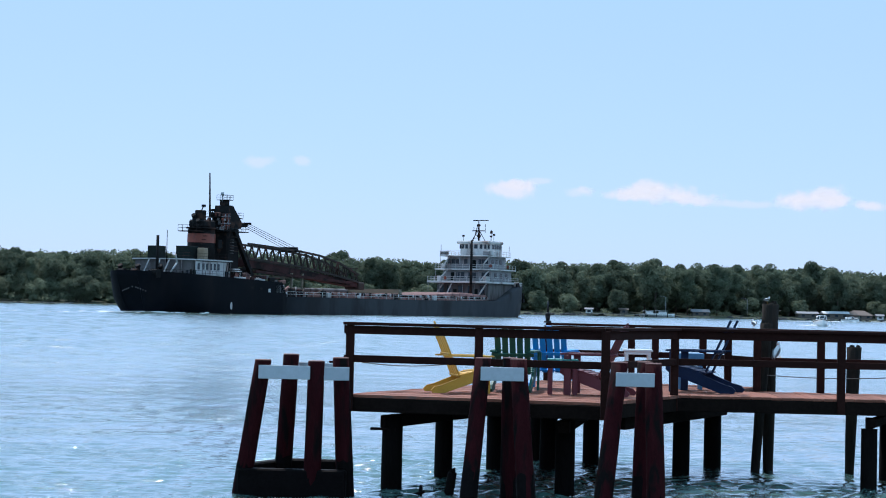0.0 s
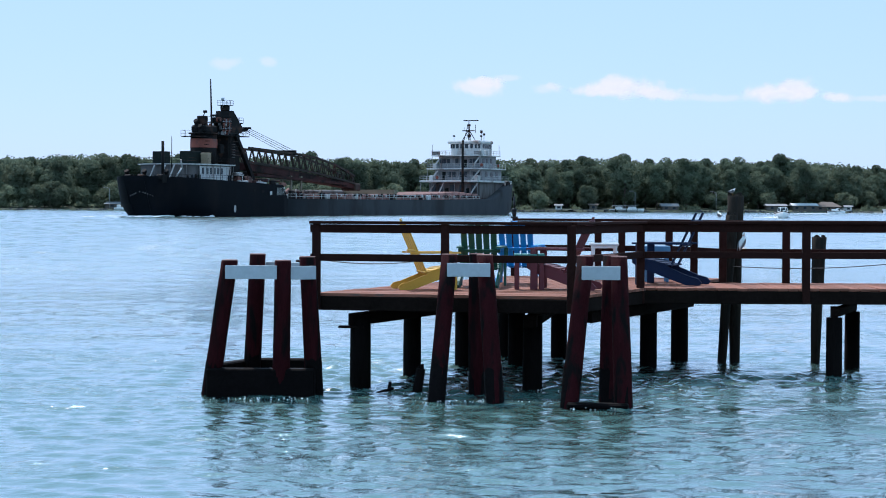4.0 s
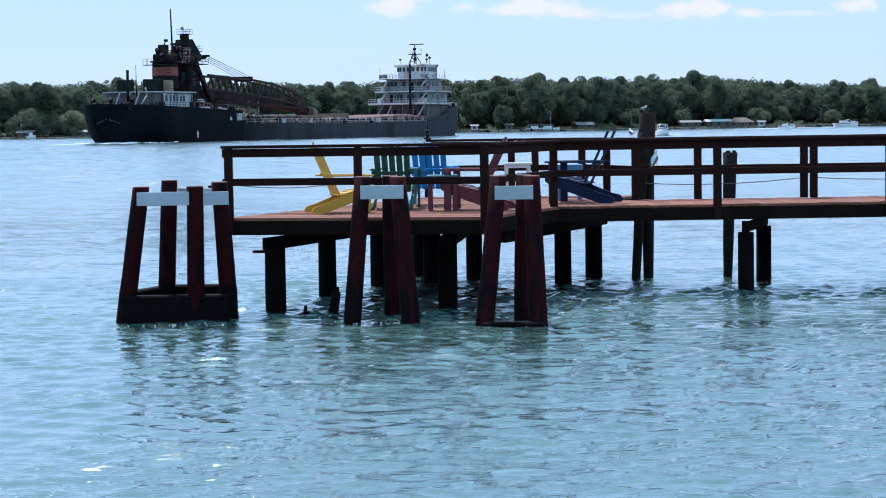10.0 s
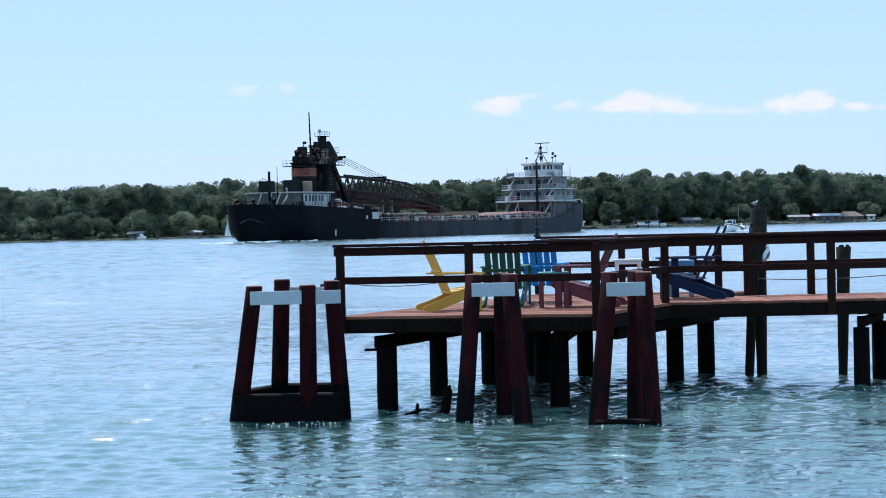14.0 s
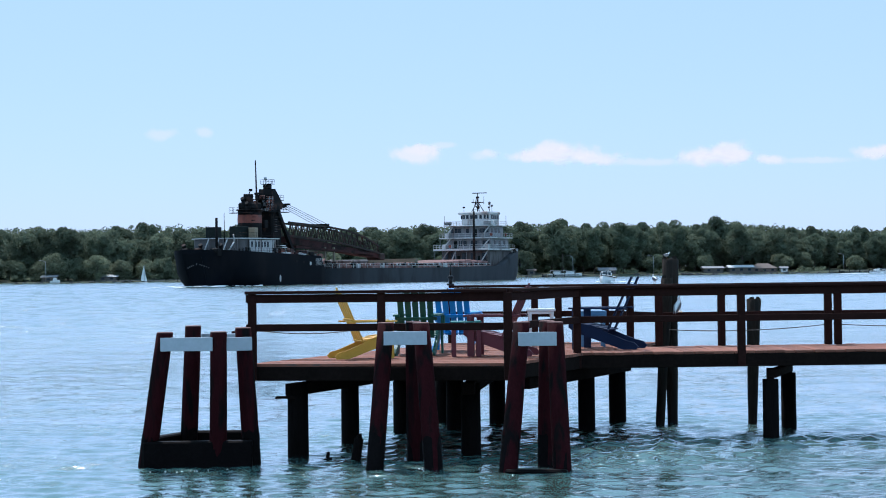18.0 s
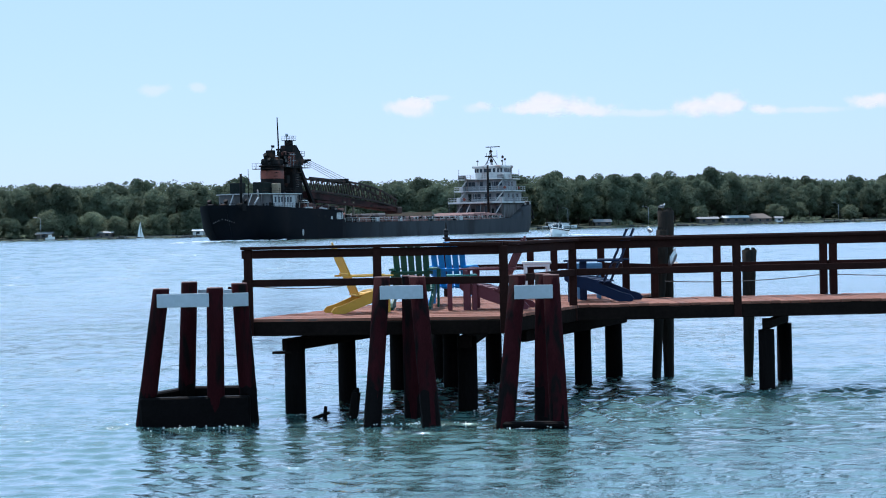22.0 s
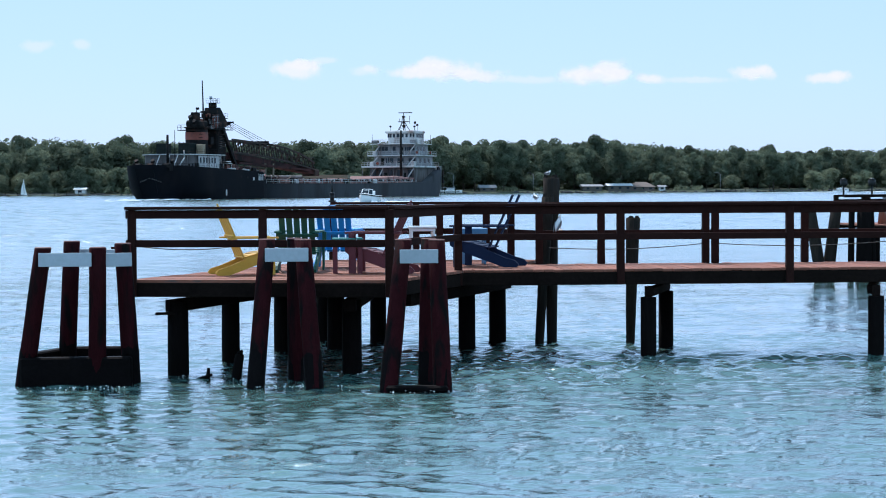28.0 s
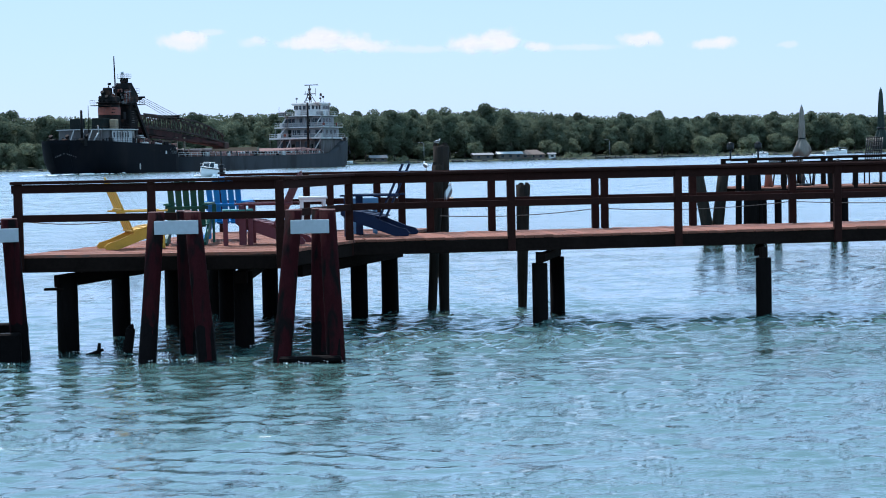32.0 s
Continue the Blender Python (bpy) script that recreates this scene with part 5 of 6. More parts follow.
def ship_mid():
    global AFT
    AFT = (0.0, -0.35, (1, 1, 1))
    rng_clip = random.Random(12)
    for k in range(22):
        s = 56 + k * 3.6
        part("hatch_cover", Shape().box((s, -6.4, 3.8), (s + 3.2, 6.4, 5.0 + 0.9 * max(0, 1 - abs(k - 17) / 7.0)), None, 0.15), M_HATCH, SHIP, "dull red hatch cover" if k == 0 else "")
    ship_rail([(40, -8.3), (128, -8.3)], 3.9, h=0.95, gap=3.2)
    part("deck_pipe", Shape().rod((58, 6.8, 5.3), (100, 6.8, 5.6), 0.55, n=6), M_SHIPGREY, SHIP, "grey pipe along the deck")
    for k in range(90):
        x = 57 + k * 0.86
        part("hatch_clip", Shape().box((x, -6.75, 4.5), (x + rng_clip.uniform(0.2, 0.5), -6.42, 4.8 + rng_clip.uniform(0.1, 0.35))), rng_clip.choice((M_SHIPWHITE, M_HATCH, M_TROUGH, M_SHIPBLACK)), SHIP)
    part("hatch_crane", Shape().box((88, -6.4, 5.2), (89.2, 6.4, 6.1)).box((88.2, -6.6, 3.9), (89, -6.1, 5.4)).box((88.2, 6.1, 3.9), (89, 6.6, 5.4)), M_BUFF, SHIP)
    rng = random.Random(4)
    for k in range(22):
        s = rng.uniform(36, 122)
        y = rng.choice((-7.4, -7.0, 6.8))
        h = rng.uniform(0.5, 1.2)
        part("deck_fitting", Shape().box((s, y - 0.3, 3.9), (s + rng.uniform(0.5, 1.6), y + 0.3, 3.9 + h), None, 0.08), rng.choice((M_SHIPWHITE, M_SHIPBLACK, M_RUST, M_BUFF)), SHIP)
    blockpart("white_locker", (35.5, -8.5, 4.5), (38.6, -6.2, 6.1), M_SHIPWHITE)
    for s, z, w, h, mt in ((27, 5.2, 0.9, 0.45, M_SHIPBLACK), (30, 5.0, 0.9, 0.45, M_SHIPBLACK), (33, 4.6, 0.7, 0.7, M_SHIPWHITE)):
        part("hull_port", Shape().box((s, SIDE * 8.51 - 0.03, z), (s + w, SIDE * 8.51 + 0.03, z + h)), mt, SHIP)
    wash = Shape()
    for k in range(160):
        d = rng.random()
        x, y = 4 - 46 * d * d, rng.uniform(-1, 1) * (4 + 5 * d) - 2
        r = rng.uniform(0.15, 0.4) * (1.1 - d)
        wash.loft([ring((x, y), r * 6, r * 2.5, 6, 0.38, 0, 0.3, rng), ring((x, y), r * 3, r * 1.2, 6, 0.38 + r * 0.8, 0, 0.3, rng)])
    for k in range(24):
        s = rng.uniform(2, 13)
        wash.loft([ring((s, -half_beam(s) - 0.3), rng.uniform(0.4, 1.5), 0.25, 6, 0.35, 0, 0.3, rng), ring((s, -half_beam(s) - 0.2), 0.5, 0.1, 6, 0.35 + rng.uniform(0.1, 0.35), 0, 0.3, rng)])
    tagged(part("stern_wash", wash, M_FOAM, SHIP, "white propeller wash under the stern"), kind="stuff")
    # hull mark and name, plain bars
    part("hull_mark", Shape().loft([[(20.6 + 0.35 * math.cos(a), SIDE * 8.58, 1.9 + 0.7 * math.sin(a)) for a in [k * math.pi / 6 for k in range(12)]],
                                    [(20.6 + 0.35 * math.cos(a), SIDE * 8.53, 1.9 + 0.7 * math.sin(a)) for a in [k * math.pi / 6 for k in range(12)]]], smooth=False), M_SHIPWHITE, SHIP, "small white oval hull mark")
    for k in range(12):
        if k in (4, 6):
            continue
        y = 0.9 - k * 0.40
        s = 0.4
        while half_beam(s) < abs(y) + 0.02:
            s += 0.05
        a = -math.degrees(math.atan2(half_beam(s + 0.3) - half_beam(s), 0.3)) if abs(y) > 0.5 else -90
        part("name_bar", Shape().box((-0.03, -0.09, -0.12), (0.03, 0.09, 0.12), pose(s + 0.42 - 0.22, y, 5.0 - 0.10 * abs(k - 5.5) ** 1.2)), M_SHIPGREY, SHIP)


ship_mid()


def ship_fore():
    """Forecastle and pilothouse: each tier stands further forward than the one below."""
    global AFT
    AFT = (0.0, 0.0, (1, 1, 1))
    base = blockpart("forecastle_house", (131.0, -6.9, 4.0), (145.0, 6.9, 7.9), M_SHIPGREY, None, 0.1, "shaded grey forecastle house")
    blockpart("forecastle_deck", (127.7, -7.9, 7.95), (145.5, 7.9, 8.4), M_SHIPWHITE, None, 0.05, "white-edged forecastle deck")
    t3 = blockpart("texas_house", (133.2, -6.5, 8.4), (144.3, 6.5, 11.1), M_SHIPWALL, None, 0.1)
    blockpart("bridge_deck", (130.7, -7.5, 11.1), (144.8, 7.5, 11.4), M_SHIPWHITE, None, 0.05)
    t2 = blockpart("upper_house", (133.8, -5.7, 11.4), (142.8, 5.7, 14.35), M_SHIPWALL, None, 0.1)
    blockpart("wing_deck", (131.5, -6.6, 14.35), (143.5, 6.6, 14.6), M_SHIPWHITE, None, 0.05)
    # wheelhouse, its after end curved
    out = [(136.4 + 1.4 * (1 - math.cos(a)), 4.2 * math.sin(a)) for a in [math.pi / 2 - math.pi * k / 10 for k in range(11)]]
    plan = [(x, y) for x, y in out][::-1] + [(143.4, 4.2), (143.4, -4.2)]
    wh = part("wheelhouse", Shape().plate(plan, 14.6, 17.5), M_SHIPWHITE, SHIP, "white wheelhouse with a band of windows")
    blockpart("wheelhouse_roof", (136.0, -4.5, 17.5), (143.9, 4.5, 18.3), M_SHIPWHITE, wh, 0.25, "thick white roof visor")
    for k in range(8):
        a = math.pi * (k - 3.5) / 10.5
        x, y = 136.4 + 1.4 * (1 - math.cos(a)), 4.2 * math.sin(a)
        part("window", Shape().box((-0.06, -0.42, -0.5), (0.06, 0.42, 0.5), pose(x, y, 16.9, 0, 0, math.degrees(math.atan2(-1.4 * math.sin(a), 4.2 * math.cos(a))) * -1.0)), M_GLASS, wh)
    windows(wh, [(x, SIDE * 4.22, 16.9) for x in (138.6, 139.9, 141.2, 142.5)], 1.0, 1.0, 0)
    windows(t2, [(133.78, y, 13.2) for y in (5.0, 4.0, 3.0, 0.7, -3.0, -4.0, -5.0)], 0.85, 1.1, 1)
    windows(t3, [(133.18, y, 9.9) for y in (2.4, 1.2, -0.9, -1.9, -4.4, -5.4)], 0.95, 1.3, 1)
    windows(t2, [(x, SIDE * 5.72, 13.2) for x in (135.4, 137.6, 139.8)], 1.2, 1.1, 0)
    windows(t3, [(x, SIDE * 6.52, 9.9) for x in (135.4, 138.4, 141.4)], 1.3, 1.2, 0)
    windows(base, [(130.98, y, 6.4) for y in (5.6, 3.6, 0.6, -2.0, -5.2)], 1.1, 1.8, 1)
    for z, a, b, e in ((8.4, 127.8, 7.8, 145.4), (11.4, 130.8, 7.4, 144.7), (14.6, 131.6, 6.5, 143.4)):
        ship_rail([(e, b), (a, b), (a, -b), (e, -b)], z, None, 1.05, 1.7, 0.045)
    # raking braces between the decks, and stanchions
    for x, z0, z1, ys in ((131.9, 11.4, 14.3, ((6.3, 4.4), (-4.0, -6.2))), (131.2, 8.4, 11.1, ((6.9, 4.6), (-4.4, -6.6))), (129.0, 4.6, 7.9, ((6.6, 4.4), (3.6, 2.2), (-5.0, -7.0)))):
        for p, q in ys:
            part("deck_brace", Shape().beam((x, p, z0), (x + 0.6, q, z1), 0.34, 0.3), M_SHIPWHITE, SHIP)
    for z0, z1, x, b in ((4.4, 7.9, 128.0, 7.7), (8.4, 11.1, 130.9, 7.3), (11.4, 14.3, 131.7, 6.4)):
        for k in range(6):
            part("stanchion", Shape().rod((x, -b + 2 * b * k / 5, z0), (x, -b + 2 * b * k / 5, z1), 0.06, n=5), M_SHIPWALL, SHIP)
    for wall, x, y, z in ((t3, 133.16, 3.9, 9.6), (t2, 133.76, -1.6, 12.6), (base, 130.96, 2.0, 5.6), (base, 130.96, -3.6, 5.6)):
        part("door", Shape().box((x - 0.03, y - 0.45, z - 0.95), (x + 0.03, y + 0.45, z + 0.95)), M_SHIPGREEN, wall)
    # canvas dodgers and lockers on the wings
    part("dodger", Shape().box((131.6, 4.4, 14.7), (132.0, 6.5, 15.5), None, 0.05), M_SHIPGREY, SHIP)
    part("dodger", Shape().box((131.6, -6.5, 14.7), (132.0, -4.9, 15.6), None, 0.05), M_SHIPWALL, SHIP)
    for x, y, z in ((132.6, 6.2, 11.4), (129.0, 5.4, 8.4), (128.6, -7.0, 8.4), (132.0, -6.4, 14.6), (135.2, -6.0, 14.6)):
        part("locker", Shape().box((x, y - 0.5, z), (x + 1.4, y + 0.5, z + 1.2), None, 0.08), M_SHIPWHITE, SHIP)
    for x, y, z in ((130.7, -7.5, 12.1), (127.7, 3.0, 9.1), (140.0, -7.5, 12.1)):
        part("life_ring", Shape().rod((x, y, z), (x - 0.12, y, z), 0.4, 0.4, 12), M_ORANGE, SHIP)
    part("king_post", Shape().rod((126.0, -4.7, 4.0), (126.0, -4.7, 18.0), 0.34, 0.28, 8), M_SHIPBLACK, SHIP, "black steering pole before the pilothouse")
    # lattice mast over the wheelhouse
    ms = Shape().rod((139.0, 0, 18.2), (139.0, 0, 23.2), 0.16, 0.10, 6).rod((138.0, 0.9, 18.2), (138.9, 0.15, 22.4), 0.10, 0.08, 5).rod((138.0, -0.9, 18.2), (138.9, -0.15, 22.4), 0.10, 0.08, 5)
    ms.rod((139.0, -1.9, 18.2), (139.0, -0.2, 20.8), 0.10, n=5).rod((139.0, 1.9, 18.2), (139.0, 0.2, 20.8), 0.10, n=5)
    for z, w in ((19.0, 0.75), (19.8, 0.6), (20.6, 0.45), (21.4, 0.32)):
        ms.rod((138.4, -w, z), (138.4, w, z), 0.06, n=4).rod((138.4, -w, z), (138.4, w * 0.7, z + 0.8), 0.05, n=4)
    ms.box((138.5, -1.6, 20.7), (139.5, 1.6, 20.9)).rod((139, -1.8, 20.2), (139, -1.8, 22.4), 0.06, n=4).rod((139, 1.3, 20.8), (139, 1.3, 21.7), 0.06, n=4).box((138.7, -0.4, 21.9), (139.3, 0.4, 22.4), None, 0.1).box((138.7, -0.5, 19.2), (139.3, 0.3, 19.9), None, 0.1)
    part("fore_mast", ms, M_SHIPBLACK, SHIP, "dark lattice mast above the wheelhouse")
    part("radar_scanner", Shape().beam((139.0, -2.6, 23.3), (139.0, 1.5, 23.3), 0.2, 0.22), M_SHIPBLACK, SHIP)
    for x, y, h in ((139.5, -3.2, 2.8), (139.5, -3.9, 2.0), (138.0, 3.6, 1.6), (141.0, -2.4, 1.6)):
        part("aerial", Shape().rod((x, y, 18.2), (x, y, 18.2 + h), 0.05, n=4).box((x - 0.25, y - 0.25, 18.2 + h * 0.7), (x + 0.25, y + 0.25, 18.2 + h * 0.95), None, 0.05), M_SHIPBLACK, SHIP)
    for x, y in ((131.8, 6.4), (143.0, -6.4)):
        part("aerial", Shape().rod((x, y, 14.6), (x, y, 17.2), 0.05, n=4), M_SHIPBLACK, SHIP)
    # bow
    part("bow_ring", Shape().rod((144.6, -8.0, 7.6), (144.6, -8.35, 7.6), 0.8, 0.8, 12), M_SHIPBLACK, SHIP)
    ship_rail([(145.4, -8.0), (149.0, -7.2), (153.0, -4.7), (156.6, -1.2)], 7.4, None, 1.0, 1.4, 0.06)
    for x, y in ((146.0, -6.6), (148.8, -5.6)):
        part("bow_locker", Shape().box((x, y - 0.5, 7.0), (x + 1.6, y + 0.5, 8.5), None, 0.1), M_SHIPWHITE, SHIP)
    part("hull_anchor", Shape().rod((147.5, -8.35, 4.4), (147.5, -8.25, 6.0), 0.16, n=6).box((147.0, -8.6, 3.6), (148.0, -8.1, 4.5), None, 0.15), M_SHIPBLACK, SHIP)


ship_fore()


# ---- small craft ----
def motor_boat(label, m, L=6.5, cabin=True, canopy=True):
    t = thing("motor_boat", label, "boat", m)
    rings = []
    for f in (0, 0.25, 0.5, 0.7, 0.85, 0.95, 1.0):
        b = 1.2 * (1 - max(f - 0.45, 0) ** 2 / 0.55 ** 2 * 0.97) * L / 6.5
        top = (1.05 + 0.42 * f * f) * L / 6.5
        rings.append([(f * L - L / 2, -b, top), (f * L - L / 2 - 0.1, -b * 0.85, 0.15), (f * L - L / 2 - 0.3 * f, 0, -0.35), (f * L - L / 2 - 0.1, b * 0.85, 0.15), (f * L - L / 2, b, top)])
    part("hull", Shape().loft(rings, closed=True), M_BOATWHITE, t)
    k = L / 6.5
    part("deck_well", Shape().box((-L * 0.40, -0.85 * k, 0.98 * k), (L * 0.1, 0.85 * k, 1.10 * k), None, 0.05), M_BUFF, t)
    part("console", Shape().box((-L * 0.12, -0.55 * k, 1.05 * k), (L * 0.06, 0.55 * k, 1.75 * k), None, 0.12), M_BOATWHITE, t)
    part("foredeck", Shape().loft([[(L * 0.08, -0.98 * k, 1.12 * k), (L * 0.08, 0, 1.42 * k), (L * 0.08, 0.98 * k, 1.12 * k)], [(L * 0.28, -0.75 * k, 1.25 * k), (L * 0.28, 0, 1.46 * k), (L * 0.28, 0.75 * k, 1.25 * k)],
                                   [(L * 0.46, -0.12 * k, 1.38 * k), (L * 0.46, 0, 1.44 * k), (L * 0.46, 0.12 * k, 1.38 * k)]], closed=False, caps=False), M_BOATWHITE, t)
    for side in (0, 4):
        part("rub_rail", Shape().tube([(r[side][0], r[side][1] * 1.02, r[side][2] - 0.14 * k) for r in rings], 0.08, 5), M_SHIPGREEN, t)
    screen = [[(L * 0.10, -0.9 * k, 1.2 * k), (L * 0.22, -0.5 * k, 1.38 * k), (L * 0.22, 0.5 * k, 1.38 * k), (L * 0.10, 0.9 * k, 1.2 * k)],
              [(L * 0.02, -0.8 * k, 1.95 * k), (L * 0.14, -0.45 * k, 2.0 * k), (L * 0.14, 0.45 * k, 2.0 * k), (L * 0.02, 0.8 * k, 1.95 * k)]]
    part("windscreen", Shape().loft(screen, closed=False, caps=False), M_GLASS, t)
    frame_bars = Shape().tube(screen[1], 0.06, 5)
    for a, b in zip(*screen):
        frame_bars.rod(a, b, 0.05, n=5)
    part("windscreen_frame", frame_bars, M_BOATWHITE, t, "white windscreen frame")
    part("bow_rail", Shape().tube([(L * 0.24, -0.8 * k, 1.75 * k), (L * 0.40, -0.35 * k, 1.85 * k), (L * 0.46, 0, 1.88 * k), (L * 0.40, 0.35 * k, 1.85 * k), (L * 0.24, 0.8 * k, 1.75 * k)], 0.035, 5), M_GALV, t)
    for y in (-0.4, 0.4):
        part("seat", Shape().box((-L * 0.24, (y - 0.28) * k, 1.1 * k), (-L * 0.16, (y + 0.28) * k, 1.75 * k), None, 0.1), M_BOATWHITE, t)
    if canopy:
        part("canopy", Shape().box((-L * 0.25, -0.9, 1.85), (L * 0.05, 0.9, 1.92), None, 0.03), M_CANVAS, t)
        for x in (-L * 0.23, L * 0.04):
            for y in (-0.84, 0.84):
                part("canopy_pole", Shape().rod((x, y, 0.85), (x, y, 1.86), 0.03, n=5), M_GALV, t)
    part("outboard_motor", Shape().box((-L * 0.5 - 0.45, -0.25, 0.1), (-L * 0.5, 0.25, 1.15), None, 0.1), M_BLACK, t)
    rng = random.Random(int(L * 10))
    sh = Shape()
    for k in range(140):
        d = rng.random() ** 0.7
        x = -L * 0.5 - 26 * d
        r = rng.uniform(0.08, 0.32) * (1.2 - d)
        w = 0.5 + 3.0 * d
        y = rng.choice((-1, 1)) * w * rng.uniform(0.75, 1.1) if rng.random() < 0.7 else rng.uniform(-w, w)
        sh.loft([ring((x, y), r * 4, r * 2, 6, 0.0, 0, 0.3, rng), ring((x, y), r * 2.4, r * 1.0, 6, r * 0.8, 0, 0.3, rng)], smooth=True)
    for k in range(26):
        x = L * rng.uniform(-0.5, 0.35)
        y = rng.choice((-1, 1)) * rng.uniform(1.0, 1.7)
        r = rng.uniform(0.15, 0.4)
        sh.loft([ring((x, y), r * 2.5, r, 6, 0.0, 0, 0.3, rng), ring((x, y), r, r * 0.5, 6, r * 1.0, 0, 0.3, rng)], smooth=True)
    tagged(part("wake", sh, M_FOAM, t, "white foam of the wake"), kind="stuff")
    return t


def sail_boat(m):
    t = thing("sail_boat", "small sailing boat with two white sails off the far shore", "boat", m)
    rings = []
    for f in (0, 0.3, 0.6, 0.85, 1.0):
        b = 1.1 * (1 - (abs(f - 0.4) / 0.62) ** 2.2)
        rings.append([(f * 7 - 3.5, -b, 0.9), (f * 7 - 3.5, -b * 0.7, 0.1), (f * 7 - 3.5, b * 0.7, 0.1), (f * 7 - 3.5, b, 0.9)])
    part("hull", Shape().loft(rings), M_WHITE, t)
    part("mast", Shape().rod((0.4, 0, 0.8), (0.4, 0, 10.2), 0.07, n=6), M_GALV, t)
    part("main_sail", Shape().loft([[(0.3, 0.02, 1.5), (-2.9, 0.02, 1.5)], [(0.3, 0.25, 5.0), (-1.7, 0.3, 5.0)], [(0.3, 0.05, 9.9), (0.1, 0.05, 9.9)]], closed=False, caps=False), M_SAIL, t)
    part("jib", Shape().loft([[(0.6, 0.02, 1.3), (3.3, 0.02, 1.2)], [(0.55, 0.2, 4.5), (1.9, 0.2, 4.5)], [(0.5, 0.02, 8.4), (0.6, 0.02, 8.4)]], closed=False, caps=False), M_SAIL, t)
    return t


# ---- second dock up the bank ----
def second_dock():
    y0, y1, z, top = 47.4, 50.0, 1.43, 2.20
    d = thing("neighbour_dock", "dark wooden dock with rails and leaning piles further along", "dock")
    rng = random.Random(21)
    for k in range(34):
        x = 14.9 + k * 0.29
        part("plank", Shape().box((x, y0, z - 0.05), (x + 0.28, y1, z), None, 0.008), M_DECK, d)
    for y in (y0, y1):
        part("rim_joist", Shape().beam((14.9, y, z - 0.10), (24.8, y, z - 0.10), 0.06, 0.10, 0.01), M_BEAM, d)
    for y, x0 in ((y0 + 0.05, 14.42), (y1 - 0.05, 14.9)):
        part("top_rail", Shape().beam((x0, y, top - 0.03), (24.8, y, top + 0.05), 0.16, 0.06, 0.008), M_BEAM, d)
        part("mid_rail", Shape().beam((15.0, y, top - 0.16), (24.8, y, top - 0.09), 0.05, 0.07, 0.006), M_BEAM, d)
        for x in (14.95, 15.85, 17.15, 17.85, 18.8, 20.6, 22.2, 24.0):
            part("rail_post", Shape().box((x - 0.06, y - 0.06, z - 0.2), (x + 0.06, y + 0.06, top), None, 0.01), M_BEAM, d)
    for x in (15.35, 15.76, 17.31, 17.62, 20.0, 22.5):
        part("piling", Shape().loft([ring((x, y0 + 0.25), 0.10, 0.10, 12, -1.0, 0, 0.04, rng), ring((x, y0 + 0.25), 0.095, 0.095, 12, z - 0.26, 0, 0.04, rng)]), M_PILE, d)
    for (fx, hx, r, y, h) in ((13.94, 13.60, 0.15, 47.9, 1.95), (14.14, 14.38, 0.15, 48.0, 1.95), (14.55, 14.58, 0.08, 47.3, 2.0), (14.86, 14.88, 0.19, 47.2, 1.9), (15.14, 15.05, 0.08, 47.2, 1.9)):
        sh = Shape()
        sh.loft([ring((fx + (hx - fx) * f, y), r * (1.08 - 0.1 * f), r * (1.08 - 0.1 * f), 12, h * f, 0.3, 0.05, rng) for f in (-0.4, 0.0, 0.3, 0.6, 1.0)])
        part("leaning_piling", sh, M_GREYPILE if fx < 14.5 else M_PILE, d)
    for x in (14.40, 15.16):
        sh = Shape().rod((x, y0 + 0.05, top), (x, y0 + 0.05, top + 0.27), 0.025, n=6).rod((x, y0 + 0.05, top + 0.25), (x, y0 + 0.05, top + 0.40), 0.09, 0.10, 8).rod((x, y0 + 0.05, top + 0.40), (x, y0 + 0.05, top + 0.45), 0.11, 0.02, 8)
        part("post_lantern", sh, M_BLACK, d, "small black torch lantern on the rail")
    part("hanging_rope", Shape().tube([(18.75, y0 - 0.05, z), (18.77, y0 - 0.08, 0.7), (18.70, y0 - 0.08, 0.32)], 0.025, 5), M_ROPE, d)
    # closed parasols
    def parasol(x, y, top_z, low, material, label):
        t = thing("closed_parasol", label, "parasol")
        part("pole", Shape().rod((x, y, z), (x, y, top_z - 0.1), 0.03, n=8), M_GALV, t)
        rings = []
        for f, r in ((0.0, 0.025), (0.08, 0.045), (0.35, 0.068), (0.62, 0.08), (0.68, 0.065), (0.74, 0.11), (0.90, 0.20), (1.0, 0.22)):
            zz = top_z + (low - top_z) * f
            rings.append([(x + r * (1.0 + 0.28 * math.cos(6 * a)) * math.cos(a), y + r * (1 + 0.28 * math.cos(6 * a)) * math.sin(a), zz + (0.08 * math.cos(3 * a + 1) if f > 0.8 else 0)) for a in [2 * math.pi * i / 24 for i in range(24)]])
        part("folded_canopy", Shape().loft(rings), material, t)
        part("canopy_strap", Shape().loft([ring((x, y), 0.105, 0.105, 16, top_z + (low - top_z) * 0.66), ring((x, y), 0.105, 0.105, 16, top_z + (low - top_z) * 0.69)]), M_BLACK, t)
        part("finial", Shape().rod((x, y, top_z - 0.02), (x, y, top_z + 0.06), 0.03, 0.01, 6), M_GALV, t)
        part("base_disc", Shape().rod((x, y, z), (x, y, z + 0.06), 0.26, 0.22, 14), M_BLACK, t)

    parasol(16.70, 48.4, 3.58, 2.30, M_PARASOL, "closed grey-beige garden parasol tied with a strap")
    parasol(18.95, 48.4, 4.02, 2.45, M_PARGREEN, "closed dark green garden parasol")

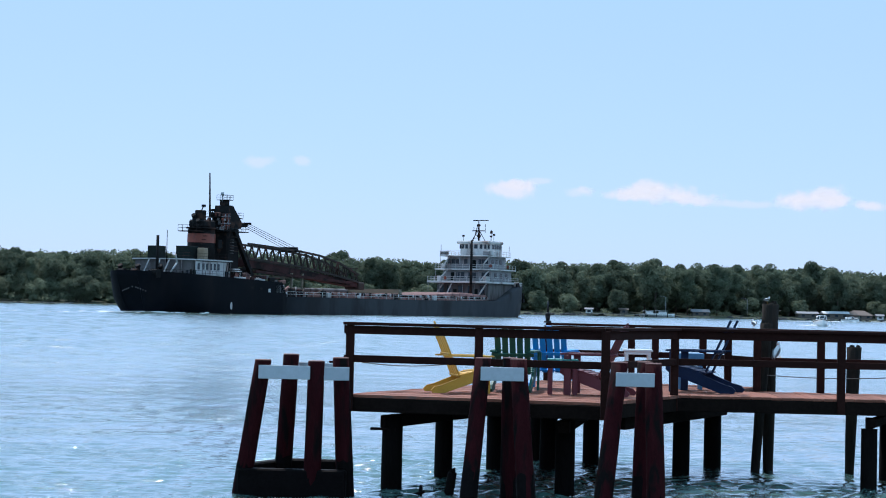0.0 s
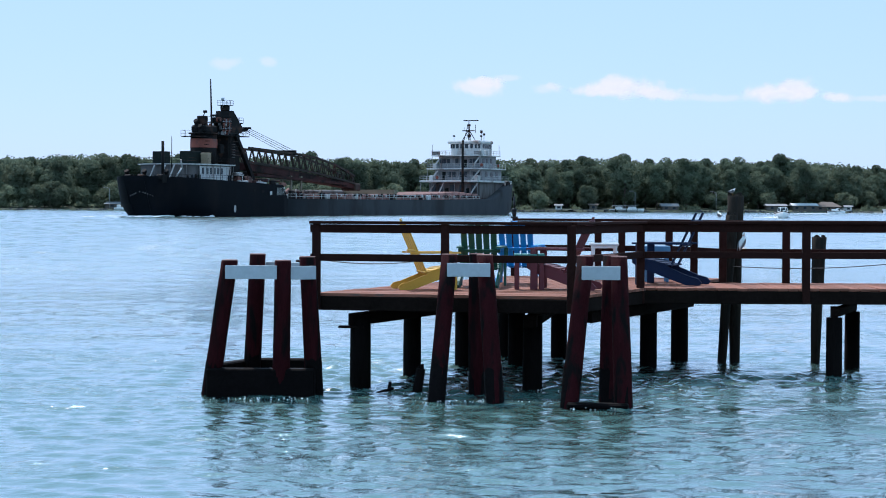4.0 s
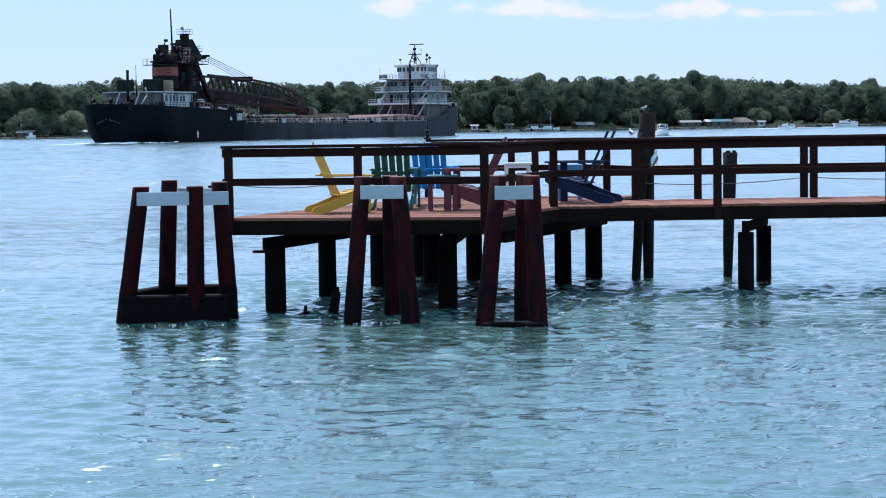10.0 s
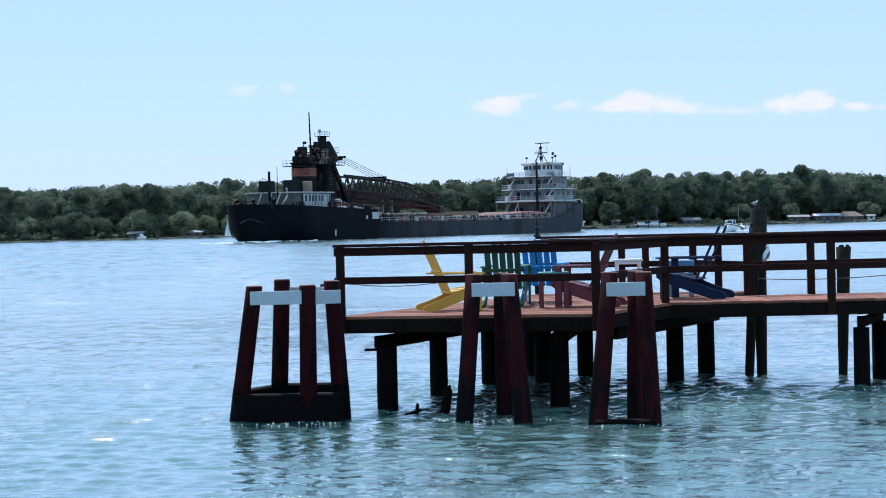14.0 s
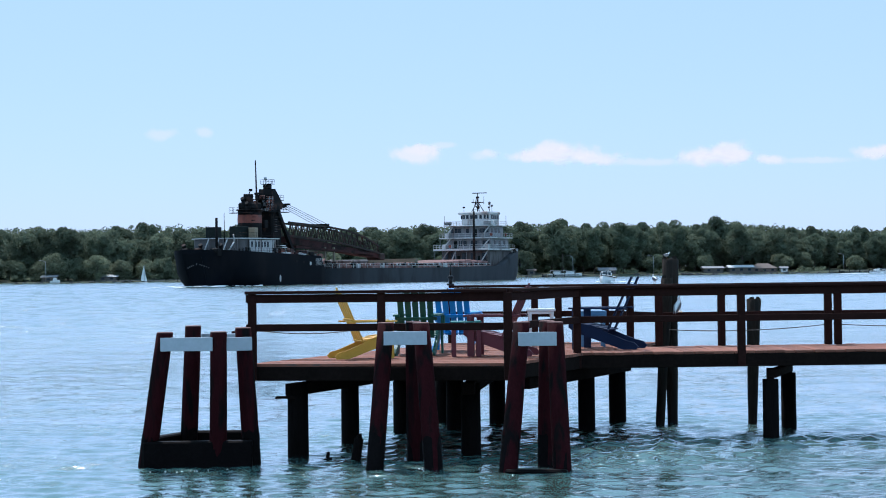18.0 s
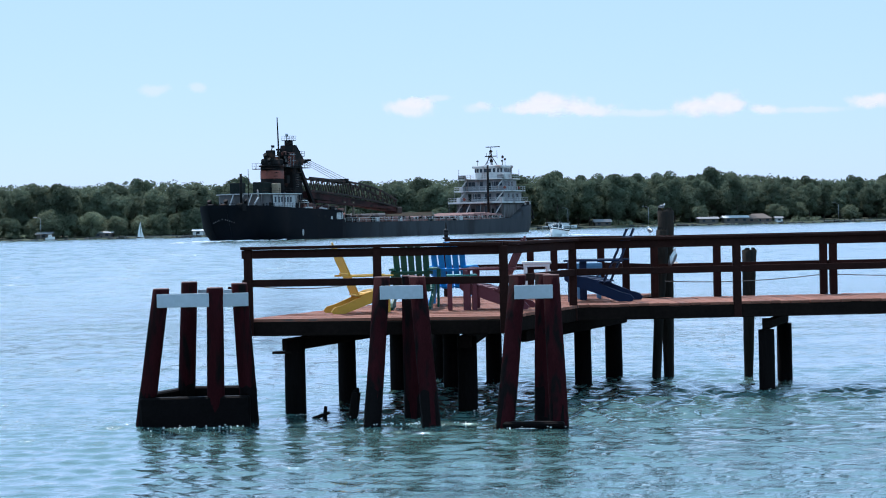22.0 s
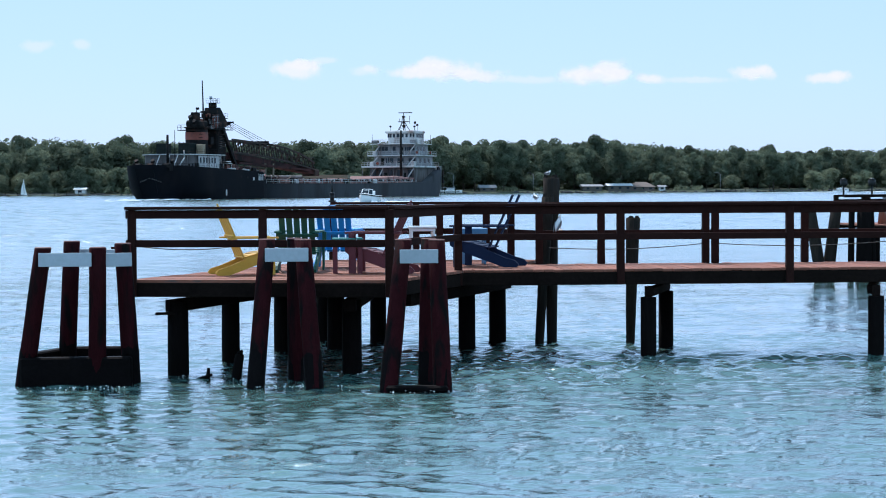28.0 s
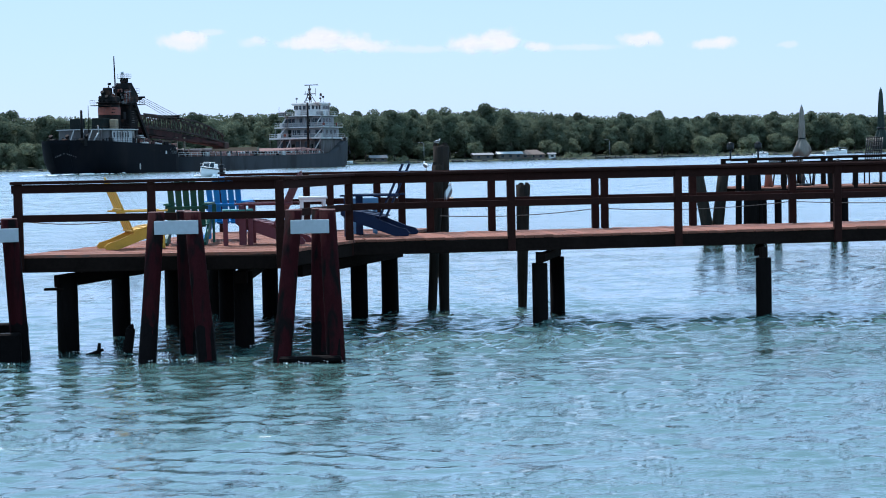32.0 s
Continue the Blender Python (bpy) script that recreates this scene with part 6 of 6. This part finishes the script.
    # wire chairs and table
    def wire_chair(x, y, rz, high=0.95):
        t = thing("wire_chair", "black wire-mesh garden chair on the neighbouring dock", "chair", pose(x, y, z, 0, 0, rz) @ Matrix.Diagonal((1, 1, 0.74 if high < 1 else 1.0, 1)), "wire chairs on the neighbouring dock")
        s = Shape()
        for i in range(8):
            s.rod((-0.25 + i * 0.0714, -0.25, 0.44), (-0.25 + i * 0.0714, 0.25, 0.44), 0.018, n=4).rod((-0.25, -0.25 + i * 0.0714, 0.44), (0.25, -0.25 + i * 0.0714, 0.44), 0.018, n=4)
        part("seat", s, M_BLACK, t)
        b = Shape()
        for i in range(8):
            b.rod((-0.26, -0.25 + i * 0.0714, 0.44), (-0.40, -0.25 + i * 0.0714, high), 0.018, n=4)
            f = i / 7
            b.rod((-0.26 - 0.14 * f, -0.25, 0.44 + (high - 0.44) * f), (-0.26 - 0.14 * f, 0.25, 0.44 + (high - 0.44) * f), 0.02, n=4)
        part("backrest", b, M_BLACK, t)
        for px in (-0.24, 0.24):
            for py in (-0.24, 0.24):
                part("leg", Shape().rod((px * 1.15, py * 1.1, 0), (px, py, 0.44), 0.022, n=5), M_BLACK, t)
        for py in (-0.27, 0.27):
            part("arm", Shape().tube([(-0.32, py, 0.66), (0.2, py, 0.66), (0.25, py, 0.44)], 0.02, 5), M_BLACK, t)
    wire_chair(16.3, 48.5, 20)
    wire_chair(17.4, 48.7, 165)
    wire_chair(16.9, 49.3, 270)
    wire_chair(18.42, 48.1, 215, 1.28)
    wire_chair(19.4, 48.9, 160, 1.25)
    t = thing("wire_table", "round black wire-mesh garden table", "table", pose(16.75, 48.75, z) @ Matrix.Scale(0.62, 4))
    part("table_top", Shape().rod((0, 0, 0.70), (0, 0, 0.72), 0.5, 0.5, 18), M_BLACK, t)
    for k in range(4):
        a = 0.8 + k * math.pi / 2
        part("table_leg", Shape().rod((0.4 * math.cos(a), 0.4 * math.sin(a), 0), (0.1 * math.cos(a), 0.1 * math.sin(a), 0.70), 0.02, n=5), M_BLACK, t)
    t = thing("clay_planter", "tall reddish clay planter on the neighbouring dock", "planter", pose(15.62, 48.0, z) @ Matrix.Scale(0.62, 4))
    part("pot", Shape().loft([ring((0, 0), 0.20, 0.20, 12, 0), ring((0, 0), 0.14, 0.14, 12, 0.6), ring((0, 0), 0.11, 0.11, 12, 0.82)]), M_CLAY, t)


M_PARASOL = mat("parasol_cloth", (0.23, 0.20, 0.17), 0.85, vary=0.25, scale=5, stain=(0.20, 0.10, 0.07), stain_at=0.62, stain_scale=2)
M_PARGREEN = mat("green_canvas", (0.02, 0.035, 0.028), 0.85, vary=0.25, scale=5)
M_CLAY = mat("clay", (0.28, 0.12, 0.08), 0.85, vary=0.2, scale=6)
second_dock()


# ---- birds ----
def bird(label, m, size=1.0, back=M_GREYF, category="gull"):
    """A standing gull that faces +x, feet at the origin."""
    t = thing("gull", label, category, m @ Matrix.Scale(size, 4), "gulls resting round the dock")
    b = Shape()
    b.loft([[(x, r * math.cos(a), z + r * 1.05 * math.sin(a)) for a in [k * math.pi / 5 for k in range(10)]] for x, r, z in
            ((-0.20, 0.012, 0.155), (-0.13, 0.05, 0.17), (-0.03, 0.082, 0.185), (0.07, 0.075, 0.20), (0.13, 0.05, 0.235), (0.155, 0.036, 0.275))])
    part("body", b, M_GULL, t)
    h = ball(Shape(), (0.17, 0, 0.31), 0.042)
    head = part("head", h, M_GULL, t)
    part("bill", Shape().rod((0.205, 0, 0.31), (0.26, 0, 0.298), 0.011, 0.004, 6), M_BEAK, head)
    for s in (-1, 1):
        w = Shape()
        w.loft([[(x, s * (0.07 + 0.012 * math.cos(a)) * k, z + hgt * math.sin(a)) for a in [j * math.pi / 4 for j in range(8)]] for x, z, hgt, k in
                ((-0.27, 0.165, 0.012, 0.35), (-0.17, 0.19, 0.035, 0.75), (-0.03, 0.21, 0.055, 1.05), (0.07, 0.215, 0.04, 0.95), (0.10, 0.215, 0.012, 0.8))])
        part("wing", w, back, t)
        part("leg", Shape().rod((0.0, s * 0.03, 0), (-0.01, s * 0.03, 0.12), 0.006, n=5).box((-0.01, s * 0.03 - 0.012, 0), (0.045, s * 0.03 + 0.012, 0.006)), M_BEAK, t)
    return t


bird("white gull with grey wings perched on a mooring pile", pose(4.0, 29.0, 2.612, 0, 0, 35), 0.30)
bird("white gull perched on the dock's top rail", pose(3.70, 28.22, RAIL_Z - 0.002, 0, 0, 100), 0.42)
bird("white gull with dark wings standing on the mid rail", pose(4.06, 28.05, 1.786, 0, -38, 55), 0.62)


# ---- foam and splashes at the piles ----
def splashes():
    rng, sh = random.Random(17), Shape()
    for x, y, n, w in ((0.0, 22.8, 46, 0.40), (1.45, 22.2, 46, 0.32), (-2.7, 22.93, 36, 0.55), (-1.3, 24.25, 16, 0.25), (-0.5, 23.6, 18, 0.3), (0.75, 24.3, 12, 0.3), (8.15, 26.0, 4, 0.1), (5.15, 26.2, 5, 0.15)):
        for k in range(n):
            cx, cy = x + rng.gauss(0, w * 0.75), y + rng.gauss(0, 0.10)
            clump(sh, (cx, cy, rng.uniform(-0.005, 0.02)), rng.uniform(0.004, 0.014), rng)
    tagged(part("splash_foam", sh, M_FOAM), "white splashes where ripples hit the piles", "foam", kind="stuff")


splashes()


# ---- far shore: houses, boats, lamps ----
def spot(u, setback=4.0):
    """Where the line of sight u meets the far bank."""
    y = 700.0
    for _ in range(8):
        y = shore_y(u * y) + setback
    return u * y, y


def cottage(u, w, wall_h, roof_h, wall, roof, label, setback=5.0, hip=False, deep=7.0):
    x, y = spot(u, setback)
    wall_h, roof_h = wall_h * 0.85, roof_h * 0.8
    t = thing("cottage", label, "house", pose(x, y, 0.7), "houses along the far shore")
    part("wall", Shape().box((-w / 2, 0, -0.5), (w / 2, deep, wall_h), None, 0.05), wall, t)
    e = 0.5
    i = w * 0.32 if hip else 0.0
    v = [(-w / 2 - e, -e, wall_h), (w / 2 + e, -e, wall_h), (w / 2 + e, deep + e, wall_h), (-w / 2 - e, deep + e, wall_h), (-w / 2 - e + i, deep / 2, wall_h + roof_h), (w / 2 + e - i, deep / 2, wall_h + roof_h)]
    f = [(0, 1, 5, 4), (2, 3, 4, 5), (1, 2, 5), (3, 0, 4), (3, 2, 1, 0)]
    part("roof", Shape().add(v, f), roof, t)
    n = max(int(w / 2.6), 1)
    for k in range(n):
        cx = -w / 2 + (k + 0.5) * w / n
        win = part("window", Shape().box((cx - 0.55, -0.06, wall_h * 0.38), (cx + 0.55, -0.02, wall_h * 0.80)), M_GLASS, t)
        part("window_frame", Shape().box((cx - 0.65, -0.03, wall_h * 0.34), (cx + 0.65, 0.02, wall_h * 0.84)), M_WALLBEIGE, win)
    return t


def far_shore_things():
    cottage(0.1641, 7.5, 2.2, 1.0, M_WALLBEIGE, M_ROOFGREY, "low grey-roofed cottage on the far shore")
    cottage(0.1792, 9.5, 2.4, 1.2, M_WALLBEIGE, M_ROOFWHITE, "cottage with a bright white metal roof on the far shore")
    cottage(0.1918, 9.5, 1.9, 2.4, M_ROOFBROWN, M_ROOFBROWN, "brown hip-roofed pavilion on the far shore", hip=True)
    cottage(0.2026, 2.6, 1.9, 0.8, M_WHITE, M_ROOFGREY, "small white boathouse on the far shore", 3.0, deep=3)
    cottage(0.1065, 6.0, 1.8, 1.4, M_WALLBEIGE, M_ROOFGREY, "small beige cottage at the far water's edge", 4)
    cottage(0.0650, 2.8, 2.2, 0.7, M_WALLBEIGE, M_ROOFBROWN, "small brown-roofed hut on the far shore", 6, deep=3)
    cottage(0.0463, 2.4, 2.0, 0.7, M_WHITE, M_ROOFGREY, "narrow pale hut on the far shore", 6, deep=3)
    cottage(-0.1962, 4.6, 1.9, 1.0, M_WALLBEIGE, M_ROOFGREY, "pale grey-roofed cottage on the far shore", 6)
    cottage(-0.1645, 6.0, 1.8, 0.9, M_WALLBEIGE, M_ROOFWHITE, "low white-roofed cottage behind far shore bushes", 7)
    cottage(-0.1130, 3.5, 1.9, 0.8, M_WHITE, M_ROOFWHITE, "small white cottage on the far shore", 6)
    for u in (-0.1976, 0.0875, 0.1313, 0.235):
        x, y = spot(u, 3.0)
        t = thing("street_lamp", "tall thin lamp post with an arm on the far shore", "lamp post", pose(x, y, 0.6), "lamp posts on the far shore")
        part("post", Shape().rod((0, 0, -0.2), (0, 0, 6.8), 0.10, 0.07, 6), M_GALV, t)
        part("arm", Shape().tube([(0, 0, 6.7), (-0.8, 0, 7.2), (-1.7, 0, 7.3)], 0.05, 5), M_GALV, t)
        part("lamp_head", Shape().box((-2.3, -0.15, 7.22), (-1.6, 0.15, 7.36), None, 0.03), M_GALV, t)
    for u, L, c in ((0.0790, 7.5, M_WHITE), (0.0862, 8.5, M_WHITE), (-0.1925, 3.0, M_WHITE)):
        x, y = spot(u, -1.5)
        t = thing("moored_boat", "white boat moored at the far shore", "boat", pose(x, y, 0.2), "boats moored at the far shore")
        rings = []
        for f in (0, 0.3, 0.6, 0.85, 1.0):
            b = 1.1 * (1 - max(f - 0.5, 0) ** 2 * 3.6)
            rings.append([(f * L - L / 2, -b, 0.9 + 0.3 * f), (f * L - L / 2, -b * 0.7, 0.0), (f * L - L / 2, b * 0.7, 0.0), (f * L - L / 2, b, 0.9 + 0.3 * f)])
        part("hull", Shape().loft(rings), c, t)
        part("cabin", Shape().box((-L * 0.2, -0.8, 0.9), (L * 0.15, 0.8, 1.9), None, 0.15), c, t)
        if L < 7:
            continue
        part("canopy", Shape().box((-L * 0.35, -0.95, 2.2), (L * 0.2, 0.95, 2.3), None, 0.03), M_ROOFWHITE, t)
        for sx in (-L * 0.33, L * 0.18):
            for sy in (-0.85, 0.85):
                part("canopy_pole", Shape().rod((sx, sy, 0.8), (sx, sy, 2.22), 0.04, n=4), M_GALV, t)
    # low jetties
    for u, L in ((0.0600, 26), (0.0805, 14), (0.24, 20), (-0.14, 40)):
        x, y = spot(u, -3.5)
        t = thing("jetty", "low grey jetty along the far shore", "jetty", pose(x, y, 0))
        part("jetty_deck", Shape().box((-L / 2, -0.7, 0.75), (L / 2, 0.7, 0.95), None, 0.03), M_STONE, t)
        k = -L / 2 + 0.5
        while k < L / 2:
            part("jetty_post", Shape().rod((k, -0.6, -0.8), (k, -0.6, 1.3), 0.13, n=6), M_PILE, t)
            k += 4.0


far_shore_things()


# ---- sky ----
def cloud_material(dense):
    m = bpy.data.materials.new("cloud")
    m.use_nodes = True
    t = m.node_tree
    t.nodes.remove(t.nodes["Principled BSDF"])
    out = t.nodes["Material Output"]
    em = t.nodes.new("ShaderNodeEmission")
    em.inputs[0].default_value, em.inputs[1].default_value = (1.0, 0.97, 0.97, 1), 0.98
    tr = t.nodes.new("ShaderNodeBsdfTransparent")
    mix = t.nodes.new("ShaderNodeMixShader")
    tc = t.nodes.new("ShaderNodeTexCoord")
    ln = t.nodes.new("ShaderNodeVectorMath")
    ln.operation = "LENGTH"
    t.links.new(tc.outputs["Object"], ln.inputs[0])
    n = t.nodes.new("ShaderNodeTexNoise")
    n.inputs["Scale"].default_value, n.inputs["Detail"].default_value = 0.030, 7
    t.links.new(t.nodes.new("ShaderNodeNewGeometry").outputs["Position"], n.inputs["Vector"])
    a = t.nodes.new("ShaderNodeMath")
    a.operation = "MULTIPLY_ADD"
    a.inputs[1].default_value, a.inputs[2].default_value = 1.5, -0.75
    t.links.new(n.outputs[0], a.inputs[0])
    s = t.nodes.new("ShaderNodeMath")
    s.operation = "SUBTRACT"
    t.links.new(a.outputs[0], s.inputs[0])
    t.links.new(ln.outputs["Value"], s.inputs[1])
    r = t.nodes.new("ShaderNodeMapRange")
    r.interpolation_type = "SMOOTHSTEP"
    r.inputs[1].default_value, r.inputs[2].default_value = -1.15, -0.30
    r.inputs[3].default_value, r.inputs[4].default_value = 0.0, dense
    t.links.new(s.outputs[0], r.inputs[0])
    t.links.new(r.outputs[0], mix.inputs[0])
    t.links.new(tr.outputs[0], mix.inputs[1])
    t.links.new(em.outputs[0], mix.inputs[2])
    t.links.new(mix.outputs[0], out.inputs[0])
    return m


def clouds():
    D = 4400.0
    # direction to the right, height over the horizon, half width, half height
    for puffs, material in ((PUFFS, cloud_material(0.78)), (WISPS, cloud_material(0.38))):
        for u, v, w, h in puffs:
            me = bpy.data.meshes.new("cloud")
            me.from_pydata([(-1.5, 0, -1.5), (1.5, 0, -1.5), (1.5, 0, 1.5), (-1.5, 0, 1.5)], [], [(0, 1, 2, 3)])
            ob = part("backdrop_cloud", me, material)
            ob.matrix_basis = Matrix.LocRotScale((u * D, D, 2.45 + v * D), None, (w * D, 1, h * D))
            D += 1.5
            tagged(ob, "small soft white fair-weather cloud low in the sky", "cloud", kind="structure")


PUFFS = ((0.0820, 0.0634, 0.0232, 0.0060), (0.0666, 0.0617, 0.0155, 0.0032),
         (0.1010, 0.0608, 0.0162, 0.0042), (0.0778, 0.0672, 0.0113, 0.0042), (0.1645, 0.0604, 0.0204, 0.0053), (0.1733, 0.0648, 0.0113, 0.0053), (0.1578, 0.0624, 0.0092, 0.0046), (0.1794, 0.0613, 0.0063, 0.0042), (0.1961, 0.0590, 0.0106, 0.0032), (0.2545, 0.0623, 0.0134, 0.0046), (0.2583, 0.0644, 0.0070, 0.0032), (0.2943, 0.0593, 0.0162, 0.0032), (0.3007, 0.0612, 0.0077, 0.0028), (0.0019, 0.0633, 0.0148, 0.0053), (0.0071, 0.0663, 0.0092, 0.0032))
WISPS = ((0.3376, 0.0585, 0.0070, 0.0021), (0.0185, 0.0687, 0.0099, 0.0021), (-0.1350, 0.0765, 0.0099, 0.0035), (-0.1117, 0.0771, 0.0056, 0.0035), (0.1280, 0.0583, 0.0317, 0.0025), (0.2209, 0.0584, 0.0247, 0.0021), (0.0429, 0.0643, 0.0063, 0.0021), (0.0391, 0.0630, 0.0077, 0.0032))
clouds()

BOAT = motor_boat("white motor boat with a windscreen running past with a white wake", pose(70, 380, 0), 7.2, canopy=False)
SAIL = sail_boat(pose(-150, 560, 0))
SAIL.scale = (0.55, 0.55, 0.55)
CRUISER = motor_boat("white cabin cruiser far off near the opposite shore", pose(180, 640, 0), 9.0)
RUNABOUT = motor_boat("small white speedboat far off throwing spray", pose(160, 620, 0), 6.0, canopy=False)

deck_boards()


def motions():
    walk(SHIP, [(0.0, pose(-66.5, 322, 0, 0, 0, 64.4)), (10.0, pose(-53.9, 346.5, 0, 0, 0, 64.1)), (20.0, pose(-41.3, 371, 0, 0, 0, 63.6)), (32.0, pose(-25.9, 400.5, 0, 0, 0, 63.3))])
    walk(BOAT, [(t, pose(u * D, D, 0, 0, 0, a + 20)) for t, u, D, a in ((0.0, 0.171, 372, 246), (6.0, 0.163, 369, 244), (9.0, 0.153, 362, 240), (14.0, 0.127, 350, 236), (19.0, 0.100, 338, 234), (23.0, 0.075, 318, 232), (28.0, 0.041, 298, 230), (32.0, 0.015, 288, 228))])
    walk(SAIL, [(0.0, pose(-84.0, 570, 0, 0, 0, 62)), (19.0, pose(-83.1, 575, 0, 0, 0, 62)), (32.0, pose(-82.0, 579, 0, 0, 0, 62))])
    walk(CRUISER, [(0.0, pose(143, 660, 0, 0, 0, 2)), (9.0, pose(161.5, 660, 0, 0, 0, 2)), (19.0, pose(192, 662, 0, 0, 0, 2)), (32.0, pose(243, 665, 0, 0, 0, 2))])
    walk(RUNABOUT, [(0.0, pose(110, 590, 0, 0, 0, 3)), (6.0, pose(121, 600, 0, 0, 0, 3)), (9.0, pose(128.5, 606, 0, 0, 0, 3)), (19.0, pose(162, 626, 0, 0, 0, 3)), (32.0, pose(209, 650, 0, 0, 0, 3))])
    # slow swell at the piles while the water drifts by
    swell = ((0, 0.01), (1, 0.0), (2, -0.01), (3, -0.02), (3.5, -0.02), (4.5, 0.015), (5.5, 0.01), (6, 0.02), (7, 0.01), (8, -0.02), (9, 0.01), (10, 0.015), (11, -0.03), (12, 0.02), (13, -0.03), (14, 0.0),
             (15.5, -0.01), (17, 0.01), (18, 0.02), (19, 0.0), (20, 0.005), (21, 0.0), (22, -0.02), (23, -0.04), (24, -0.03), (25.2, -0.01), (26.5, -0.01), (27, -0.01), (28, -0.01), (29, -0.01), (30, -0.01), (31, 0.0), (32, -0.01))
    walk(WATER, [(t, pose(t * 0.14 - 2.2, -t * 0.02, z)) for t, z in swell])


motions()
